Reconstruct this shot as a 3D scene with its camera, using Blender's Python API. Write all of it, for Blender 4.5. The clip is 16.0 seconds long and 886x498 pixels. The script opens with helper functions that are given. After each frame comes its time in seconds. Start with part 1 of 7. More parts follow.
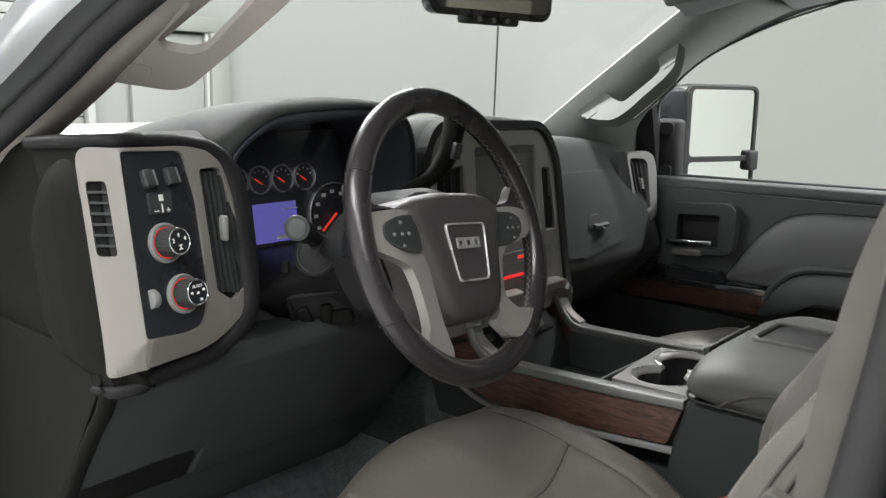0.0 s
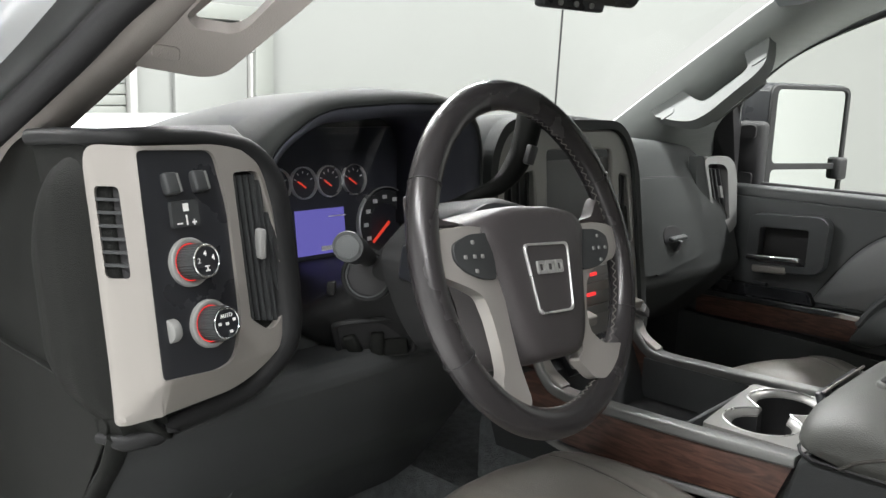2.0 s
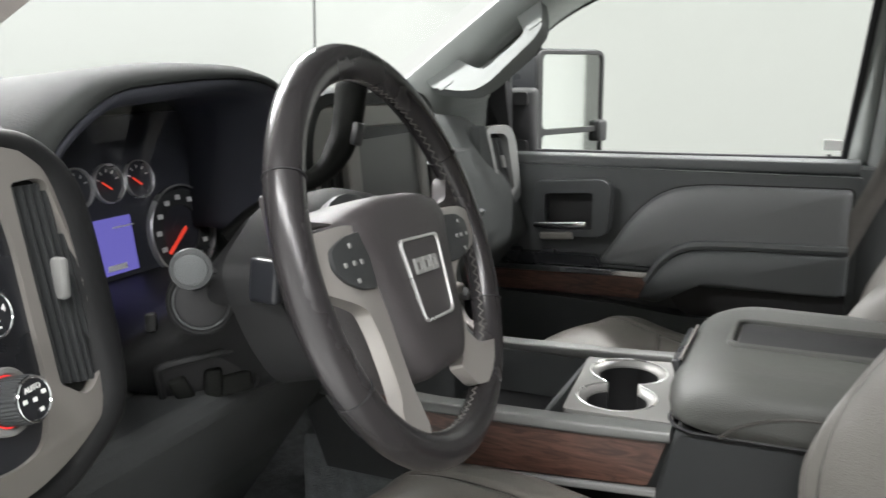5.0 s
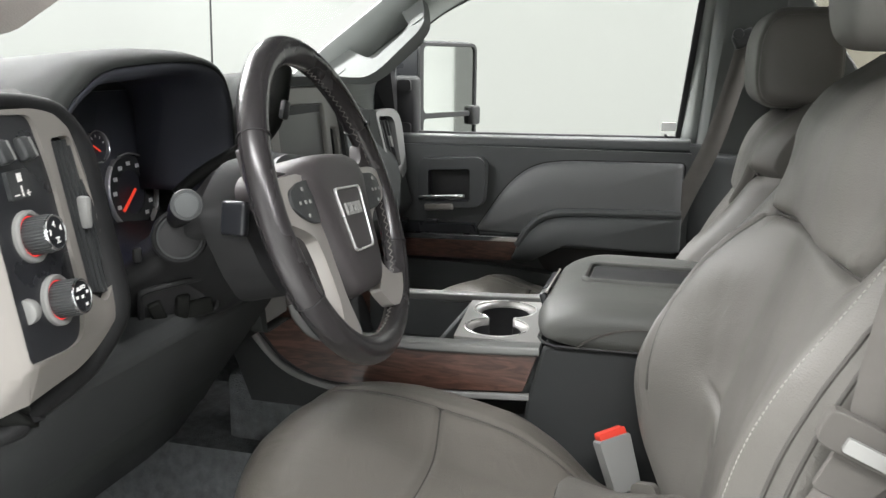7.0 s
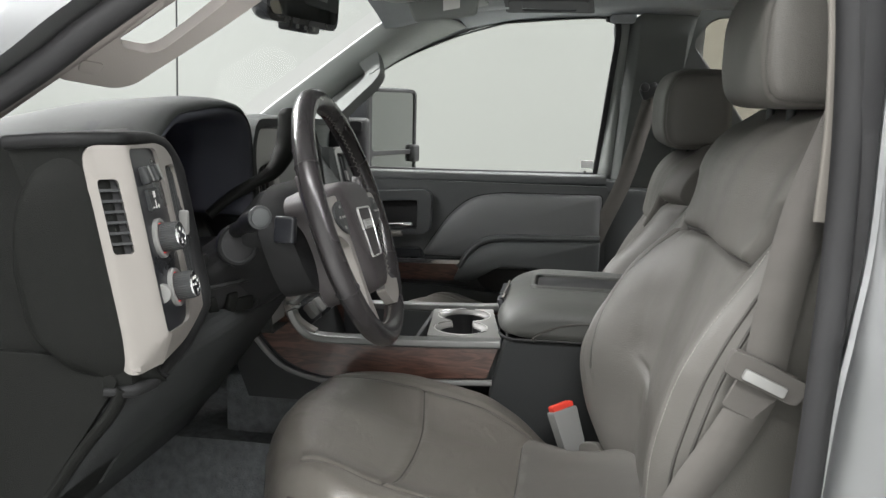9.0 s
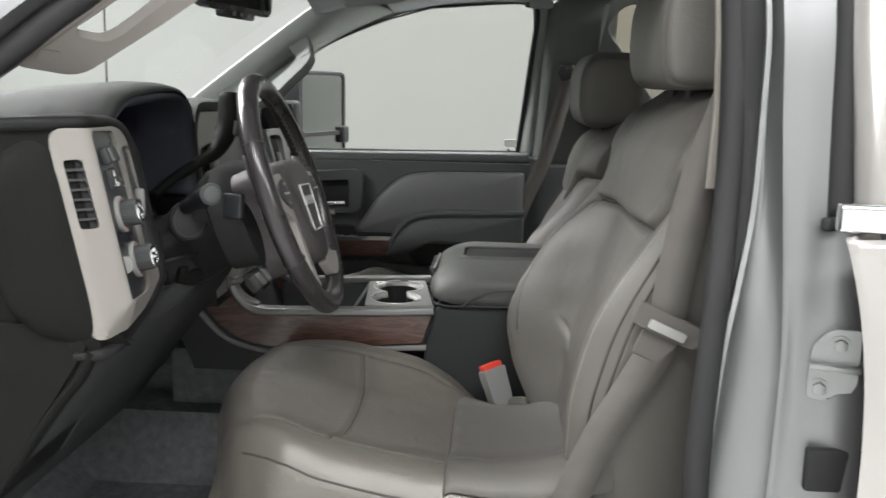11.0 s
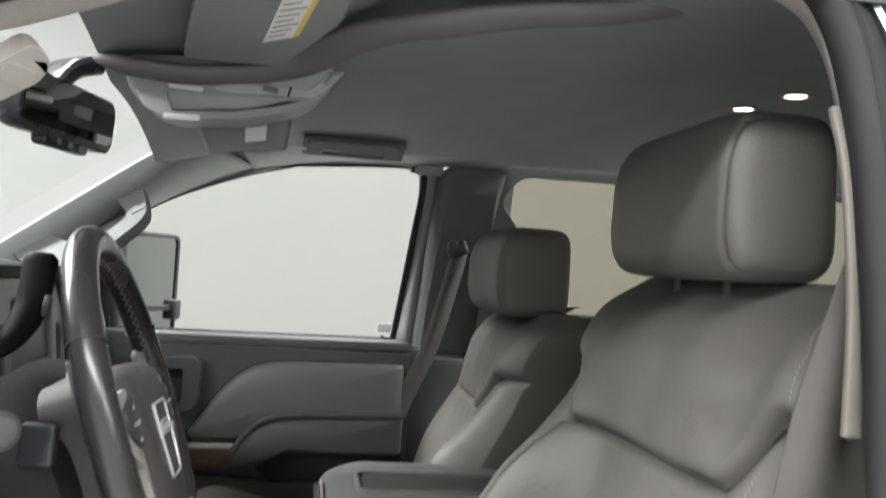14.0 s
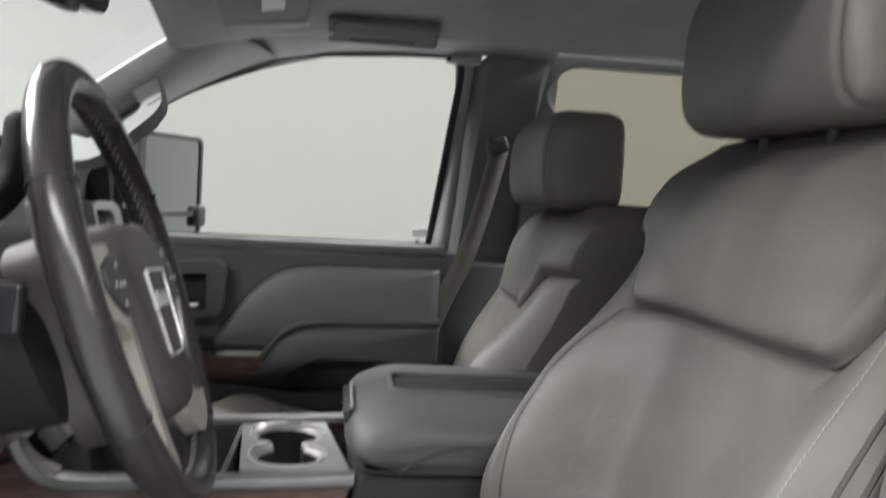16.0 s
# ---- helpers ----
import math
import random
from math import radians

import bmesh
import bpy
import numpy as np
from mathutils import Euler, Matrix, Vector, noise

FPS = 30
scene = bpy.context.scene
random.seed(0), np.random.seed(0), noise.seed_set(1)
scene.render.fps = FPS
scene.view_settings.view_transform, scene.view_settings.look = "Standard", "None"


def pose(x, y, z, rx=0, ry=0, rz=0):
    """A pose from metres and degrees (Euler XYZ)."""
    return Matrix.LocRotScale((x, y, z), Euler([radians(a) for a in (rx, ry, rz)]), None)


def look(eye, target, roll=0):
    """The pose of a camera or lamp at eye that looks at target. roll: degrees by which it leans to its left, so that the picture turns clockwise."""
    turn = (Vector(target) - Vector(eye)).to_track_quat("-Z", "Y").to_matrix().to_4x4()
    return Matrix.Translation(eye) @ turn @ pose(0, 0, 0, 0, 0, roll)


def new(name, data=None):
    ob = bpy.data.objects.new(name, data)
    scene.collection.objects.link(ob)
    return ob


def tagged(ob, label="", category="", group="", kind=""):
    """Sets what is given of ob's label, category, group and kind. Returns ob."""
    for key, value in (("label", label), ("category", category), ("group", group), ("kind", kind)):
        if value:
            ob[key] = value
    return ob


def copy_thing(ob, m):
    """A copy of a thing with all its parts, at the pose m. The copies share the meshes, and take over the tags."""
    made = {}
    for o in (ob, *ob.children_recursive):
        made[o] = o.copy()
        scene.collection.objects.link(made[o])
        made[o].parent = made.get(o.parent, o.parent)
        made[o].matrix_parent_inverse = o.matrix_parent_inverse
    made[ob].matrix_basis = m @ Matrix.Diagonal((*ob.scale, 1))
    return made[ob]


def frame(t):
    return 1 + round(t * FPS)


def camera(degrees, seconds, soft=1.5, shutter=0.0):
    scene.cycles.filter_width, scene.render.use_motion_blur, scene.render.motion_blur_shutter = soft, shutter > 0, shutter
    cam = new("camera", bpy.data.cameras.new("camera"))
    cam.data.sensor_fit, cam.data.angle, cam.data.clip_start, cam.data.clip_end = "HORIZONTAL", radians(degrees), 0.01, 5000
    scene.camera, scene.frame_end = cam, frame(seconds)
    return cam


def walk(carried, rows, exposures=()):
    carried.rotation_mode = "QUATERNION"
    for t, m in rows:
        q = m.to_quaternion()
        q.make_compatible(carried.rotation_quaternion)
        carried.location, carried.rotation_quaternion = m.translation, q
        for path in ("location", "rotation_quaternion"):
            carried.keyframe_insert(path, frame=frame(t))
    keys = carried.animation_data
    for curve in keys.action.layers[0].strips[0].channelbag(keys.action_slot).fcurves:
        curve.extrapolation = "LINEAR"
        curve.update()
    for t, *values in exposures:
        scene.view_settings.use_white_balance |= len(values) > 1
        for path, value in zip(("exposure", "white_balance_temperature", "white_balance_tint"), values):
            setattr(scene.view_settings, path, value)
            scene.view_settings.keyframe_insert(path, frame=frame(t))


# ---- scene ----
cam = camera(54.7, 16.0, soft=1.4, shutter=0.5)
PATH = [
    (0, (-1.232, -0.174, 1.625), (0.268, 1.096, 1.259), 0.9),
    (0.5, (-1.213, -0.132, 1.627), (0.282, 1.144, 1.261), 1.1),
    (1, (-1.185, -0.092, 1.622), (0.292, 1.205, 1.252), 1.4),
    (1.5, (-1.154, -0.058, 1.621), (0.302, 1.261, 1.25), 1.7),
    (2, (-1.125, -0.028, 1.621), (0.316, 1.306, 1.242), 2.0),
    (2.5, (-1.088, -0.002, 1.614), (0.35, 1.336, 1.237), 2.0),
    (3, (-1.059, 0.018, 1.609), (0.381, 1.353, 1.229), 2.0),
    (3.5, (-1.032, 0.042, 1.605), (0.419, 1.366, 1.226), 2.0),
    (4, (-1.024, 0.088, 1.601), (0.514, 1.307, 1.217), 1.6),
    (4.5, (-1.04, 0.138, 1.604), (0.625, 1.173, 1.208), 0.5),
    (5, (-1.069, 0.173, 1.605), (0.717, 0.973, 1.192), -0.3),
    (7.5, (-1.38, 0.13, 1.602), (0.517, 0.611, 1.187), 0.6),
    (8, (-1.457, 0.161, 1.61), (0.462, 0.575, 1.228), 0.8),
    (8.5, (-1.537, 0.195, 1.613), (0.403, 0.532, 1.259), 1.2),
    (11, (-1.712, 0.198, 1.617), (0.248, 0.319, 1.238), 1.1),
    (11.5, (-1.652, 0.261, 1.606), (0.313, 0.134, 1.255), 0.8),
    (12, (-1.586, 0.311, 1.604), (0.368, 0.032, 1.282), 0.5),
    (12.5, (-1.524, 0.348, 1.601), (0.429, 0.05, 1.291), 0.4),
    (13, (-1.446, 0.367, 1.605), (0.512, 0.03, 1.378), 0.9),
    (13.5, (-1.355, 0.367, 1.6), (0.616, 0.05, 1.48), 2.4),
    (14, (-1.278, 0.362, 1.61), (0.698, 0.053, 1.651), 3.8),
    (14.5, (-1.229, 0.367, 1.63), (0.737, 0.042, 1.799), 3.8),
    (15, (-1.19, 0.363, 1.628), (0.775, 0.033, 1.807), 3.0),
    (15.5, (-1.159, 0.354, 1.6), (0.812, 0.023, 1.668), 2.7),
    (16, (-1.139, 0.343, 1.535), (0.843, 0.106, 1.413), 3.5),
]
EXPOSURES = [(0.0, 0.34), (0.5, 0.44), (1.0, 0.54), (1.5, 0.62), (2.5, 0.76), (4.0, 0.86), (7.5, 0.95), (8.2, 0.86), (8.7, 0.66), (10.8, 0.40), (11.0, 0.44), (11.5, 0.62), (12.0, 0.55), (13.0, 0.50), (13.5, 0.56), (14.0, 0.71), (14.5, 0.74), (15.5, 0.68), (16.0, 0.52)]
walk(cam, [(t, look(eye, target, roll)) for t, eye, target, roll in PATH], EXPOSURES)

# ---- world and light ----
world = bpy.data.worlds.new("world")
world.use_nodes = True
scene.world = world
world.node_tree.nodes["Background"].inputs[0].default_value = (0.9, 1.0, 0.95, 1)
world.node_tree.nodes["Background"].inputs[1].default_value = 0.3
scene.view_settings.exposure = 0.0


def ceiling_lamp(x, y, z, sx, sy, power):
    data = bpy.data.lights.new("ceiling_light", "AREA")
    data.shape, data.size, data.size_y, data.energy = "RECTANGLE", sx, sy, power
    data.color = (1.0, 0.995, 0.99)
    ob = new("ceiling_light", data)
    ob.location = (x, y, z)
    return ob


for lx, watts in ((-2.6, 108.0), (0.6, 188.0), (2.7, 118.0)):
    for ly in (-3.0, 0.0, 3.5):
        ceiling_lamp(lx, ly, 3.6, 0.35, 2.4, watts * (1.6 if ly > 2 else 1.0))

# ---- materials ----
def material(name, base, rough=0.5, metal=0.0, var=0.12, scale=12.0, bump=0.05, grain=400.0, coat=0.0, voronoi=False, stretch=(1, 1, 1), wear=0.08, spec=0.5):
    """Two scales of variation: broad tone and roughness, fine relief."""
    m = bpy.data.materials.new(name)
    m.use_nodes = True
    nt = m.node_tree
    bsdf = nt.nodes["Principled BSDF"]
    link = nt.links.new
    co = nt.nodes.new("ShaderNodeTexCoord")
    mp = nt.nodes.new("ShaderNodeMapping")
    mp.inputs["Scale"].default_value = stretch
    link(co.outputs["Object"], mp.inputs["Vector"])
    broad = nt.nodes.new("ShaderNodeTexNoise")
    broad.inputs["Scale"].default_value, broad.inputs["Detail"].default_value = scale, 6.0
    link(mp.outputs[0], broad.inputs["Vector"])
    mix = nt.nodes.new("ShaderNodeMix")
    mix.data_type = "RGBA"
    mix.inputs["A"].default_value = (*[max(0.0, c * (1 - var)) for c in base], 1)
    mix.inputs["B"].default_value = (*[min(1.0, c * (1 + var)) for c in base], 1)
    link(broad.outputs["Fac"], mix.inputs["Factor"])
    link(mix.outputs["Result"], bsdf.inputs["Base Color"])
    rr = nt.nodes.new("ShaderNodeMapRange")
    rr.inputs["To Min"].default_value, rr.inputs["To Max"].default_value = max(0.02, rough - wear), min(1.0, rough + wear)
    link(broad.outputs["Fac"], rr.inputs["Value"])
    link(rr.outputs["Result"], bsdf.inputs["Roughness"])
    bsdf.inputs["Metallic"].default_value = metal
    bsdf.inputs["Specular IOR Level"].default_value = spec
    bsdf.inputs["Coat Weight"].default_value = coat
    bsdf.inputs["Coat Roughness"].default_value = 0.08
    if bump:
        fine = nt.nodes.new("ShaderNodeTexVoronoi" if voronoi else "ShaderNodeTexNoise")
        fine.inputs["Scale"].default_value = grain
        link(mp.outputs[0], fine.inputs["Vector"])
        bp = nt.nodes.new("ShaderNodeBump")
        bp.inputs["Strength"].default_value, bp.inputs["Distance"].default_value = bump, 0.001
        link(fine.outputs["Distance" if voronoi else "Fac"], bp.inputs["Height"])
        link(bp.outputs[0], bsdf.inputs["Normal"])
    return m


def glass(name, tint, gloss=0.006):
    """A thin pane: tinted see-through with a gloss that grows at grazing angles."""
    m = bpy.data.materials.new(name)
    m.use_nodes = True
    nt = m.node_tree
    nt.nodes.remove(nt.nodes["Principled BSDF"])
    out = nt.nodes["Material Output"]
    tr, gl, mx, lw, po, sc = (nt.nodes.new("ShaderNode" + k) for k in ("BsdfTransparent", "BsdfGlossy", "MixShader", "LayerWeight", "Math", "Math"))
    tr.inputs[0].default_value = (*tint, 1)
    gl.inputs["Roughness"].default_value = 0.01
    po.operation, po.inputs[1].default_value = "POWER", 5.0
    sc.operation, sc.inputs[1].default_value, sc.inputs[2].default_value = "MULTIPLY_ADD", 0.10, gloss
    for a, b in ((lw.outputs["Facing"], po.inputs[0]), (po.outputs[0], sc.inputs[0]), (sc.outputs[0], mx.inputs[0]), (tr.outputs[0], mx.inputs[1]), (gl.outputs[0], mx.inputs[2]), (mx.outputs[0], out.inputs[0])):
        nt.links.new(a, b)
    return m


def glow(name, colour, strength):
    m = bpy.data.materials.new(name)
    m.use_nodes = True
    b = m.node_tree.nodes["Principled BSDF"]
    b.inputs["Base Color"].default_value = (0.02, 0.02, 0.02, 1)
    b.inputs["Emission Color"].default_value = (*colour, 1)
    b.inputs["Emission Strength"].default_value = strength
    return m


def wood(name):
    m = material(name, (0.075, 0.032, 0.021), rough=0.34, var=0.3, scale=5, bump=0.0, coat=0.35, stretch=(1, 0.15, 1))
    nt = m.node_tree
    mp = next(n for n in nt.nodes if n.type == "MAPPING")
    wave = nt.nodes.new("ShaderNodeTexNoise")
    wave.inputs["Scale"].default_value, wave.inputs["Detail"].default_value, wave.inputs["Distortion"].default_value = 110.0, 5.0, 1.5
    nt.links.new(mp.outputs[0], wave.inputs["Vector"])
    ramp = nt.nodes.new("ShaderNodeValToRGB")
    ramp.color_ramp.elements[0].position, ramp.color_ramp.elements[0].color = 0.38, (0.045, 0.0225, 0.017, 1)
    ramp.color_ramp.elements[1].position, ramp.color_ramp.elements[1].color = 0.66, (0.112, 0.057, 0.042, 1)
    nt.links.new(wave.outputs["Fac"], ramp.inputs[0])
    nt.links.new(ramp.outputs[0], nt.nodes["Principled BSDF"].inputs["Base Color"])
    return m


M_DASH = material("dash_plastic", (0.038, 0.041, 0.040), rough=0.70, bump=0.35, grain=900, voronoi=True, spec=0.10)
M_DARK = material("dark_plastic", (0.036, 0.038, 0.039), rough=0.42, bump=0.25, grain=900, spec=0.25)
M_BLACK = material("gloss_black_plastic", (0.017, 0.018, 0.021), rough=0.28, bump=0.05)
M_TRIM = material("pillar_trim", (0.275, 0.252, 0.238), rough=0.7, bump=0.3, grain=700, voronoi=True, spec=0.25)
# Darker and browner than the liner: the ridge's shading is in the colour.
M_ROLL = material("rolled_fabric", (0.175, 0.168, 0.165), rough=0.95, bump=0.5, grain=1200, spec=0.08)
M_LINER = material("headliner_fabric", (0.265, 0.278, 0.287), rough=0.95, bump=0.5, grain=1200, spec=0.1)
M_SILVER = material("satin_silver", (0.222, 0.208, 0.194), rough=0.42, metal=0.30, var=0.04, bump=0.04, grain=1500)
M_CUPS = material("pale_satin_silver", (0.265, 0.262, 0.252), rough=0.40, metal=0.35, var=0.04, bump=0.04, grain=1500)
M_RAIL = material("satin_grey_metal", (0.17, 0.172, 0.168), rough=0.38, metal=0.6, var=0.04, bump=0.03, grain=1500)
M_SHROUD = material("shroud_plastic", (0.0135, 0.0138, 0.0142), rough=0.50, bump=0.25, grain=900, spec=0.12)
M_KNEE = material("knee_plastic", (0.037, 0.039, 0.0395), rough=0.65, bump=0.35, grain=900, voronoi=True, spec=0.08)
# Lifted navy base carries the lens sheen seen inside the hood.
M_LINING = material("hood_lining_plastic", (0.050, 0.053, 0.064), rough=0.6, bump=0.2, grain=900, spec=0.15)
# Dash end plastic, darkened in colour to hold back light from the doorway.
M_DIMMED = material("dimmed_dark_plastic", (0.0095, 0.0100, 0.0093), rough=0.55, bump=0.35, grain=900, voronoi=True, spec=0.06)
M_RINGS = material("bright_gauge_ring", (0.62, 0.62, 0.61), rough=0.28, metal=0.7, var=0.03, bump=0.0)
# Lighter than the bezel silver: makes up in colour for the spokes' shade.
M_SPOKE = material("brightened_spoke", (0.36, 0.342, 0.322), rough=0.40, metal=0.45, var=0.04, bump=0.04, grain=1500)
# Blue-lifted base imitates the sheen on the instrument lens.
M_CLUSTER = material("cluster_navy_sheen", (0.030, 0.032, 0.040), rough=0.55, bump=0.05)
M_CHROME = material("chrome", (0.78, 0.79, 0.8), rough=0.1, metal=1.0, var=0.02, bump=0.0, wear=0.03)
M_LEATHER = material("seat_leather", (0.094, 0.0895, 0.0815), rough=0.47, bump=0.28, grain=650, voronoi=True, scale=6, spec=0.38)
# Seat leather with more shine; extra light on the cushion is in the colour.
M_LITLEATHER = material("brightened_seat_leather", (0.116, 0.1075, 0.0955), rough=0.36, bump=0.24, grain=650, voronoi=True, scale=6, spec=0.55)
M_LIDLEATHER = material("console_leather", (0.056, 0.0575, 0.053), rough=0.50, bump=0.35, grain=650, voronoi=True, scale=6, spec=0.35)
M_DOORLEATHER = material("door_leather", (0.100, 0.103, 0.104), rough=0.42, bump=0.35, grain=650, voronoi=True, scale=6)
M_THREAD = material("wheel_thread", (0.13, 0.125, 0.115), rough=0.8, bump=0.2)
# Seam lines, darkened for the shade that falls into their creases.
M_SEAM = material("shaded_seam", (0.045, 0.042, 0.038), rough=0.7, bump=0.2)
M_STRIP = material("cream_trim_strip", (0.17, 0.158, 0.142), rough=0.65, bump=0.3, grain=700, spec=0.2)
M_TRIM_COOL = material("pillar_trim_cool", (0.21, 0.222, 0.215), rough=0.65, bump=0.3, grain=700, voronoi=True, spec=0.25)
M_GRIP = material("dull_grip_plastic", (0.105, 0.108, 0.112), rough=0.9, bump=0.2, grain=900, spec=0.05)
M_BEZEL = material("handle_bezel_plastic", (0.050, 0.053, 0.055), rough=0.32, bump=0.15, grain=900, spec=0.5)
M_DOOR = material("door_plastic", (0.061, 0.065, 0.066), rough=0.45, bump=0.3, grain=900, voronoi=True, spec=0.3)
# Grey base stands in for what the switched-off screen reflects.
M_SCREENOFF = material("screen_reflection_grey", (0.105, 0.109, 0.110), rough=0.30, bump=0.0)
M_OVERHEAD = material("overhead_plastic", (0.34, 0.355, 0.345), rough=0.5, bump=0.2, grain=800, spec=0.35)
M_BUTTONS = material("pale_button_plastic", (0.52, 0.54, 0.53), rough=0.25, bump=0.0, var=0.03, spec=0.6)
M_TONGUE = material("brushed_tongue", (0.33, 0.33, 0.32), rough=0.45, metal=0.4, var=0.05, bump=0.1)
# Pillar trim darkened in colour where lamp or window light hits hard.
M_TRIM_PAX = material("dimmed_trim", (0.115, 0.122, 0.118), rough=0.65, bump=0.3, grain=700, voronoi=True, spec=0.15)
M_GALV = material("galvanised_steel", (0.27, 0.28, 0.28), rough=0.35, metal=0.8, var=0.15, scale=40, bump=0.1)
M_DOORSKIN = material("silver_door_paint", (0.35, 0.338, 0.325), rough=0.3, metal=0.3, var=0.02, bump=0.0, coat=0.8, wear=0.01)
M_STITCH = material("stitching", (0.27, 0.262, 0.245), rough=0.8, bump=0.2)
M_WHEEL = material("wheel_leather", (0.024, 0.0222, 0.0232), rough=0.26, bump=0.07, grain=800, voronoi=True)
M_HUB = material("hub_pad", (0.043, 0.039, 0.040), rough=0.48, bump=0.3, grain=900, voronoi=True, spec=0.3)
M_CARPET = material("carpet", (0.165, 0.175, 0.180), rough=1.0, var=0.5, scale=60, bump=1.0, grain=500, spec=0.05)
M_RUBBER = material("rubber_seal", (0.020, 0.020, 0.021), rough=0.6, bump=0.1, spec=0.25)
M_PAINT = material("silver_paint", (0.222, 0.226, 0.231), rough=0.42, metal=0.85, var=0.03, bump=0.0, coat=0.35, wear=0.01)
M_WOOD = wood("dark_wood_veneer")
M_WEB = material("belt_webbing", (0.105, 0.099, 0.092), rough=0.75, bump=0.6, grain=900, stretch=(1, 1, 4), spec=0.15)
# White studio wall, darkened in colour to keep its brightness below clipping.
M_STUDIO = material("darkened_white_wall", (0.126, 0.1296, 0.1251), rough=0.85, var=0.02, scale=1.2, bump=0.05, grain=60)
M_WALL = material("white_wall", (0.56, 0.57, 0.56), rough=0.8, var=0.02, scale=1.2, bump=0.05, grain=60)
# Frames, slats and housings, darkened in colour along with the studio wall.
M_FRAME = material("painted_frame", (0.112, 0.117, 0.109), rough=0.6, var=0.05)
# Unseen floor; its pale colour is chosen to bounce light into the cab.
M_FLOOR = material("garage_floor", (0.52, 0.52, 0.51), rough=0.5, var=0.15, scale=2, bump=0.1, grain=80)
M_MIRROR = material("mirror_glass", (0.56, 0.575, 0.565), rough=0.03, metal=1.0, var=0.01, bump=0.0, wear=0.01)
M_DIMGLASS = material("dimmed_mirror_glass", (0.22, 0.225, 0.225), rough=0.03, metal=1.0, var=0.01, bump=0.0, wear=0.01)
M_RED = material("red_button", (0.62, 0.05, 0.03), rough=0.45, bump=0.0)
M_GREY = material("grey_plastic", (0.20, 0.20, 0.195), rough=0.55, bump=0.2, grain=900, spec=0.3)
M_WHITE = material("white_print", (0.75, 0.75, 0.73), rough=0.6, bump=0.0, var=0.03)
M_YELLOW = material("yellow_print", (0.70, 0.50, 0.12), rough=0.6, bump=0.0, var=0.03)
M_GLASS = glass("clear_glass", (0.95, 0.97, 0.95))
M_LENS = glass("instrument_lens", (0.93, 0.94, 0.97), 0.09)
M_DOORGLASS = glass("door_glass", (0.88, 0.90, 0.87))
M_PRIVACY = glass("privacy_glass", (0.69, 0.665, 0.605))
M_SCREEN = glow("display_glow", (0.085, 0.075, 0.28), 1.0)
M_REDGLOW = glow("red_backlight", (1.0, 0.03, 0.03), 0.75)
M_NEEDLE = glow("red_needle", (0.9, 0.06, 0.03), 0.5)
M_LAMP = glow("lamp_lens", (1.0, 0.86, 0.66), 6.0)


def creased(m, scale=26.0, depth=0.004, strength=0.12):
    """Add soft creases under the fine grain."""
    nt = m.node_tree
    bp = next(n for n in nt.nodes if n.type == "BUMP")
    co = next(n for n in nt.nodes if n.type == "TEX_COORD")
    no = nt.nodes.new("ShaderNodeTexNoise")
    no.inputs["Scale"].default_value, no.inputs["Detail"].default_value, no.inputs["Distortion"].default_value = scale, 5.0, 1.2
    nt.links.new(co.outputs["Object"], no.inputs["Vector"])
    b2 = nt.nodes.new("ShaderNodeBump")
    b2.inputs["Strength"].default_value, b2.inputs["Distance"].default_value = strength, depth
    nt.links.new(no.outputs["Fac"], b2.inputs["Height"])
    nt.links.new(b2.outputs[0], bp.inputs["Normal"])


creased(M_LEATHER, 15.0, 0.006, 0.22)
creased(M_LITLEATHER, 13.0, 0.008, 0.30)
for m_ in (M_LIDLEATHER, M_DOORLEATHER):
    creased(m_)
creased(M_CARPET, 220.0, 0.006, 0.9)


# ---- mesh tools ----
def part(name, bm, mat, parent=None, label="", smooth=35.0, bevel=0.0, segments=2):
    me = bpy.data.meshes.new(name)
    bm.normal_update()
    bm.to_mesh(me)
    bm.free()
    return link_mesh(name, me, mat, parent, label, smooth, bevel, segments)


def link_mesh(name, me, mat, parent=None, label="", smooth=35.0, bevel=0.0, segments=2):
    me.materials.append(mat)
    if smooth:
        me.shade_smooth()
        me.set_sharp_from_angle(angle=radians(smooth))
    ob = new(name, me)
    ob.parent = parent
    if label:
        tagged(ob, label)
    if bevel:
        b = ob.modifiers.new("bevel", "BEVEL")
        b.width, b.segments, b.limit_method, b.angle_limit = bevel, segments, "ANGLE", radians(40)
        b.harden_normals = False
    return ob


def thing(name, label, category, group="", at=(0, 0, 0)):
    ob = new(name)
    ob.empty_display_size = 0.05
    return tagged(ob, label, category, group)


def grid_mesh(name, rows, closed_u=False, closed_v=False):
    """A mesh from a grid of points: rows along v, each a row along u."""
    nv, nu = len(rows), len(rows[0])
    verts = [tuple(p) for r in rows for p in r]
    faces = []
    for j in range(nv if closed_v else nv - 1):
        for i in range(nu if closed_u else nu - 1):
            a, b = j * nu + i, j * nu + (i + 1) % nu
            c, d = ((j + 1) % nv) * nu + (i + 1) % nu, ((j + 1) % nv) * nu + i
            faces.append((a, b, c, d))
    me = bpy.data.meshes.new(name)
    me.from_pydata(verts, [], faces)
    me.update()
    return me


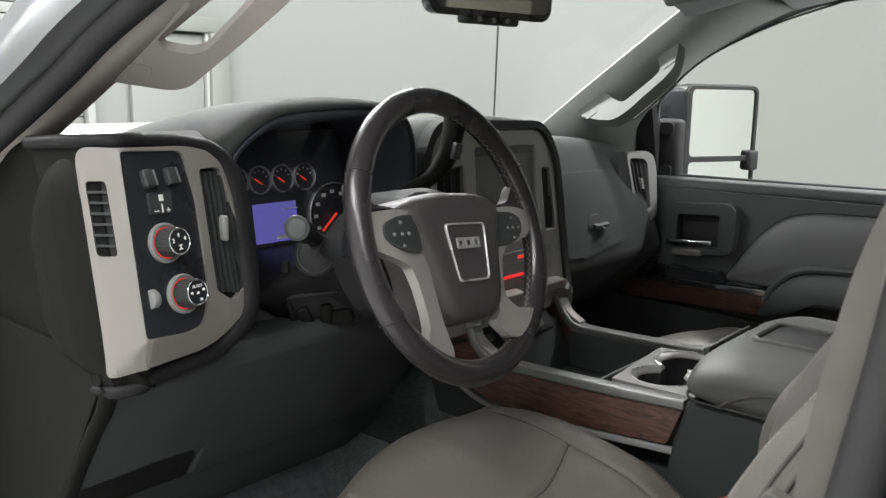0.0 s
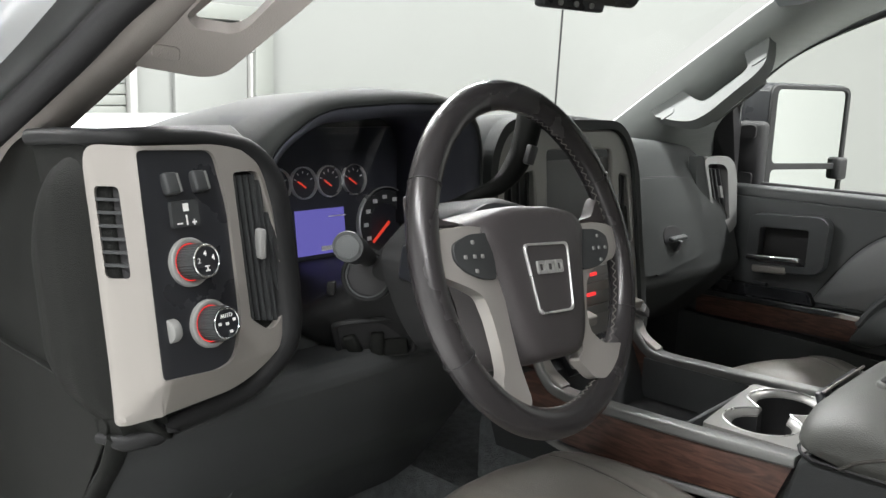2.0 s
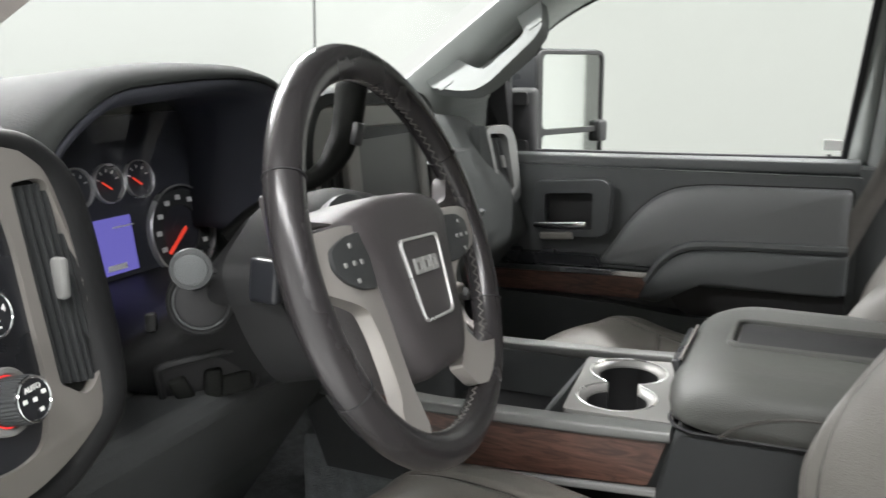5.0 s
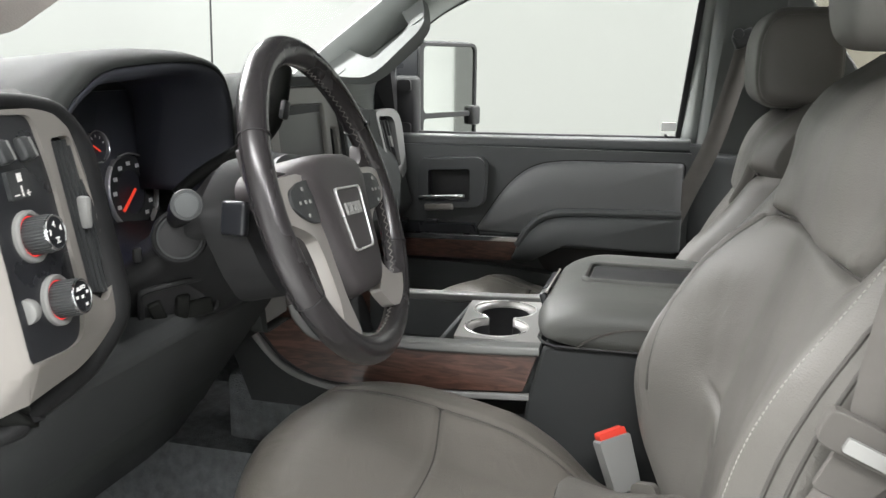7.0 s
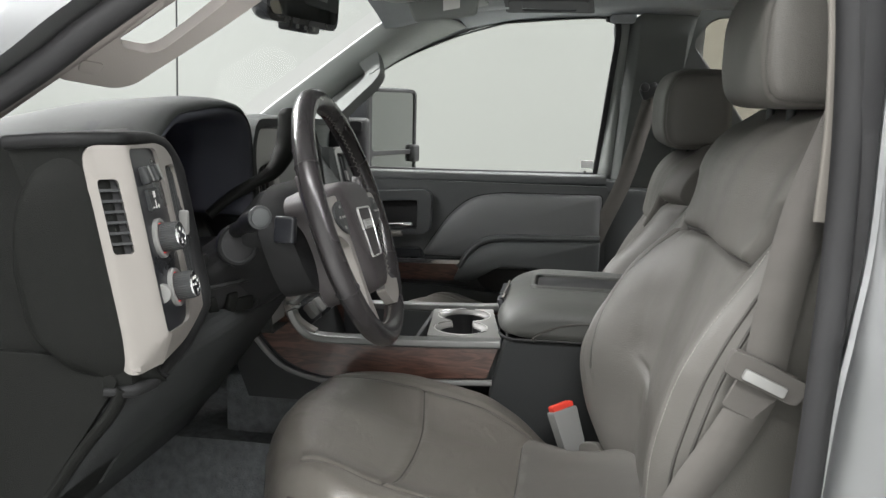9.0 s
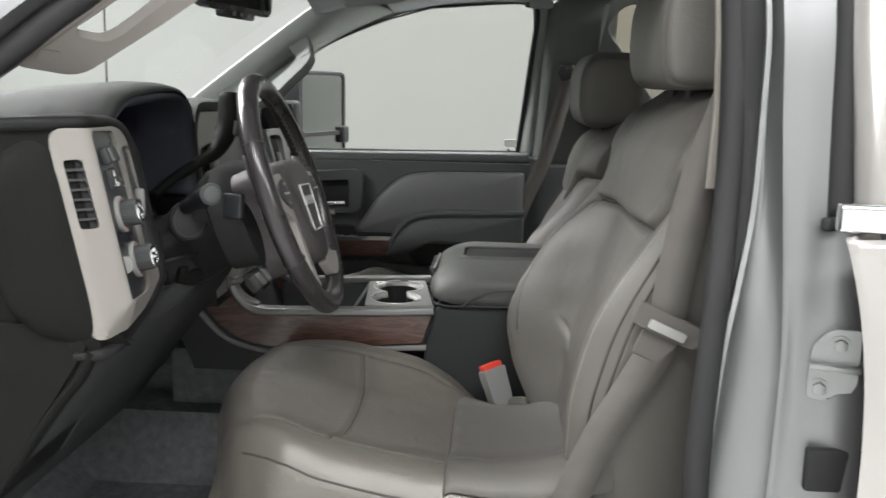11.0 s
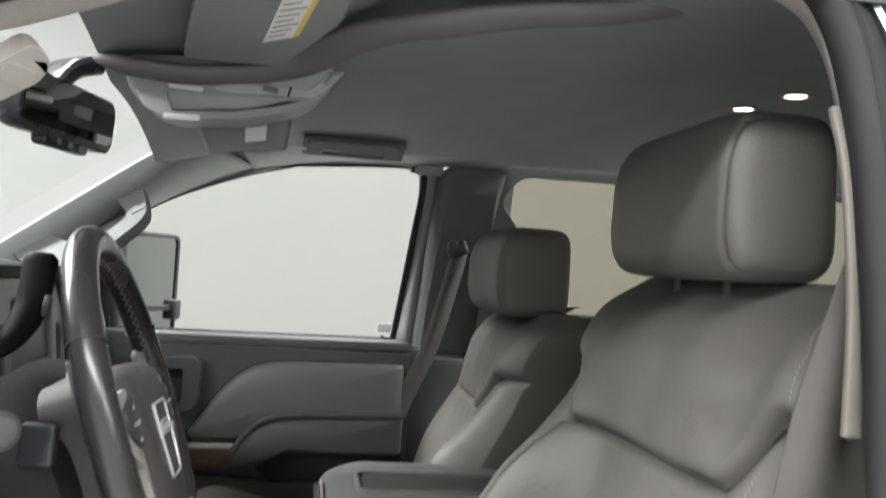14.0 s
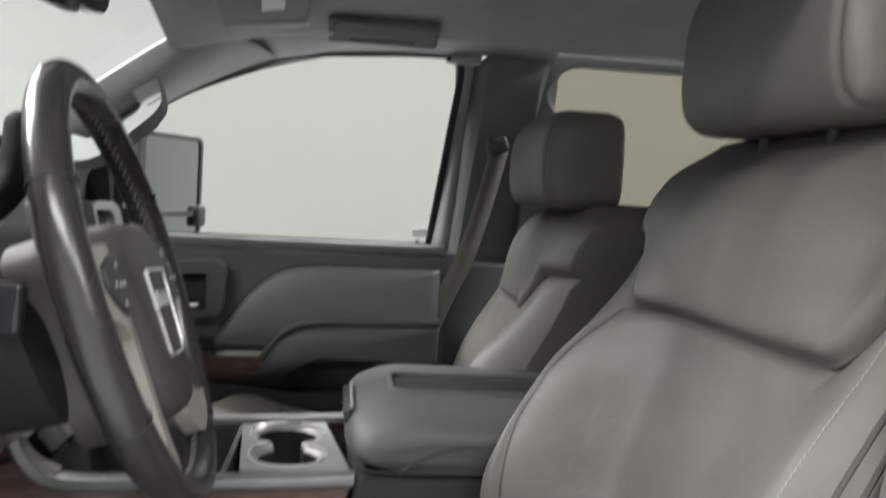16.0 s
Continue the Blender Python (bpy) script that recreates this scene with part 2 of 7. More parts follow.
def loft(rings, cap=True, closed=True):
    """Skin closed rings of equal count into one bmesh."""
    bm = bmesh.new()
    vs = [[bm.verts.new(p) for p in r] for r in rings]
    n = len(rings[0])
    for a, b in zip(vs, vs[1:]):
        for i in range(n if closed else n - 1):
            bm.faces.new((a[i], a[(i + 1) % n], b[(i + 1) % n], b[i]))
    if cap and closed:
        bm.faces.new(vs[0][::-1])
        bm.faces.new(vs[-1])
    bmesh.ops.recalc_face_normals(bm, faces=bm.faces)
    return bm


def box(size, m=None, r=0.0, seg=2, bm=None):
    """A box of that size, its edges rounded by r, at the pose m."""
    bm = bm or bmesh.new()
    made = bmesh.ops.create_cube(bm, size=1.0, matrix=Matrix.Diagonal((*size, 1)))["verts"]
    if r:
        edges = list({e for v in made for e in v.link_edges})
        made = bmesh.ops.bevel(bm, geom=edges, offset=r, segments=seg, profile=0.5, affect="EDGES")["verts"]
        made = list({v for f in bm.faces for v in f.verts if f.is_valid} & set(made)) or made
    if m is not None:
        bmesh.ops.transform(bm, matrix=m, verts=made)
    return bm


def boxes(rows):
    """Several boxes (size, pose, radius) joined into one bmesh."""
    out = bmesh.new()
    for size, m, r in rows:
        b = box(size, m, r)
        me = bpy.data.meshes.new("tmp")
        b.to_mesh(me)
        b.free()
        out.from_mesh(me)
        bpy.data.meshes.remove(me)
    return out


def cyl(r, h, m, n=32, r2=None, r_edge=0.0):
    """A cylinder along the pose's z, from 0 to h."""
    bm = bmesh.new()
    bmesh.ops.create_cone(bm, cap_ends=True, segments=n, radius1=r, radius2=r if r2 is None else r2, depth=h, matrix=Matrix.Translation((0, 0, h / 2)))
    if r_edge:
        es = [e for e in bm.edges if abs(e.verts[0].co.z - e.verts[1].co.z) < 1e-6]
        bmesh.ops.bevel(bm, geom=es, offset=r_edge, segments=2, profile=0.5, affect="EDGES")
    bmesh.ops.transform(bm, matrix=m, verts=bm.verts)
    return bm


def ring(r_out, r_in, h, m, n=40):
    """A flat ring along the pose's z."""
    rows = []
    for r, z in ((r_in, 0), (r_out, 0), (r_out, h * 0.8), (r_out - h * 0.2, h), (r_in + h * 0.2, h), (r_in, h * 0.8)):
        rows.append([m @ Vector((r * math.cos(a), r * math.sin(a), z)) for a in np.linspace(0, 2 * math.pi, n, endpoint=False)])
    return loft(rows + [rows[0]], cap=False)


def smooth_path(pts, n=8, closed=False):
    """Catmull-Rom through the points."""
    p = [Vector(q) for q in pts]
    out, k = [], len(p)
    for i in range(k if closed else k - 1):
        a = p[(i - 1) % k] if closed or i else p[0] * 2 - p[1]
        b, c = p[i], p[(i + 1) % k]
        d = p[(i + 2) % k] if closed or i + 2 < k else c * 2 - b
        for s in range(n):
            t = s / n
            out.append(0.5 * (2 * b + (c - a) * t + (2 * a - 5 * b + 4 * c - d) * t * t + (3 * b - a - 3 * c + d) * t ** 3))
    return out if closed else out + [p[-1]]


def sweep(path, section, up=(0, 0, 1), closed=False, scale=None):
    """A closed section of (side, up) pairs carried along a path; up gives its lie."""
    path = [Vector(p) for p in path]
    rows, k = [], len(path)
    for i, p in enumerate(path):
        a, b = (path[i - 1] if closed or i else p), (path[(i + 1) % k] if closed or i + 1 < k else p)
        along = (b - a).normalized()
        side = along.cross(Vector(up)).normalized()
        top = side.cross(along)
        f = scale[i] if scale else 1.0
        rows.append([p + side * (s * f) + top * (u * f) for s, u in section])
    return loft(rows + [rows[0]] if closed else rows, cap=not closed)


def circle(r, n=12, ry=None):
    return [(r * math.cos(a), (ry or r) * math.sin(a)) for a in np.linspace(0, 2 * math.pi, n, endpoint=False)]


def rrect(w, h, r, n=5, cx=0.0, cy=0.0):
    """A rounded rectangle as a loop of pairs."""
    out = []
    for sx, sy, a0 in ((1, 1, 0), (-1, 1, 90), (-1, -1, 180), (1, -1, 270)):
        for k in range(n):
            a = radians(a0 + 90 * k / (n - 1))
            out.append((cx + sx * (w / 2 - r) + r * math.cos(a), cy + sy * (h / 2 - r) + r * math.sin(a)))
    return out


def rounded(poly, r, n=5):
    """Round a polygon's corners; r is one radius or one for each corner."""
    out, k = [], len(poly)
    for i in range(k):
        a, b, c = (Vector(poly[j % k]) for j in (i - 1, i, i + 1))
        q = r[i] if isinstance(r, (list, tuple)) else r
        u, w = (a - b), (c - b)
        q = min(q, u.length * 0.49, w.length * 0.49)
        if q <= 0:
            out.append(tuple(b))
            continue
        s, e = b + u.normalized() * q, b + w.normalized() * q
        for j in range(n):
            t = j / (n - 1)
            out.append(tuple((1 - t) ** 2 * s + 2 * t * (1 - t) * b + t * t * e))
    return out


def plate(loops, thick, where, cuts=(), rows=()):
    """A plate with holes, drawn in (s, h) and laid by where(s, h, d); d runs from 0 at the back to thick."""
    bm = bmesh.new()
    for lp in loops:
        vs = [bm.verts.new((a, b, 0)) for a, b in lp]
        for i in range(len(vs)):
            bm.edges.new((vs[i], vs[(i + 1) % len(vs)]))
    bmesh.ops.triangle_fill(bm, use_beauty=True, use_dissolve=False, edges=bm.edges)
    for c in cuts:
        bmesh.ops.bisect_plane(bm, geom=list(bm.verts) + list(bm.edges) + list(bm.faces), plane_co=(c, 0, 0), plane_no=(1, 0, 0))
    for c in rows:
        bmesh.ops.bisect_plane(bm, geom=list(bm.verts) + list(bm.edges) + list(bm.faces), plane_co=(0, c, 0), plane_no=(0, 1, 0))
    back = list(bm.faces)
    made = bmesh.ops.extrude_face_region(bm, geom=back)["geom"]
    for v in made:
        if isinstance(v, bmesh.types.BMVert):
            v.co.z = thick
    for v in bm.verts:
        v.co = where(*v.co)
    bmesh.ops.recalc_face_normals(bm, faces=bm.faces)
    return bm


def puff(loop, height, where, flat=0.55, steps=9, roll=0.5):
    """A cushion over an outline: steep round edges and a softly crowned middle."""
    cx, cy = sum(a for a, _ in loop) / len(loop), sum(b for _, b in loop) / len(loop)
    rings = [[where(a, b, 0.0) for a, b in loop]]
    for i in range(steps + 1):
        t = i / steps
        k = 1 - (1 - 0.04) * t ** 1.6
        d = height * (roll + (1 - roll) * (1 - (1 - t) ** 2)) if i else height * roll * 0.75
        rings.append([where(cx + (a - cx) * k, cy + (b - cy) * k, d) for a, b in loop])
    return loft(rings)


def on(m):
    """Lay a plate on the pose m: s along its x, h along its y, d along its z."""
    return lambda s, h, d: m @ Vector((s, h, d))


def basis(origin, x, y):
    """A pose from an origin and two directions; z is across both."""
    x, y = Vector(x).normalized(), Vector(y)
    z = x.cross(y).normalized()
    y = z.cross(x)
    m = Matrix((x, y, z)).transposed().to_4x4()
    m.translation = origin
    return m


def soft(table, t, w):
    """A table's value, rounded at its corners over a width w."""
    return sum(lerp(table, t + w * k) for k in (-1.0, -0.6, -0.2, 0.2, 0.6, 1.0)) / 6


def lerp(table, t):
    """Linear through a table of (t, value) pairs."""
    return float(np.interp(t, [a for a, _ in table], [b for _, b in table]))


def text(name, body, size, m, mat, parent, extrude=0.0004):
    c = bpy.data.curves.new(name, "FONT")
    c.body, c.size, c.extrude, c.align_x, c.align_y = body, size, extrude, "CENTER", "CENTER"
    c.materials.append(mat)
    ob = new(name, c)
    ob.matrix_world = m
    ob.parent = parent
    return ob

# ---- room ----
def room():
    # floor
    bm = bmesh.new()
    bmesh.ops.create_grid(bm, x_segments=8, y_segments=8, size=9.0)
    tagged(part("floor", bm, M_FLOOR), "unseen garage floor, made pale to bounce light up", "floor", kind="structure")
    # walls: front and passenger side run into one another by a cove
    plan_pts = [(-5.2, 5.6)] + [(2.6 + 1.6 * math.sin(a), 4.0 + 1.6 * math.cos(a)) for a in np.linspace(0, math.pi / 2, 14)] + [(4.2, -5.4)]
    rings = []
    for z in (0.0, 4.2):
        inner = [(x, y, z) for x, y in plan_pts]
        outer = [(x + 0.2 * (i > 0), y + 0.2, z) for i, (x, y) in enumerate(plan_pts)]
        rings.append(inner + outer[::-1])
    tagged(part("wall_front", loft(rings), M_STUDIO), "smooth white studio wall, darkened in its colour", "wall", kind="structure")
    tagged(part("wall_back", box((9.8, 0.2, 4.2), pose(-0.5, -5.5, 2.1)), M_WALL), "plain white painted wall", "wall", kind="structure")
    tagged(part("wall_left", box((0.2, 11.2, 4.2), pose(-5.3, 0.1, 2.1)), M_WALL), "plain white painted wall", "wall", kind="structure")
    tagged(part("ceiling", box((9.8, 11.4, 0.15), pose(-0.5, 0.1, 4.3)), M_WALL), "white flat ceiling with strip lights", "ceiling", kind="structure")
    # roll-up door in the front wall
    door = tagged(thing("roller_door", "white slatted steel roll-up door in the wall", "door"), kind="structure")
    for i in range(44):
        part("slat", box((1.75, 0.03, 0.070), pose(0.83, 5.575, 0.05 + i * 0.073, -8), 0.008), M_FRAME, door)
    part("guide_rail", box((0.056, 0.09, 3.3), pose(1.737, 5.555, 1.65), 0.006), M_GREY, door)
    # door leaf with its frame
    dr = tagged(thing("door_1", "pale doorway with a plain frame, darkened like the wall", "door"), kind="structure")
    part("jamb", box((0.16, 0.10, 2.02), pose(2.78, 5.535, 1.01), 0.006), M_FRAME, dr)
    part("stop", box((0.025, 0.06, 2.02), pose(2.685, 5.545, 1.01), 0.005), M_GREY, dr)
    part("head", box((0.80, 0.10, 0.11), pose(2.46, 5.545, 2.076), 0.006), M_FRAME, dr)
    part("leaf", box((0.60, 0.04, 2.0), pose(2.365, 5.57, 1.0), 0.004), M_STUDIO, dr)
    part("closer", box((0.05, 0.05, 0.14), pose(2.68, 5.53, 1.87), 0.008), M_GREY, dr)
    for lx in (-2.6, 0.6, 2.7):
        for ly in (-3.0, 0.0, 3.5):
            part("housing", box((0.42, 2.5, 0.06), pose(lx, ly, 3.65), 0.01), M_FRAME, None)


room()
for o in [o for o in scene.objects if o.name.startswith("housing")]:
    o.name = "strip_light"
    tagged(o, "white strip light housing under the ceiling", "light", "ceiling lights")


# ---- cab shell ----
def shell():
    floor = tagged(thing("cab_floor", "dark carpeted cab floor and footwells", "floor"), kind="structure")
    part("carpet", box((1.50, 2.4, 0.04), pose(0, -0.1, 0.80), 0.01), M_CARPET, floor)
    # toe board rising to the firewall
    rings = []
    for x in (-0.80, 0.80):
        rings.append([(x, 0.95, 0.80), (x, 1.15, 0.92), (x, 1.25, 1.20), (x, 1.28, 1.48), (x, 1.34, 1.48), (x, 1.32, 1.18), (x, 1.20, 0.86), (x, 0.97, 0.76)])
    part("toe_board", loft(rings), M_CARPET, floor)
    # tunnel under the console
    rings = []
    for y in (-0.9, 1.15):
        rings.append([(-0.16, y, 0.80), (-0.12, y, 0.96), (0.16, y, 0.96), (0.20, y, 0.80)])
    part("tunnel", loft(rings), M_CARPET, floor)
    part("kick_panel", box((0.03, 0.62, 0.52), pose(0.80, 0.98, 1.06), 0.01), M_DARK, floor)
    part("sill_plate", box((0.09, 1.0, 0.05), pose(-0.79, 0.38, 0.82), 0.012), M_GREY, floor)

    # headliner: crowned, with a raised dish over the front seats
    rows = []
    for y0 in np.linspace(0.0, 1.0, 66):
        row = []
        for x in np.linspace(-0.64, 0.64, 60):
            y = -1.25 + y0 * (1.25 + lerp([(-0.64, 0.615), (-0.25, 0.640), (-0.06, 0.664), (0.12, 0.685), (0.64, 0.70)], x))
            z = 1.935 - 0.085 * (abs(x) / 0.64) ** 3.0
            f = max(0.0, (y - 0.30) / 0.38)
            z -= 0.055 * f * f
            lip = 1 / (1 + math.exp(-(y - (0.30 - 0.25 * min(1, abs(x + 0.28) / 0.5) ** 2)) / 0.012))
            z -= 0.014 * lip * (1 - min(1, abs(x) / 0.60) ** 6)
            row.append((x, y, z))
        rows.append(row)
    ob = link_mesh("ceiling_liner", grid_mesh("ceiling_liner", rows), M_LINER)
    s = ob.modifiers.new("solid", "SOLIDIFY")
    s.thickness, s.offset = 0.02, 1
    tagged(ob, "grey woven fabric headliner under the cab roof", "headliner", kind="structure")

    # roof skin, silver outside
    rows = []
    for y in np.linspace(-1.35, 0.705, 30):
        rows.append([(x, y, 1.995 - 0.10 * (abs(x) / 0.68) ** 3 - 0.05 * max(0, (y - 0.25) / 0.5) ** 2) for x in np.linspace(-0.68, 0.68, 40)])
    ob = link_mesh("roof", grid_mesh("roof", rows), M_PAINT)
    s = ob.modifiers.new("solid", "SOLIDIFY")
    s.thickness = 0.02
    tagged(ob, "silver painted steel cab roof", "roof", kind="structure")

    # rear of the cab
    back = tagged(thing("wall_rear", "dark trimmed rear bulkhead of the cab with a window", "wall"), kind="structure")
    part("lower_wall", box((1.60, 0.05, 0.66), pose(0, -1.27, 1.12), 0.01), M_DARK, back)
    part("upper_wall", box((1.40, 0.05, 0.12), pose(0, -1.27, 1.88), 0.01), M_LINER, back)
    part("pane", box((1.30, 0.006, 0.40), pose(0, -1.27, 1.64)), M_PRIVACY, back).visible_shadow = False
    for sx in (-1, 1):
        part("corner_post", box((0.14, 0.12, 0.52), pose(sx * 0.69, -1.24, 1.66, 0, -sx * 14), 0.03), M_LINER, back)


shell()


# ---- sides: pillars, rails and glass, passenger side +1, driver side -1 ----
def side_x(z):
    """Half width of the cab's glass plane at a height."""
    return 0.87 - 0.272 * (z - 1.42)


def hood():
    ob = tagged(thing("truck_front", "silver truck nose ahead of the windscreen", "truck"), kind="structure")
    rows = []
    for y in np.linspace(1.44, 2.5, 20):
        rows.append([(x, y, 1.535 - 0.10 * (abs(x) / 0.85) ** 4 - 0.05 * ((y - 1.44) / 1.14) ** 2) for x in np.linspace(-0.86, 0.86, 30)])
    o = link_mesh("bonnet", grid_mesh("bonnet", rows), M_PAINT, ob)
    s = o.modifiers.new("solid", "SOLIDIFY")
    s.thickness = 0.03
    part("cowl", box((1.40, 0.16, 0.03), pose(0, 1.36, 1.455, 8), 0.01), M_DARK, ob)
    ant = tagged(thing("aerial_mast", "thin black whip aerial on the front wing", "aerial"))
    part("rod", sweep([(0.80, 1.365, 1.35), (0.806, 1.362, 1.6), (0.822, 1.36, 2.15)], circle(0.0028, 8)), M_RUBBER, ant)
    part("foot", cyl(0.014, 0.05, pose(0.80, 1.365, 1.31), r2=0.008), M_RUBBER, ant)
    # windscreen
    rows = []
    for k in np.linspace(0, 1, 12):
        rows.append([((0.76 - 0.10 * k) * u, 1.26 - 0.55 * k + 0.06 * (1 - u * u), 1.50 + 0.365 * k) for u in np.linspace(-1, 1, 20)])
    o = link_mesh("windscreen", grid_mesh("windscreen", rows), M_GLASS)
    o.visible_shadow = False
    tagged(o, "clear curved windscreen glass", "windscreen", kind="structure")


hood()


def band(lines, n=8, thick=0.012, offset=1):
    """A skin through several lines of equal count, smoothed along them."""
    paths = [smooth_path(l, n) for l in lines]
    return [list(r) for r in zip(*paths)], thick, offset


def skin(name, lines, mat, parent, label="", n=6, thick=0.01, offset=0.0, smooth=50):
    rows = [smooth_path(l, n) for l in lines]
    ob = link_mesh(name, grid_mesh(name, rows), mat, parent, label, smooth)
    s = ob.modifiers.new("solid", "SOLIDIFY")
    s.thickness, s.offset = thick, offset
    return ob


def driver_side():
    # A-pillar and rail trim round the open doorway
    frame_t = tagged(thing("pillar_trim", "beige-grey plastic trim round the open driver doorway", "trim"), kind="structure")
    seal = [(-0.835, 0.93, 1.50), (-0.775, 0.762, 1.62), (-0.742, 0.695, 1.68), (-0.685, 0.62, 1.75), (-0.640, 0.573, 1.787), (-0.626, 0.50, 1.817), (-0.620, 0.44, 1.838)]
    mid = [(-0.765, 0.90, 1.53), (-0.712, 0.775, 1.63), (-0.682, 0.70, 1.687), (-0.640, 0.635, 1.742), (-0.605, 0.575, 1.776), (-0.598, 0.50, 1.808), (-0.595, 0.44, 1.832)]
    glass_l = [(-0.700, 1.08, 1.53), (-0.66, 0.96, 1.625), (-0.635, 0.88, 1.69), (-0.615, 0.80, 1.76), (-0.600, 0.735, 1.81), (-0.570, 0.64, 1.84), (-0.555, 0.52, 1.855)]
    skin("pillar_cover", [seal, mid, glass_l], M_TRIM, frame_t, thick=0.012)
    seal2 = [(-0.620, 0.437, 1.839), (-0.616, 0.35, 1.858), (-0.612, 0.25, 1.874), (-0.610, 0.08, 1.887), (-0.611, -0.02, 1.873), (-0.622, -0.056, 1.83), (-0.645, -0.069, 1.74), (-0.668, -0.073, 1.62), (-0.690, -0.070, 1.50)]
    mid2 = [(-0.595, 0.437, 1.833), (-0.590, 0.35, 1.857), (-0.587, 0.25, 1.877), (-0.586, 0.08, 1.882), (-0.588, -0.025, 1.867), (-0.598, -0.066, 1.825), (-0.612, -0.084, 1.745), (-0.634, -0.094, 1.63), (-0.665, -0.090, 1.50)]
    in2 = [(-0.555, 0.437, 1.866), (-0.550, 0.35, 1.883), (-0.545, 0.25, 1.898), (-0.540, 0.08, 1.903), (-0.540, -0.04, 1.892), (-0.555, -0.13, 1.83), (-0.590, -0.16, 1.73), (-0.620, -0.17, 1.62), (-0.650, -0.17, 1.50)]
    skin("rail_cover", [seal2, mid2, in2], M_TRIM, frame_t, thick=0.012)
    # grab handle on the pillar
    grab = thing("pillar_grab_handle", "beige-grey moulded grab handle on the driver pillar", "grab handle")
    gm = basis((-0.712, 0.769, 1.63), (0.808, -0.579, -0.107), (-0.293, -0.553, 0.780))
    foot = [(-0.004, 0.0), (0.066, -0.003), (0.086, 0.006), (0.098, 0.022), (0.141, 0.078), (0.178, 0.127), (0.199, 0.155), (0.197, 0.173), (0.176, 0.180), (0.150, 0.135), (0.116, 0.082), (0.104, 0.063), (0.090, 0.053), (0.056, 0.054), (0.048, 0.066), (0.086, 0.120), (0.060, 0.125), (0.016, 0.056)]
    part("grip", plate([rounded(foot, [0.012, 0.02, 0.012, 0.02, 0.02, 0.02, 0.01, 0.01, 0.01, 0.02, 0.02, 0.01, 0.01, 0.006, 0.006, 0.01, 0.01, 0.02], 5)], 0.018, lambda u, v, d: gm @ Vector((u, v, d - 0.014 - 0.06 * max(0.0, v - 0.10)))), M_TRIM, grab, "moulded pillar grip", bevel=0.004, segments=3)
    for u, v in ((0.030, 0.022), (0.178, 0.152)):
        part("end_cap", plate([rrect(0.026, 0.016, 0.005, 4, u, v)], 0.0025, lambda a, b, d: gm @ Vector((a, b, d + 0.003 - 0.06 * max(0.0, b - 0.10)))), M_TRIM, grab, bevel=0.0008)
    # rubber seal and the silver door frame
    body = tagged(thing("doorway_driver", "silver painted doorway of the open driver door", "doorway"), kind="structure")
    loop = seal[:-1] + seal2 + [(-0.735, -0.055, 1.34), (-0.752, -0.045, 1.20), (-0.762, -0.04, 1.0), (-0.765, 0.02, 0.86)]
    lp = smooth_path(loop, 8)
    part("door_seal", sweep([Vector(p) + Vector((-0.010, 0.0, 0.004)) for p in lp], circle(0.015, 12), up=(1, 0, 0)), M_RUBBER, body)
    outer = [Vector(p) for p in lp]
    cx, cz = 0.35, 1.4
    def push(p, a, dx):
        d = Vector((0, p.y - cx, p.z - cz))
        d = d.normalized() if d.length > 1e-6 else d
        return Vector((p.x + dx, p.y, p.z)) + d * a
    rows = [[push(p, 0.012, -0.006) for p in outer], [push(p, 0.020, -0.018) for p in outer], [push(p, 0.022, -0.05) for p in outer], [push(p, 0.05, -0.055) for p in outer], [push(p, 0.10, -0.045) for p in outer]]
    front = [i for i, p in enumerate(outer) if p.y > -0.03 and p.z > 1.45]
    ob = link_mesh("frame_skin", grid_mesh("frame_skin", [[r[i] for i in front] for r in rows]), M_PAINT, body, smooth=60)
    s = ob.modifiers.new("solid", "SOLIDIFY")
    s.thickness = 0.006


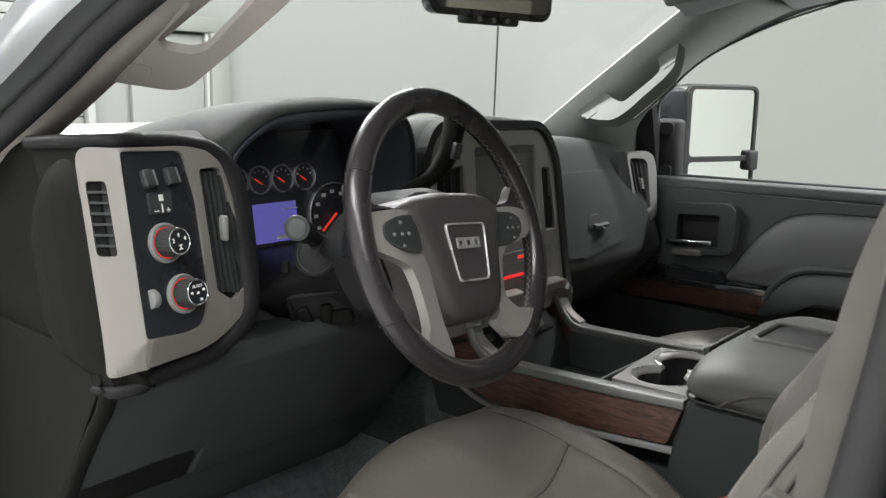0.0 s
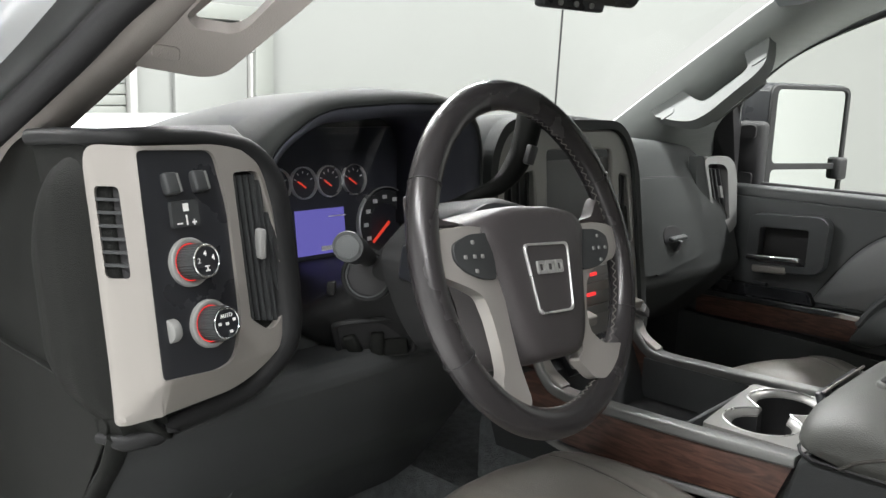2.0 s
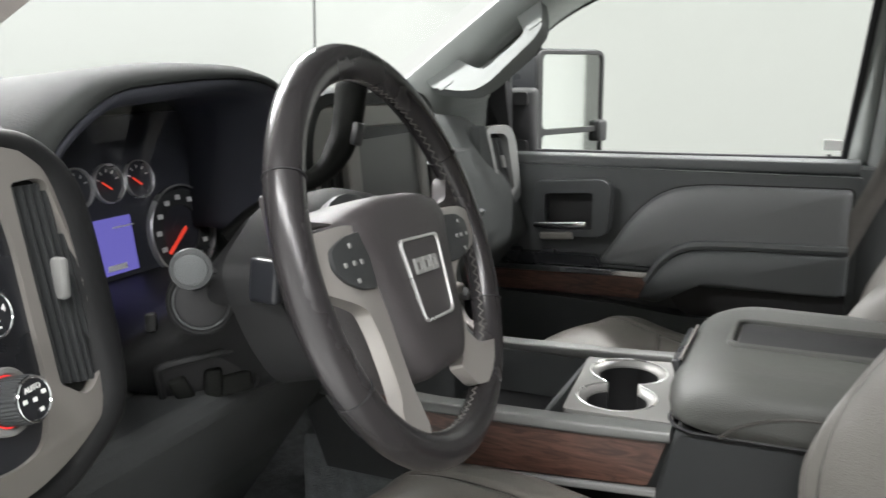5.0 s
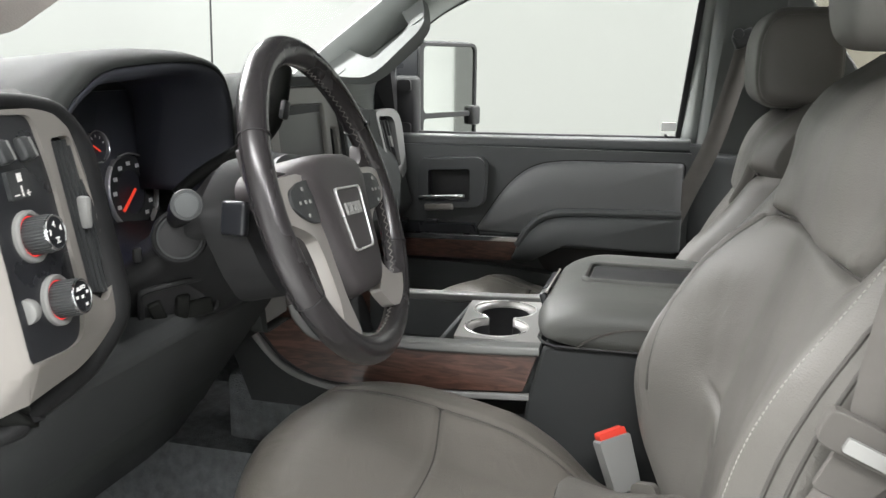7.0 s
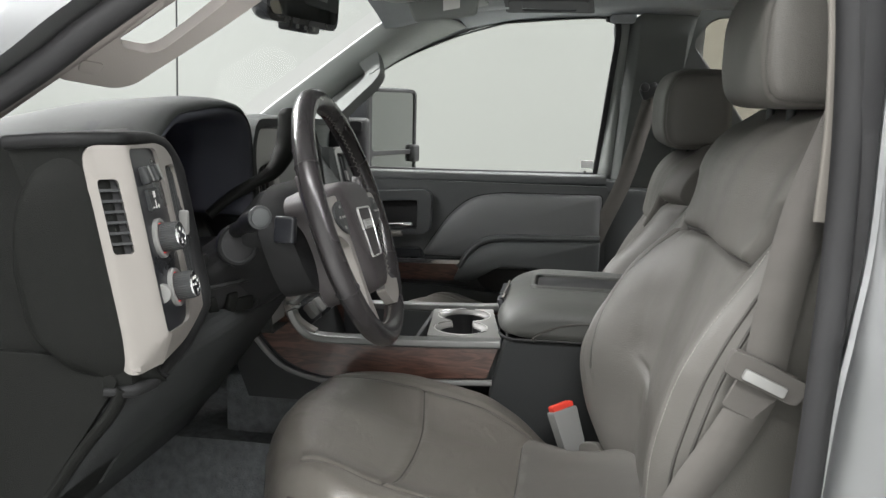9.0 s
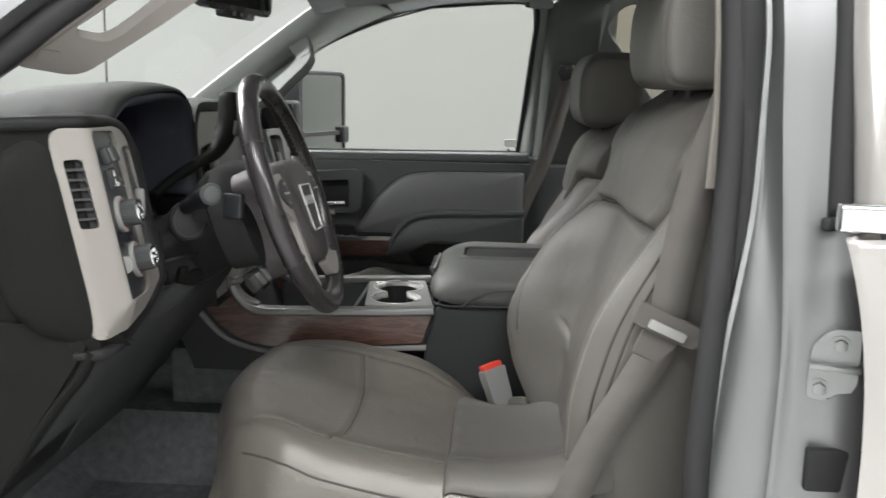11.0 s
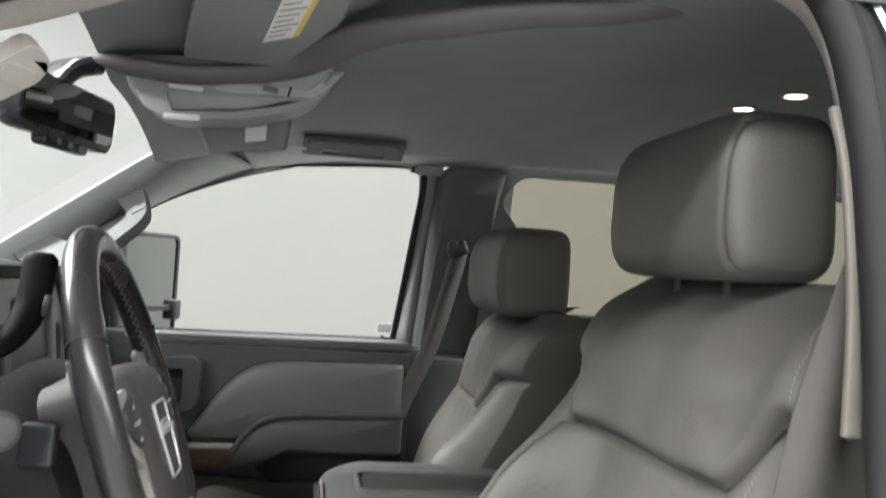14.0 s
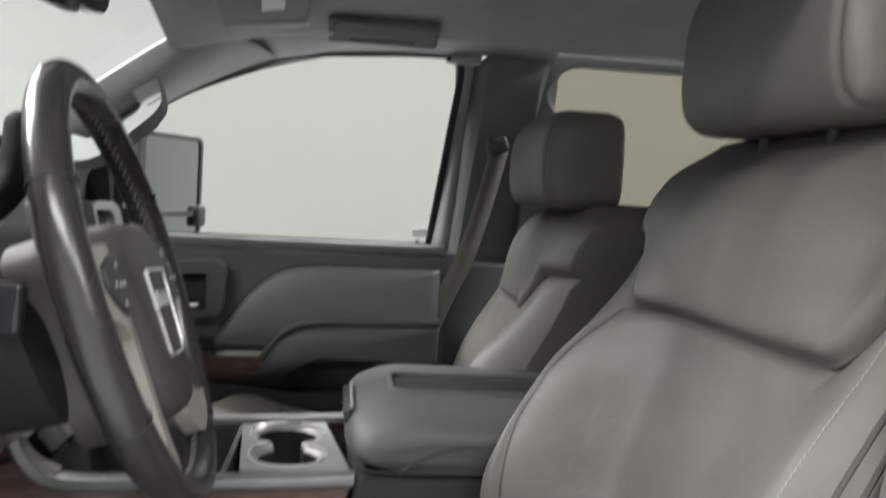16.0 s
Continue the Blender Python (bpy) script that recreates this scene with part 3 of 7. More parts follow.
def b_pillar():
    post = tagged(thing("b_pillar", "silver painted door pillar with striker and rubber seal", "pillar"), kind="structure")
    zs = [0.85, 1.10, 1.30, 1.40, 1.48, 1.58, 1.69, 1.80, 1.86]
    xs = {"rub": [-.760, -.752, -.735, -.712, -.695, -.683, -.672, -.645, -.625], "sil": [-.775, -.768, -.757, -.733, -.712, -.693, -.674, -.648, -.628],
          "cre": [-.785, -.777, -.762, -.748, -.735, -.716, -.696, -.668, -.648], "mid": [-.800, -.792, -.776, -.760, -.747, -.728, -.708, -.680, -.660], "end": [-.83, -.82, -.805, -.785, -.765, -.745, -.722, -.695, -.675]}
    ys = {"rub": [-.03, -.035, -.045, -.058, -.068, -.070, -.068, -.062, -.05], "sil": [-.045, -.050, -.064, -.083, -.098, -.105, -.109, -.100, -.085],
          "cre": [-.115, -.120, -.128, -.127, -.124, -.121, -.119, -.112, -.10], "mid": [-.150, -.150, -.152, -.158, -.164, -.166, -.168, -.165, -.16], "end": [-.205] * 9}
    def line(k, dx=0.0, dy=0.0):
        return [(x + dx, y + dy, z) for x, y, z in zip(xs[k], ys[k], zs)]
    def between(k0, k1, u, dx=0.0):
        return [(p[0] + (q[0] - p[0]) * u + dx, p[1] + (q[1] - p[1]) * u, p[2]) for p, q in zip(line(k0), line(k1))]
    hollow = [between("sil", "cre", u, 0.013 * math.sin(math.pi * u) ** 0.8) for u in (0.10, 0.2, 0.32, 0.46, 0.6, 0.74, 0.86, 0.95)]
    crown = [between("cre", "mid", u, -0.004 * math.sin(math.pi * u)) for u in (0.08, 0.25, 0.45, 0.65, 0.85)]
    skin("jamb_skin", [line("sil", 0.006, 0.004), line("sil", -0.003, 0.003), line("sil", -0.005, -0.001)] + hollow + [line("cre", -0.002)] + crown + [line("mid", -0.001), between("mid", "end", 0.35, 0.004), line("end")], M_PAINT, post, thick=0.002, smooth=50)
    # dark weatherstrip between the pillar and the rear door, above the belt line
    strip = [[q for q in between("mid", "end", u, dx) if q[2] > 1.47] for u, dx in ((0.10, 0.002), (0.14, -0.004), (0.36, -0.007), (0.62, -0.005), (0.75, 0.0))]
    skin("weatherstrip", strip, M_RUBBER, post, "black weatherstrip", thick=0.003)
    part("strip_end", box((0.012, 0.030, 0.016), pose(-0.757, -0.172, 1.474, 0, 0, 25), 0.005, 3), M_RUBBER, post)
    skin("rubber_lip", [line("rub", 0.02, -0.02), line("rub"), line("rub", -0.01, -0.012), line("sil", 0.004, 0.003), line("sil", 0.012, -0.02)], M_RUBBER, post, thick=0.004)
    # inner cover of the pillar
    skin("inner_cover", [line("rub", 0.02, -0.012), line("rub", 0.06, -0.06), line("end", 0.16, -0.06)], M_GREY, post, thick=0.006)
    part("cover_strip", sweep(smooth_path([(-0.676, -0.058, 1.50), (-0.668, -0.062, 1.60), (-0.655, -0.060, 1.70), (-0.64, -0.055, 1.76)], 6), rrect(0.008, 0.016, 0.003), up=(0, 1, 0)), M_STRIP, post)
    # striker: plate, loop and two bolts
    mm = basis((-0.785, -0.168, 1.335), (-0.35, -1.0, 0.0), (0, 0, 1))
    upper = rounded([(-0.016, -0.011), (-0.014, 0.008), (0.004, 0.028), (0.034, 0.030), (0.034, -0.011)], 0.006)
    lower = rounded([(-0.016, -0.015), (-0.016, -0.052), (0.006, -0.054), (0.012, -0.044), (0.034, -0.040), (0.034, -0.015)], 0.006)
    def lay(s, h, d):
        return mm @ Vector((s, h, d))
    for loop in (upper, lower):
        part("striker_plate", plate([loop], 0.005, lay), M_GALV, post, "silver striker plate", bevel=0.0015)
    part("striker_bar", box((0.052, 0.006, 0.016), mm @ pose(0.010, -0.013, 0.009), 0.002), M_GALV, post)
    for u, h in ((0.0135, 0.012), (-0.0036, -0.039)):
        part("bolt", cyl(0.0075, 0.009, mm @ pose(u, h, 0.004), n=6, r_edge=0.001), M_GALV, post)
        part("washer", cyl(0.0105, 0.003, mm @ pose(u, h, 0.004), n=24), M_GALV, post)
    part("latch_slot", box((0.014, 0.06, 0.05), pose(-0.80, -0.182, 1.205), 0.004), M_RUBBER, post)


def rear_door_driver():
    d = thing("rear_door", "closed silver rear door with a chrome belt moulding", "car door")
    zs = [0.75, 1.0, 1.2, 1.30, 1.38, 1.44, 1.475]
    lead = [(-.865, -.178), (-.875, -.173), (-.880, -.169), (-.878, -.167), (-.868, -.161), (-.862, -.149), (-.858, -.139)]
    rows = []
    for (x, y), z in zip(lead, zs):
        sk = {0.75: -.90, 1.0: -.925, 1.2: -.93, 1.30: -.922, 1.38: -.905, 1.44: -.880, 1.475: -.865}[z]
        rows.append([(x + 0.05, y - 0.05, z), (x + 0.01, y - 0.012, z), (x - 0.004, y - 0.006, z), (x - 0.010, y - 0.014, z), (sk + 0.004, y - 0.05, z), (sk, y - 0.15, z), (sk, y - 0.5, z), (sk, y - 1.0, z)])
    rows = [list(c) for c in zip(*[smooth_path([r[i] for r in rows], 4) for i in range(8)])]
    ob = link_mesh("skin", grid_mesh("skin", rows), M_DOORSKIN, d, smooth=45)
    s = ob.modifiers.new("solid", "SOLIDIFY")
    s.thickness = 0.01
    part("belt_moulding", sweep([(-0.846, -0.142, 1.494), (-0.850, -0.18, 1.494), (-0.852, -0.6, 1.496), (-0.852, -1.15, 1.50)], rounded([(-0.010, -0.014), (0.012, -0.014), (0.010, 0.014), (-0.008, 0.014)], 0.005), up=(0, 0, 1)), M_CHROME, d, "bright chrome moulding", bevel=0.001)
    # upper frame with privacy glass
    fr = [[(-0.742, -0.196, 1.49), (-0.722, -0.194, 1.58), (-0.690, -0.192, 1.69), (-0.665, -0.195, 1.80), (-0.65, -0.21, 1.87)],
          [(-0.780, -0.192, 1.49), (-0.760, -0.190, 1.58), (-0.725, -0.188, 1.69), (-0.700, -0.192, 1.80), (-0.685, -0.21, 1.87)],
          [(-0.800, -0.205, 1.49), (-0.780, -0.202, 1.58), (-0.745, -0.200, 1.69), (-0.720, -0.205, 1.80), (-0.70, -0.215, 1.875)],
          [(-0.806, -0.246, 1.49), (-0.788, -0.240, 1.58), (-0.752, -0.234, 1.69), (-0.727, -0.237, 1.80), (-0.706, -0.24, 1.86)],
          [(-0.796, -0.252, 1.49), (-0.778, -0.246, 1.58), (-0.742, -0.240, 1.69), (-0.717, -0.243, 1.80), (-0.70, -0.25, 1.86)]]
    skin("window_frame", fr, M_DOORSKIN, d, thick=0.008, smooth=50)
    part("frame_seal", sweep(smooth_path([(-0.745, -0.180, 1.44), (-0.731, -0.188, 1.49), (-0.706, -0.188, 1.58), (-0.676, -0.186, 1.69), (-0.65, -0.19, 1.80)], 6), rounded([(-0.012, -0.010), (0.012, -0.010), (0.012, 0.010), (-0.012, 0.010)], 0.006), up=(0, 1, 0)), M_RUBBER, d)
    part("top_rail", sweep([(-0.705, -0.22, 1.88), (-0.69, -0.6, 1.90), (-0.69, -1.15, 1.89)], rrect(0.03, 0.06, 0.01)), M_PAINT, d)
    pane = [[(-0.798, -0.245, 1.50), (-0.812, -1.10, 1.50)], [(-0.712, -0.236, 1.84), (-0.720, -1.0, 1.84)]]
    skin("pane", pane, M_PRIVACY, d, n=2, thick=0.004).visible_shadow = False
    part("inner_panel", box((0.05, 1.0, 0.7), pose(-0.80, -0.72, 1.12), 0.01), M_DARK, d)


driver_side()
b_pillar()
rear_door_driver()


# ---- passenger side ----
def passenger_side():
    # door and its window
    door = tagged(thing("door_2", "closed passenger door with grey leather and wood trim", "car door"), kind="structure")
    X = 0.765

    def lay(s, h, d):
        # s runs rearward from y = 0.90, h is the height, d into the cab; the top leans out
        return Vector((X + 0.10 * max(0.0, h - 1.36) - d, 0.90 - s, h))

    def pts(l):
        return [(0.90 - y, z) for y, z in l]

    part("door_body", box((0.10, 0.86, 0.66), pose(0.835, 0.50, 1.08), 0.012), M_DOOR, door)
    part("upper_panel", plate([rounded(pts([(0.90, 1.10), (0.105, 1.10), (0.105, 1.395), (0.90, 1.395)]), 0.006)], 0.02, lay, cuts=[0.2, 0.4, 0.6]), M_DOOR, door, "charcoal moulded door panel", bevel=0.004)
    sill = sweep([(0.805, 0.92, 1.405), (0.812, 0.5, 1.408), (0.815, 0.11, 1.412)], rounded([(-0.045, -0.016), (0.05, -0.016), (0.045, 0.010), (-0.030, 0.010)], 0.010))
    part("window_sill", sill, M_DOOR, door)
    part("sill_wiper", sweep([(0.862, 0.90, 1.412), (0.864, 0.5, 1.414), (0.866, 0.13, 1.418)], rrect(0.008, 0.014, 0.003)), M_RUBBER, door)
    # soft leather insert, padded
    ins = rounded(pts([(0.615, 1.185), (0.535, 1.305), (0.475, 1.355), (0.40, 1.368), (0.118, 1.372), (0.118, 1.20), (0.45, 1.185)]), [0.02, 0.05, 0.05, 0.05, 0.012, 0.012, 0.02], 6)
    part("leather_insert", puff(ins, 0.046, lay, roll=0.55), M_DOORLEATHER, door, "dark grey leather insert", smooth=60)
    part("insert_seam", sweep([lay(a, b, 0.018) for a, b in ins], circle(0.0028, 6), up=(1, 0, 0), closed=True), M_RUBBER, door)
    # arm rest
    arm = pts([(0.522, 1.122), (0.478, 1.195), (0.432, 1.232), (0.36, 1.243), (0.118, 1.250), (0.118, 1.165), (0.40, 1.163), (0.452, 1.145), (0.475, 1.116)])
    part("arm_rest", puff(rounded(arm, [0.015, 0.05, 0.05, 0.03, 0.01, 0.01, 0.02, 0.02, 0.015], 6), 0.080, lay, roll=0.65), M_DOOR, door, "dark grey padded arm rest", smooth=60)
    part("arm_rest_edge", sweep(smooth_path([lay(0.90 - y, z, 0.052) for y, z in ((0.50, 1.160), (0.470, 1.208), (0.432, 1.238), (0.36, 1.250), (0.12, 1.257))], 6), circle(0.010, 8), up=(1, 0, 0)), M_DOOR, door, "dark band above the arm rest")
    # Flat black plate for a hollow pocket; its shade is in the colour.
    part("pull_pocket", plate([rounded(pts([(0.462, 1.150), (0.40, 1.166), (0.118, 1.168), (0.118, 1.098), (0.43, 1.094)]), [0.03, 0.01, 0.01, 0.01, 0.03])], 0.040, lay), M_RUBBER, door, "black plate for the shaded pull pocket")
    part("lower_panel", plate([rounded(pts([(0.90, 0.80), (0.105, 0.80), (0.105, 1.096), (0.43, 1.094), (0.55, 1.105), (0.90, 1.115)]), 0.01)], 0.055, lay, cuts=[0.3, 0.5]), M_DOOR, door, bevel=0.006)
    # wood strip with a bright cap
    part("wood_strip", plate([rounded(pts([(0.86, 1.116), (0.515, 1.122), (0.498, 1.168), (0.86, 1.160)]), 0.006)], 0.052, lay, cuts=[0.2]), M_WOOD, door, "dark brown wood veneer strip", bevel=0.008, segments=3)
    part("bright_cap", plate([rounded(pts([(0.87, 1.162), (0.498, 1.170), (0.498, 1.181), (0.87, 1.174)]), 0.004)], 0.056, lay), M_CHROME, door, "bright trim line", bevel=0.003)
    part("switch_shelf", plate([rounded(pts([(0.86, 1.176), (0.60, 1.181), (0.615, 1.205), (0.86, 1.20)]), 0.006)], 0.044, lay), M_BLACK, door, bevel=0.004)
    for y in (0.80, 0.72):
        part("window_switch", box((0.018, 0.030, 0.010), pose(0.732, y, 1.206, 0, 10), 0.003), M_BLACK, door)
    # inner handle in its bezel
    part("handle_bezel", plate([rounded(pts([(0.752, 1.362), (0.600, 1.372), (0.582, 1.356), (0.586, 1.262), (0.602, 1.248), (0.738, 1.240), (0.755, 1.255)]), 0.014), rounded(pts([(0.728, 1.336), (0.622, 1.342), (0.622, 1.262), (0.728, 1.258)]), 0.008)], 0.050, lay), M_BEZEL, door, "dark satin handle bezel", bevel=0.020, segments=6)
    part("handle_cup", plate([rounded(pts([(0.732, 1.340), (0.618, 1.346), (0.618, 1.258), (0.732, 1.254)]), 0.008)], 0.020, lay), M_RUBBER, door)
    part("release_lever", box((0.014, 0.118, 0.014), pose(0.712, 0.692, 1.271, -4), 0.005, 3), M_CHROME, door, "satin chrome release lever")
    part("lock_lever", box((0.012, 0.075, 0.018), pose(0.718, 0.700, 1.245, -4), 0.005, 3), M_SILVER, door)
    # window frame and glass
    loop = [(0.872, 0.848, 1.415), (0.832, 0.852, 1.585), (0.812, 0.800, 1.648), (0.788, 0.70, 1.718), (0.772, 0.54, 1.785), (0.760, 0.40, 1.824), (0.756, 0.20, 1.838), (0.757, 0.125, 1.836), (0.764, 0.100, 1.812), (0.80, 0.112, 1.68), (0.868, 0.139, 1.42)]
    path = smooth_path(loop[:6], 6)[:-1] + smooth_path(loop[5:], 6)
    cut = len(path) - 20
    part("header_run", sweep(path[:cut + 1], rrect(0.005, 0.010, 0.002), up=(1, 0, 0.2)), M_DOOR, door)
    part("glass_run", sweep(path[cut:], rrect(0.015, 0.016, 0.003), up=(1, 0, 0.2)), M_RUBBER, door)
    rows = []
    for k in np.linspace(0, 1, 10):
        z = 1.40 + 0.45 * k
        x = 0.874 - 0.272 * (z - 1.42)
        rows.append([(x, y, z) for y in np.linspace(0.87 - 0.34 * max(0, (z - 1.6) / 0.25), 0.10, 8)])
    o = link_mesh("pane", grid_mesh("pane", rows), M_DOORGLASS, door)
    o.visible_shadow = False
    hd = [[(0.83, 0.87, 1.590), (0.812, 0.812, 1.652), (0.795, 0.715, 1.715), (0.778, 0.55, 1.792), (0.766, 0.40, 1.832), (0.762, 0.20, 1.846), (0.762, 0.12, 1.845)], [(0.79, 0.90, 1.59), (0.775, 0.84, 1.665), (0.750, 0.745, 1.748), (0.735, 0.57, 1.824), (0.724, 0.42, 1.860), (0.720, 0.20, 1.872), (0.720, 0.08, 1.870)]]
    skin("header", hd, M_LINER, door, thick=0.02)
    part("corner_fill", box((0.03, 0.07, 0.05), pose(0.755, 0.09, 1.850), 0.01), M_LINER, door)
    skin("rear_frame", [[(0.760, 0.112, 1.842), (0.80, 0.108, 1.69), (0.868, 0.132, 1.41)], [(0.752, 0.070, 1.842), (0.790, 0.078, 1.69), (0.850, 0.098, 1.38)]], M_TRIM_COOL, door, thick=0.012)
    part("sail_panel", loft([[(0.855, 0.97, 1.40), (0.845, 0.850, 1.40), (0.797, 0.858, 1.615), (0.785, 0.92, 1.60)], [(0.885, 0.97, 1.40), (0.875, 0.845, 1.40), (0.835, 0.853, 1.60), (0.82, 0.92, 1.60)]]), M_RUBBER, door, "black sail corner")
    part("lock_pin", cyl(0.004, 0.018, pose(0.845, 0.168, 1.412), n=12, r_edge=0.001), M_RUBBER, door)
    part("window_sticker", box((0.001, 0.034, 0.022), pose(0.858, 0.162, 1.447, 0, -15)), M_WHITE, door, "small white printed window sticker")

    # pillar cover with grab handle
    trim = tagged(thing("pillar_trim_passenger", "light grey plastic windscreen pillar trim", "trim"), kind="structure")
    g = [(0.64, 1.16, 1.49), (0.622, 1.08, 1.535), (0.62, 0.98, 1.61), (0.618, 0.85, 1.705), (0.616, 0.70, 1.812), (0.60, 0.62, 1.85)]
    m = [(0.70, 1.05, 1.47), (0.69, 0.97, 1.525), (0.685, 0.88, 1.60), (0.675, 0.77, 1.70), (0.665, 0.65, 1.79), (0.65, 0.56, 1.835)]
    d = [(0.83, 0.92, 1.44), (0.815, 0.885, 1.555), (0.80, 0.822, 1.630), (0.782, 0.730, 1.706), (0.765, 0.60, 1.775), (0.745, 0.50, 1.815)]
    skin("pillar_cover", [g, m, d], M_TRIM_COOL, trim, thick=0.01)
    top = [[(0.745, 0.50, 1.812), (0.745, 0.36, 1.838), (0.742, 0.2, 1.852), (0.742, 0.05, 1.852), (0.745, -0.1, 1.848)], [(0.67, 0.52, 1.84), (0.67, 0.36, 1.862), (0.668, 0.2, 1.872), (0.668, 0.05, 1.872), (0.67, -0.1, 1.868)], [(0.60, 0.55, 1.868), (0.60, 0.36, 1.885), (0.60, 0.2, 1.892), (0.60, 0.05, 1.892), (0.60, -0.1, 1.890)]]
    skin("rail_cover", top, M_LINER, trim, thick=0.01)
    skin("corner_cover", [[(0.58, 0.70, 1.842), (0.66, 0.665, 1.812), (0.775, 0.615, 1.778)], [(0.58, 0.60, 1.866), (0.67, 0.57, 1.842), (0.772, 0.54, 1.806)], [(0.58, 0.44, 1.885), (0.67, 0.44, 1.862), (0.762, 0.42, 1.836)]], M_LINER, trim, thick=0.008)
    grab = thing("pillar_grab_handle", "light grey grab handle on the passenger pillar", "grab handle")
    hm = basis((0.646, 0.971, 1.574), (0.126, -0.799, 0.588), (0.724, 0.480, 0.496))
    shape = [(-0.004, 0.004), (0.006, -0.036), (0.060, -0.110), (0.096, -0.150), (0.135, -0.158), (0.190, -0.143), (0.247, -0.130), (0.272, -0.112), (0.288, -0.060), (0.300, 0.020), (0.26, 0.045), (0.05, 0.035)]
    hole = [(0.072, 0.018), (0.235, 0.028), (0.236, -0.085), (0.220, -0.095), (0.132, -0.108), (0.112, -0.078)]
    part("grip", plate([rounded(shape, [0.01, 0.01, 0.02, 0.02, 0.02, 0.02, 0.02, 0.02, 0.02, 0.01, 0.01, 0.01], 5), rounded(hole, 0.012, 5)], 0.026, lambda u, v, d: hm @ Vector((u, v, d - 0.018))), M_TRIM_PAX, grab, "moulded pillar grip", bevel=0.007, segments=4)
    for u, v in ((0.040, -0.062), (0.262, -0.085)):
        part("end_cap", plate([rrect(0.034, 0.022, 0.006, 4, u, v)], 0.003, lambda a, b, d: hm @ Vector((a, b, d + 0.007))), M_TRIM_PAX, grab, bevel=0.001)
    part("grip_recess", plate([rounded([(0.05, 0.03), (0.25, 0.04), (0.245, -0.095), (0.12, -0.115)], 0.01)], 0.004, lambda u, v, d: hm @ Vector((u, v, d - 0.045))), M_TRIM_PAX, grab)

    # pillar behind the door and rear door window
    bp = tagged(thing("b_pillar_passenger", "grey trimmed pillar behind the passenger door", "pillar"), kind="structure")
    l1 = [(0.862, 0.112, 1.38), (0.828, 0.098, 1.55), (0.790, 0.080, 1.70), (0.758, 0.070, 1.83)]
    l2 = [(0.835, 0.075, 1.38), (0.800, 0.062, 1.55), (0.765, 0.048, 1.70), (0.735, 0.040, 1.85)]
    l3 = [(0.835, -0.05, 1.38), (0.800, -0.06, 1.55), (0.765, -0.07, 1.70), (0.735, -0.08, 1.87)]
    l4 = [(0.87, -0.12, 1.38), (0.84, -0.125, 1.55), (0.80, -0.12, 1.70), (0.76, -0.12, 1.86)]
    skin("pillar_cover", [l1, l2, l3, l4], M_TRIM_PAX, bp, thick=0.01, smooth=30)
    part("lower_cover", box((0.08, 0.26, 0.58), pose(0.82, -0.01, 1.10), 0.02), M_DOOR, bp)
    # rear quarter with the tinted window
    rq = tagged(thing("rear_side_passenger", "dark rear side panel with tinted privacy window", "wall"), kind="structure")
    X2 = 0.80
    win = rounded([(-0.093, 1.775), (-0.135, 1.842), (-1.05, 1.845), (-1.12, 1.44), (-0.32, 1.43), (-0.28, 1.52), (-0.14, 1.715)], [0.02, 0.04, 0.05, 0.05, 0.03, 0.05, 0.03], 5)
    def lay2(s, h, d):
        return Vector((X2 - 0.10 * (h - 1.6) - d, s, h))
    part("side_panel", plate([[(-0.06, 1.36), (-1.28, 1.36), (-1.28, 1.90), (-0.06, 1.90)], win], 0.03, lay2), M_TRIM_PAX, rq, bevel=0.004)
    part("pane", plate([[(-0.08, 1.42), (-1.14, 1.42), (-1.14, 1.86), (-0.08, 1.86)]], 0.004, lambda s, h, d: lay2(s, h, d - 0.012)), M_PRIVACY, rq).visible_shadow = False
    part("lower_trim", box((0.06, 1.2, 0.6), pose(0.83, -0.68, 1.08), 0.015), M_DOOR, rq)


passenger_side()


# ---- dashboard ----
dash = thing("dashboard", "dark grey moulded dashboard with silver framed panels", "dashboard")


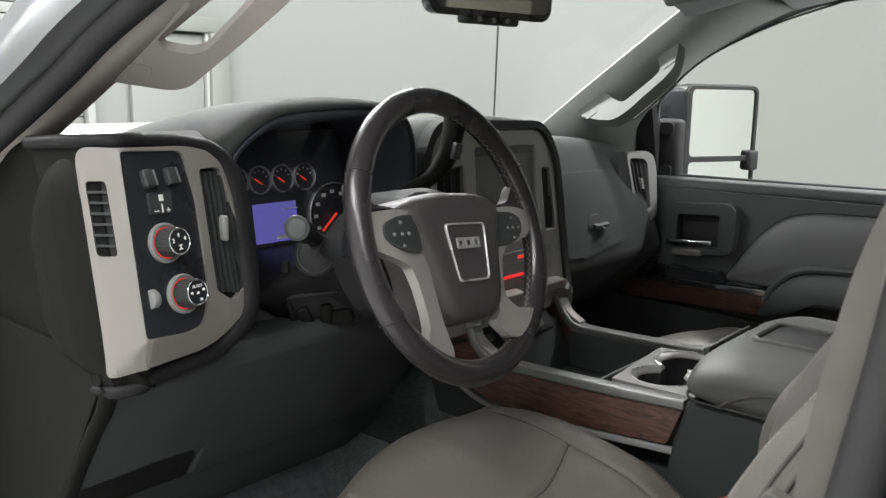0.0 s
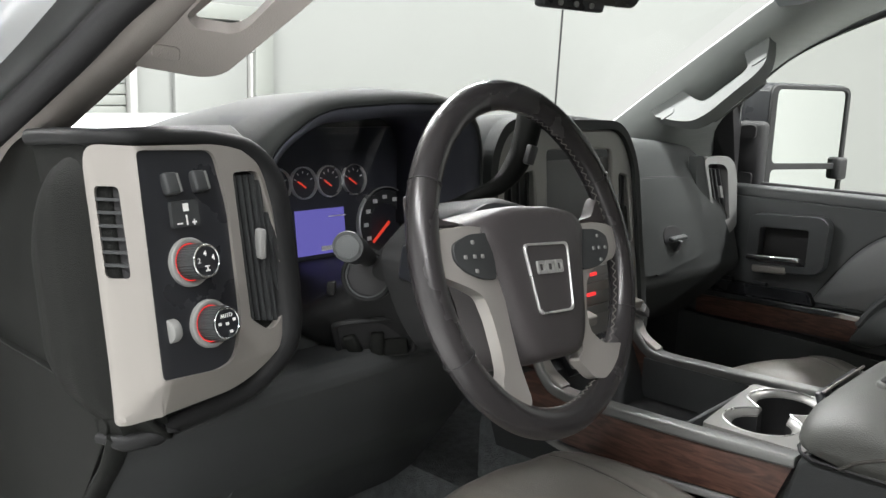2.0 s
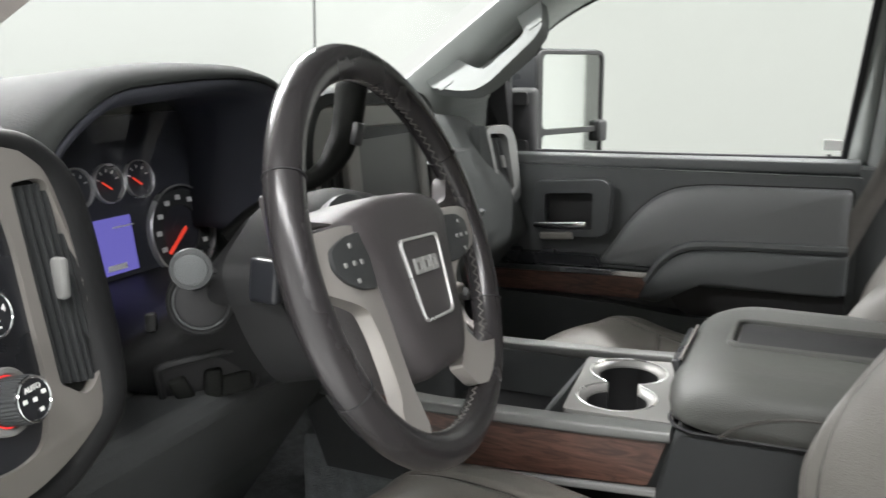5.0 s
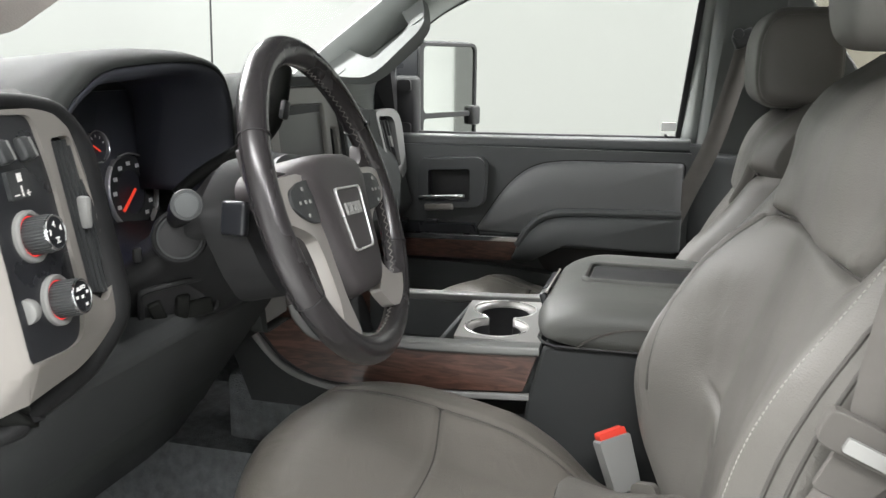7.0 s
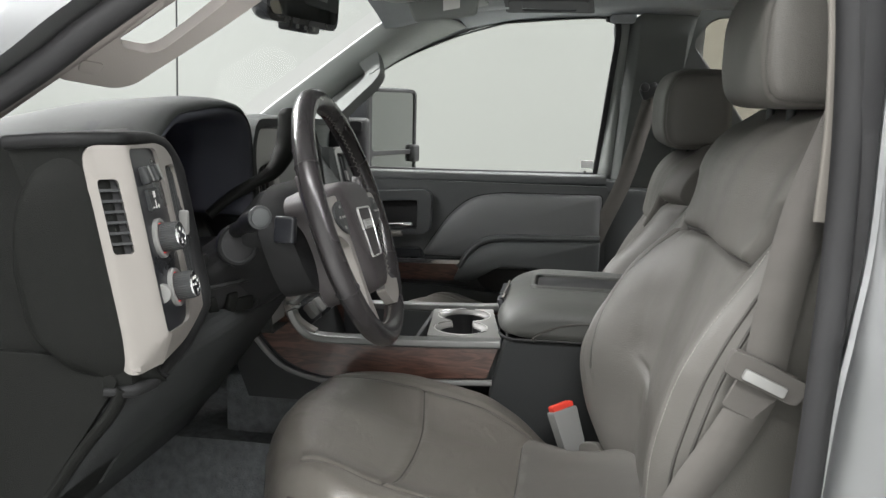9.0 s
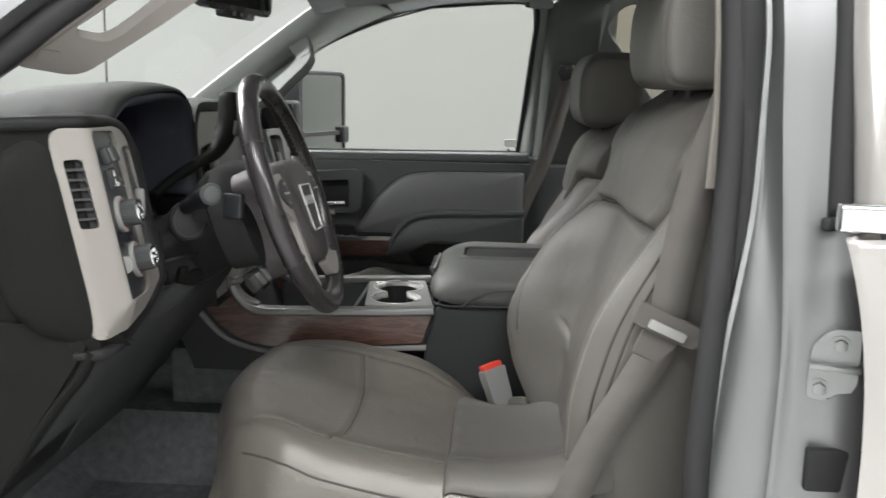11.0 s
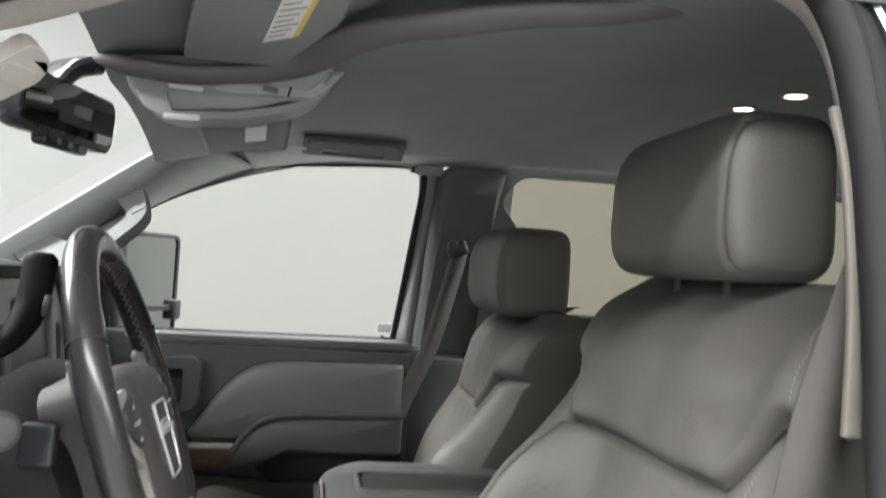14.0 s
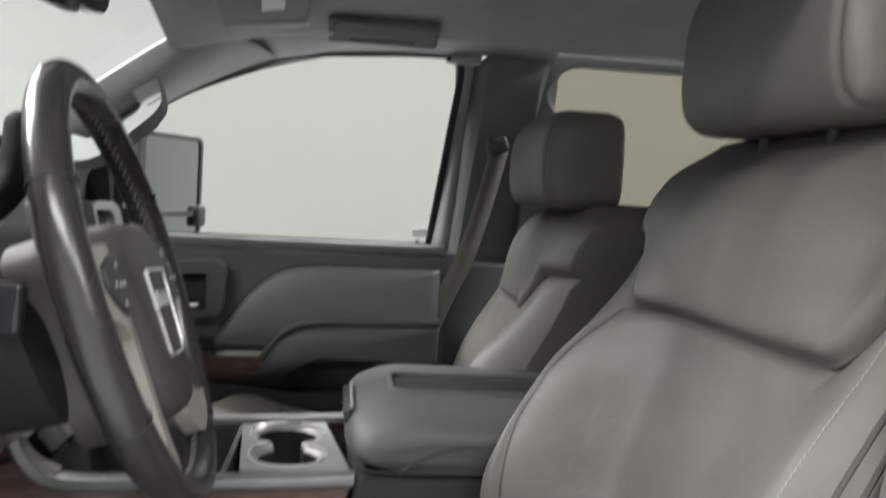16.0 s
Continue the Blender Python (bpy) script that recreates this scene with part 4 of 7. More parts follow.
def dash_body():
    # cross-sections (y, z) from the windscreen over the top and down to the knees
    side = [(1.30, 1.49), (1.15, 1.528), (0.95, 1.552), (0.80, 1.566), (0.735, 1.572), (0.712, 1.560), (0.705, 1.44), (0.690, 1.34), (0.700, 1.28), (0.735, 1.20), (0.80, 1.10), (0.93, 1.04), (1.25, 1.10)]
    well = [(1.30, 1.49), (1.15, 1.528), (1.00, 1.545), (0.93, 1.548), (0.905, 1.54), (0.900, 1.52), (0.880, 1.40), (0.845, 1.375), (0.73, 1.365), (0.735, 1.20), (0.80, 1.10), (0.93, 1.04), (1.25, 1.10)]
    right = [(1.30, 1.49), (1.15, 1.522), (1.00, 1.530), (0.935, 1.526), (0.905, 1.515), (0.878, 1.487), (0.840, 1.434), (0.814, 1.385), (0.792, 1.33), (0.775, 1.275), (0.772, 1.25), (0.79, 1.225), (0.86, 1.15), (0.95, 1.10), (1.25, 1.12)]
    def skinned(name, stations, label, mat=M_DASH):
        rings = []
        for x, sec, end in stations:
            drop = 0.03 * max(0.0, (x - 0.45) / 0.3)
            line = [(p.y, p.z) for p in smooth_path([(0, y, z) for y, z in sec], 4)] if sec is right else sec
            rings.append([(x, y + end, z - end - drop * min(1.0, max(0.0, (z - 1.36) / 0.06))) for y, z in line])
        part(name, loft(rings), mat, dash, label, smooth=50, bevel=0.006)
    skinned("end_moulding", [(-0.798, side, 0.014), (-0.788, side, 0.002), (-0.70, side, 0), (-0.628, side, 0), (-0.615, side, 0.006)], "dash end moulding, darkened in its colour", M_DIMMED)
    skinned("cluster_well", [(-0.614, well, 0), (-0.45, well, 0), (-0.228, well, 0)], "dark recess behind the instruments")
    skinned("passenger_moulding", [(-0.228, right, 0.0), (-0.12, right, 0), (0.1, right, 0), (0.4, right, 0), (0.62, right, 0), (0.72, right, 0), (0.745, right, 0.012)], "dark grey moulding ahead of the passenger")
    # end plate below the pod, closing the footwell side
    part("end_plate", plate([rounded([(0.655, 1.318), (0.70, 1.25), (0.83, 1.06), (0.99, 0.80), (1.34, 0.80), (1.34, 1.34), (0.70, 1.34)], [0.01, 0.03, 0.05, 0.02, 0.02, 0.02, 0.01])], 0.02, lambda s, h, d: Vector((-0.806 + d, s, h))), M_DIMMED, dash, "dark plastic kick panel", bevel=0.006)
    part("end_edge", sweep(smooth_path([(-0.797, 0.655, 1.308), (-0.797, 0.672, 1.275), (-0.797, 0.712, 1.225), (-0.797, 0.83, 1.055), (-0.797, 0.985, 0.81)], 6), circle(0.011, 14, 0.007)), M_DIMMED, dash)


def pod_at(s, h, d):
    """The driver's switch pod: s runs from its outer edge round to the cluster, h is height, d is proud of the face."""
    t = [(-0.07, -0.820, 0.750), (-0.02, -0.808, 0.700), (0.0, -0.803, 0.668), (0.046, -0.774, 0.638), (0.053, -0.769, 0.637), (0.145, -0.688, 0.652), (0.19, -0.643, 0.660), (0.215, -0.617, 0.669), (0.25, -0.592, 0.693)]
    x, y = lerp([(a, b) for a, b, _ in t], s), lerp([(a, c) for a, _, c in t], s)
    x2, y2 = lerp([(a, b) for a, b, _ in t], s + 0.004), lerp([(a, c) for a, _, c in t], s + 0.004)
    n = Vector((y2 - y, -(x2 - x), 0.0))
    n = Vector((n.x, n.y, 0.19)).normalized() if n.length < 1e-9 else (n.normalized() + Vector((0, 0, 0.15))).normalized()
    return Vector((x, y + 0.20 * (h - 1.45), h)) + n * d


CUTS = [0.0, 0.01, 0.02, 0.03, 0.04, 0.045, 0.0485, 0.052, 0.06, 0.09, 0.12, 0.145, 0.16, 0.175, 0.19, 0.205, 0.215]


def switch_pod():
    edge = [(-0.06, 1.562), (-0.012, 1.566), (0.03, 1.567), (0.094, 1.567), (0.165, 1.560), (0.200, 1.542), (0.218, 1.508), (0.2235, 1.465), (0.222, 1.41), (0.208, 1.358), (0.184, 1.331), (0.152, 1.320), (0.086, 1.317), (0.04, 1.312), (-0.004, 1.305), (-0.022, 1.304)]

    def tuck(u, v):
        """How far the pod's chin falls back under the switch panel."""
        return 0.55 * max(0.0, (1.360 - v) - 0.83 * max(0.0, 0.046 - u))
    CHIN = [1.322 + 0.0048 * k for k in range(9)]
    outline = [(p.x, p.y) for p in smooth_path([(a, b, 0) for a, b in edge], 4)]
    pod = part("switch_pod", plate([outline], 0.042, lambda s, h, d: pod_at(s, h, d - 0.044 - tuck(s, h)), [-0.02] + CUTS + [0.225], CHIN), M_DIMMED, dash, "dark padded switch pod")
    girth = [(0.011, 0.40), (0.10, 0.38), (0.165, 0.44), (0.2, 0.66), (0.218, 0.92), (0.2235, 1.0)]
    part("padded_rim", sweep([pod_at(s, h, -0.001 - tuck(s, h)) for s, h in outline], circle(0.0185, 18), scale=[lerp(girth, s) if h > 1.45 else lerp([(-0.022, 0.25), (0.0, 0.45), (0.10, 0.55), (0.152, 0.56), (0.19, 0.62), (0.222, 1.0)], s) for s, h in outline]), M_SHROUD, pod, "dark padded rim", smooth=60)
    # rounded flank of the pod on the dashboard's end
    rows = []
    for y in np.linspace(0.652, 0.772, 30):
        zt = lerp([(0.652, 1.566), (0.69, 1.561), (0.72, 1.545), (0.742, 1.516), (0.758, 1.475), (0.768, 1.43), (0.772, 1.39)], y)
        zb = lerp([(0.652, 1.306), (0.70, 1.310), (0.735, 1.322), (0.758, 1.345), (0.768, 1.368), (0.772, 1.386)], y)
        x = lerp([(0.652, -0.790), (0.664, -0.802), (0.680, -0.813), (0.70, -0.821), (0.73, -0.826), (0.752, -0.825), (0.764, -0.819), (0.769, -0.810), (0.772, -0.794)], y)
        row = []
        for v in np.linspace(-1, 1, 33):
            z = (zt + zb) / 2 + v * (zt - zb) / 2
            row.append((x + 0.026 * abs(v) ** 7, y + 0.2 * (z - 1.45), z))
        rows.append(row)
    o = link_mesh("end_flank", grid_mesh("end_flank", rows), M_DIMMED, pod, "rounded dark plastic flank", 60)
    o.modifiers.new("solid", "SOLIDIFY").thickness = 0.006
    # silver bezel with openings for the small vent, the switches and the tall vent
    outer = rounded([(-0.005, 1.324), (0.008, 1.323), (0.044, 1.331), (0.150, 1.332), (0.190, 1.352), (0.211, 1.395), (0.212, 1.48), (0.194, 1.546), (0.15, 1.558), (0.040, 1.560), (0.0, 1.561)], [0.008, 0.01, 0.02, 0.03, 0.03, 0.03, 0.05, 0.02, 0.02, 0.02, 0.022], 6)
    vent = rounded([(0.009, 1.449), (0.0325, 1.449), (0.0315, 1.526), (0.0085, 1.526)], 0.005, 4)
    black = rounded([(0.0460, 1.363), (0.112, 1.358), (0.134, 1.362), (0.150, 1.392), (0.151, 1.500), (0.140, 1.553), (0.0480, 1.5565)], [0.006, 0.02, 0.02, 0.02, 0.02, 0.012, 0.006], 5)
    tall = rounded([(0.1615, 1.394), (0.184, 1.378), (0.2075, 1.390), (0.2085, 1.47), (0.193, 1.532), (0.1605, 1.531)], [0.004, 0.008, 0.02, 0.02, 0.012, 0.004], 5)
    part("bezel", plate([outer, vent, black, tall], 0.008, lambda s, h, d: pod_at(s, h, d - 0.002 - tuck(s, h) - 0.004 * max(0.0, (0.012 - s) / 0.012) ** 2), CUTS, CHIN), M_SILVER, pod, "satin silver bezel", bevel=0.0028, segments=3)
    part("switch_panel", plate([rounded([(0.0445, 1.361), (0.113, 1.356), (0.136, 1.360), (0.152, 1.391), (0.153, 1.501), (0.142, 1.555), (0.0465, 1.5585)], 0.006)], 0.004, lambda s, h, d: pod_at(s, h, d - 0.002), CUTS), M_BLACK, pod, "glossy black switch panel")
    # small side vent
    part("vent_back", plate([rounded([(0.007, 1.447), (0.0345, 1.447), (0.0335, 1.528), (0.0065, 1.528)], 0.004)], 0.003, lambda s, h, d: pod_at(s, h, d - 0.003), CUTS), M_RUBBER, pod)
    for i in range(6):
        h = 1.4585 + i * 0.0110
        part("vent_slat", plate([[(0.008, h), (0.0335, h), (0.0335, h + 0.0026), (0.008, h + 0.0030)]], 0.006, lambda s, hh, d: pod_at(s, hh, d - 0.001), CUTS), M_DARK, pod)
    # tall vent beside the cluster
    part("vent_back", plate([rounded([(0.158, 1.390), (0.184, 1.374), (0.210, 1.386), (0.2105, 1.47), (0.195, 1.536), (0.158, 1.535)], 0.004)], 0.003, lambda s, h, d: pod_at(s, h, d - 0.006), CUTS), M_RUBBER, pod)
    for i in range(6):
        s0 = 0.1640 + i * 0.0078
        part("vent_slat", plate([[(s0 + 0.002, 1.393 - i * 0.002), (s0 + 0.0042, 1.392 - i * 0.002), (s0 + 0.0022, 1.528), (s0, 1.528)]], 0.009, lambda s, hh, d: pod_at(s, hh, d - 0.006), [s0 + 0.001]), M_DARK, pod)
    part("vent_tab", box((0.008, 0.012, 0.030), Matrix.Translation(pod_at(0.184, 1.462, 0.007)), 0.003), M_GREY, pod)
    # knobs
    def facing(s, h, d=0.0):
        a, b, c = pod_at(s, h, d), pod_at(s + 0.006, h, d), pod_at(s, h + 0.006, d)
        return basis(a, b - a, c - a)
    for s, h, r in ((0.094, 1.457, 0.0175), (0.110, 1.400, 0.0175)):
        m = facing(s, h, 0.001)
        part("knob_ring", ring(r + 0.0045, r - 0.0005, 0.006, m), M_GREY, pod)
        part("knob_light", ring(r - 0.0006, r - 0.0020, 0.0045, m), M_REDGLOW, pod, "red backlit ring")
        turn = [m @ Vector(((r - 0.0022 + 0.0006 * (k % 2)) * math.cos(k * math.pi / 36), (r - 0.0022 + 0.0006 * (k % 2)) * math.sin(k * math.pi / 36), 0)) for k in range(72)]
        axis = (m.to_3x3() @ Vector((0, 0, 1)))
        base = m.translation
        k = part("knob", loft([turn, [q + axis * 0.020 for q in turn], [base + (q - base) * 0.95 + axis * 0.0245 for q in turn]]), M_DARK, pod, "black ribbed rotary knob", smooth=25)
        part("knob_face", cyl(r - 0.0035, 0.001, m @ pose(0, 0, 0.0242)), M_BLACK, k)
        part("knob_rim", ring(r - 0.0026, r - 0.0045, 0.0025, m @ pose(0, 0, 0.0235)), M_CHROME, k)
        face = m @ pose(0, 0, 0.0254)
        if h > 1.43:
            for body, x, y in (("2", -0.0085, 0.001), ("4", -0.001, 0.0065), ("4", 0.0075, 0.002)):
                text("numeral", body, 0.0068, face @ pose(x, y, 0), M_WHITE, k)
            part("mark", box((0.005, 0.0012, 0.0004), face @ pose(0, -0.0085, 0)), M_WHITE, k)
            part("mark", box((0.0012, 0.005, 0.0004), face @ pose(0, -0.0065, 0)), M_WHITE, k)
            part("mark", box((0.005, 0.0012, 0.0004), face @ pose(0, -0.0045, 0)), M_WHITE, k)
        else:
            text("lettering", "AUTO", 0.0050, face @ pose(0, 0.0068, 0), M_WHITE, k)
            for x, y in ((-0.0085, 0.0005), (0.0085, 0.002), (0.0, -0.0005), (0.0035, -0.008)):
                part("mark", box((0.0034, 0.0026, 0.0004), face @ pose(x, y, 0), 0.0), M_WHITE, k)
    # dimmer wheel
    m = facing(0.064, 1.402)
    part("dimmer_wheel", cyl(0.0105, 0.009, m @ pose(-0.0045, 0, 0.001, 0, 90, 0), r_edge=0.0015), M_GREY, pod)
    # two rockers and the brake keypad
    for s in (0.081, 0.1165):
        r = part("rocker", box((0.0150, 0.020, 0.010), facing(s, 1.526) @ pose(0, 0, 0.005, -12), 0.003, 3), M_DARK, pod, "grey rocker switch")
        part("rocker_edge", box((0.0022, 0.017, 0.009), facing(s + 0.0070, 1.526) @ pose(0, 0, 0.0068, -12), 0.001), M_RAIL, r, "pale strip on the rocker's right face")
    part("keypad", plate([rounded([(0.078, 1.488), (0.112, 1.488), (0.112, 1.511), (0.078, 1.511)], 0.002)], 0.004, lambda s, h, d: pod_at(s, h, d + 0.002), CUTS), M_DARK, pod)
    part("keypad_mark", box((0.006, 0.0012, 0.0005), facing(0.086, 1.4915, 0.0065)), M_WHITE, pod)
    part("keypad_mark", box((0.005, 0.0012, 0.0005), facing(0.104, 1.4915, 0.0065)), M_WHITE, pod)
    part("keypad_mark", box((0.0012, 0.005, 0.0005), facing(0.104, 1.4915, 0.0065)), M_WHITE, pod)
    part("keypad_mark", box((0.0015, 0.009, 0.0005), facing(0.095, 1.494, 0.0065)), M_WHITE, pod)
    part("keypad_mark", box((0.006, 0.007, 0.0005), facing(0.095, 1.505, 0.0065)), M_WHITE, pod)


ARCH = [(-0.607, 1.505), (-0.592, 1.545), (-0.558, 1.575), (-0.512, 1.598), (-0.45, 1.606), (-0.38, 1.608), (-0.30, 1.602), (-0.252, 1.582), (-0.232, 1.542), (-0.228, 1.48), (-0.232, 1.41)]


def cluster():
    arch = smooth_path([(x, 0, z) for x, z in ARCH], 6)
    cxx, czz = -0.435, 1.48

    def inset(k, y, sink=0.0, flat=0.0):
        out = []
        for p in arch:
            d = Vector((p.x - cxx, 0, p.z - czz))
            q = p - d.normalized() * k
            z = q.z - sink * max(0.0, (q.z - 1.50) / 0.1)
            out.append((q.x, y, z))
        return out
    rows = [inset(-0.004, 1.16, 0.07), inset(-0.002, 1.02, 0.035), inset(0, 0.88, 0.008), inset(0, 0.775), inset(0.001, 0.748), inset(0.006, 0.733), inset(0.014, 0.728), inset(0.022, 0.732), inset(0.028, 0.745), inset(0.034, 0.80), inset(0.036, 0.862)]
    link_mesh("cluster_hood", grid_mesh("cluster_hood", rows[:7]), M_DASH, dash, "dark padded instrument hood", 60).modifiers.new("solid", "SOLIDIFY").thickness = 0.004
    link_mesh("hood_lining", grid_mesh("hood_lining", rows[6:]), M_LINING, dash, "dark lining of the instrument hood", 60).modifiers.new("solid", "SOLIDIFY").thickness = 0.003
    c = part("instrument_cluster", box((0.345, 0.02, 0.175), pose(-0.402, 0.876, 1.470, -8), 0.004), M_CLUSTER, dash, "black instrument cluster with lit display")
    lens = [[(x, 0.852 - 0.24 * (z - 1.385), z) for x in np.linspace(-0.595, -0.240, 8)] for z in np.linspace(1.392, 1.578, 6)]
    link_mesh("cluster_lens", grid_mesh("cluster_lens", lens), M_LENS, dash, "clear instrument lens").visible_shadow = False
    m0 = pose(-0.43, 0.8635, 1.452, 82)

    def f(x, z, d=0.0):
        return m0 @ pose(x, z, d)
    part("display", box((0.082, 0.060, 0.002), f(0.0215, -0.031, 0.001)), M_SCREEN, c, "violet-blue lit message display")
    part("odometer_bar", box((0.026, 0.006, 0.001), f(0.032, -0.054, 0.0025)), M_WHITE, c)
    part("display_line", box((0.030, 0.0015, 0.001), f(0.050, -0.012, 0.0025)), M_WHITE, c)
    for i, x in enumerate((-0.044, -0.002, 0.041, 0.085)):
        g = part("small_gauge", ring(0.0215, 0.0198, 0.006, f(x, 0.035, 0.0)), M_RINGS, c, "chrome ringed small gauge")
        part("needle", box((0.015, 0.0018, 0.001), f(x - 0.004, 0.033, 0.004) @ pose(0, 0, 0, 0, 0, 145)), M_NEEDLE, g)
        for k in range(5):
            a = radians(20 + 35 * k)
            part("tick", box((0.0035, 0.0012, 0.0006), f(x + 0.014 * math.cos(a), 0.035 + 0.014 * math.sin(a), 0.002) @ pose(0, 0, 0, 0, 0, math.degrees(a))), M_WHITE, g)
    for x, a0, ndl in ((0.138, 0, 218), (-0.080, 0, 215)):
        g = part("large_gauge", ring(0.054, 0.0520, 0.008, f(x, -0.032)), M_RINGS, c, "chrome ringed large dial")
        part("dial", ring(0.049, 0.030, 0.003, f(x, -0.032)), M_DARK, g)
        part("needle", box((0.042, 0.0036, 0.002), f(x, -0.032, 0.006) @ pose(0, 0, 0, 0, 0, ndl) @ pose(0.016, 0, 0)), M_NEEDLE, g, "red needle")
        for k in range(10):
            a = radians(-55 + 29 * k)
            part("numeral_bar", box((0.008, 0.0055, 0.0006), f(x + 0.039 * math.cos(a), -0.032 + 0.039 * math.sin(a), 0.0045)), M_WHITE, g)


def centre_stack():
    st = part("centre_panel", loft([[(x, y, z) for x, z in rounded([(-0.215 + dx, 1.18), (-0.205 + dx, 1.52), (-0.165, 1.576 - dz), (0.0, 1.582 - dz), (0.155, 1.570 - dz), (0.200 - dx, 1.51), (0.228 - dx, 1.18)], [0.01, 0.04, 0.03, 0.05, 0.03, 0.04, 0.01], 10)] for y, dx, dz in ((1.05, 0.0, 0.02), (0.80, 0.0, 0.0), (0.765, 0.004, 0.003), (0.755, 0.012, 0.010))]), M_DASH, dash, "dark centre stack", smooth=60)
    def lay(s, h, d):
        return Vector((s, 0.752 + 0.10 * (h - 1.40) - d, h))
    part("rim", plate([rounded([(-0.208, 1.20), (-0.202, 1.52), (-0.164, 1.576), (0.152, 1.570), (0.197, 1.505), (0.222, 1.20)], [0.02, 0.05, 0.04, 0.04, 0.06, 0.02], 6), rounded([(-0.192, 1.20), (-0.187, 1.514), (-0.156, 1.562), (0.145, 1.556), (0.184, 1.500), (0.206, 1.20)], [0.0, 0.05, 0.03, 0.03, 0.05, 0.0], 6)], 0.022, lay), M_DASH, st, "dark padded rim", bevel=0.006, segments=3)
    # Paler silver makes up in colour for the weak light on this frame.
    part("frame", plate([rounded([(-0.190, 1.21), (-0.185, 1.513), (-0.155, 1.560), (0.144, 1.554), (0.183, 1.499), (0.204, 1.21)], [0.0, 0.05, 0.03, 0.03, 0.05, 0.0], 6), rounded([(-0.170, 1.362), (-0.164, 1.488), (-0.094, 1.498), (-0.090, 1.362)], 0.010), rounded([(-0.064, 1.366), (-0.061, 1.527), (0.119, 1.523), (0.125, 1.364)], 0.008), rounded([(0.146, 1.362), (0.142, 1.482), (0.172, 1.476), (0.184, 1.362)], 0.008)], 0.016, lay), M_CUPS, st, "satin silver frame", bevel=0.003)
    part("screen", plate([rounded([(-0.068, 1.362), (-0.065, 1.531), (0.123, 1.527), (0.129, 1.360)], 0.006)], 0.008, lay), M_SCREENOFF, st, "switched-off touch screen with its reflection as grey colour")
    for s0, s1 in ((-0.172, -0.088), (0.140, 0.186)):
        part("side_vent", plate([[(s0, 1.358), (s1, 1.358), (s1, 1.50), (s0, 1.50)]], 0.003, lay), M_RUBBER, st, "black side vent")
        for k in range(4):
            sx = s0 + (s1 - s0) * (k + 0.6) / 4.4
            part("vent_slat", plate([[(sx, 1.360), (sx + 0.003, 1.360), (sx + 0.003, 1.492), (sx, 1.492)]], 0.008, lay), M_DARK, st)
    part("control_bank", plate([rounded([(-0.17, 1.215), (0.185, 1.215), (0.175, 1.345), (-0.165, 1.345)], 0.01)], 0.014, lay), M_BLACK, st)
    for row, h in enumerate((1.325, 1.30, 1.262)):
        part("button_bar", plate([rounded([(-0.15, h - 0.008), (0.155, h - 0.008), (0.155, h + 0.008), (-0.15, h + 0.008)], 0.004)], 0.019, lay), M_GREY if row != 1 else M_SILVER, st, bevel=0.002)
    part("red_indicator", plate([[(0.000, 1.2875), (0.058, 1.2875), (0.058, 1.2925), (0.000, 1.2925)]], 0.021, lay), M_REDGLOW, st)
    part("red_indicator", plate([[(0.044, 1.320), (0.062, 1.320), (0.062, 1.325), (0.044, 1.325)]], 0.021, lay), M_REDGLOW, st)
    for s in (-0.11, 0.12):
        part("dial_knob", cyl(0.021, 0.02, pose(s, 0.742, 1.302, 90), r_edge=0.003), M_GREY, st)


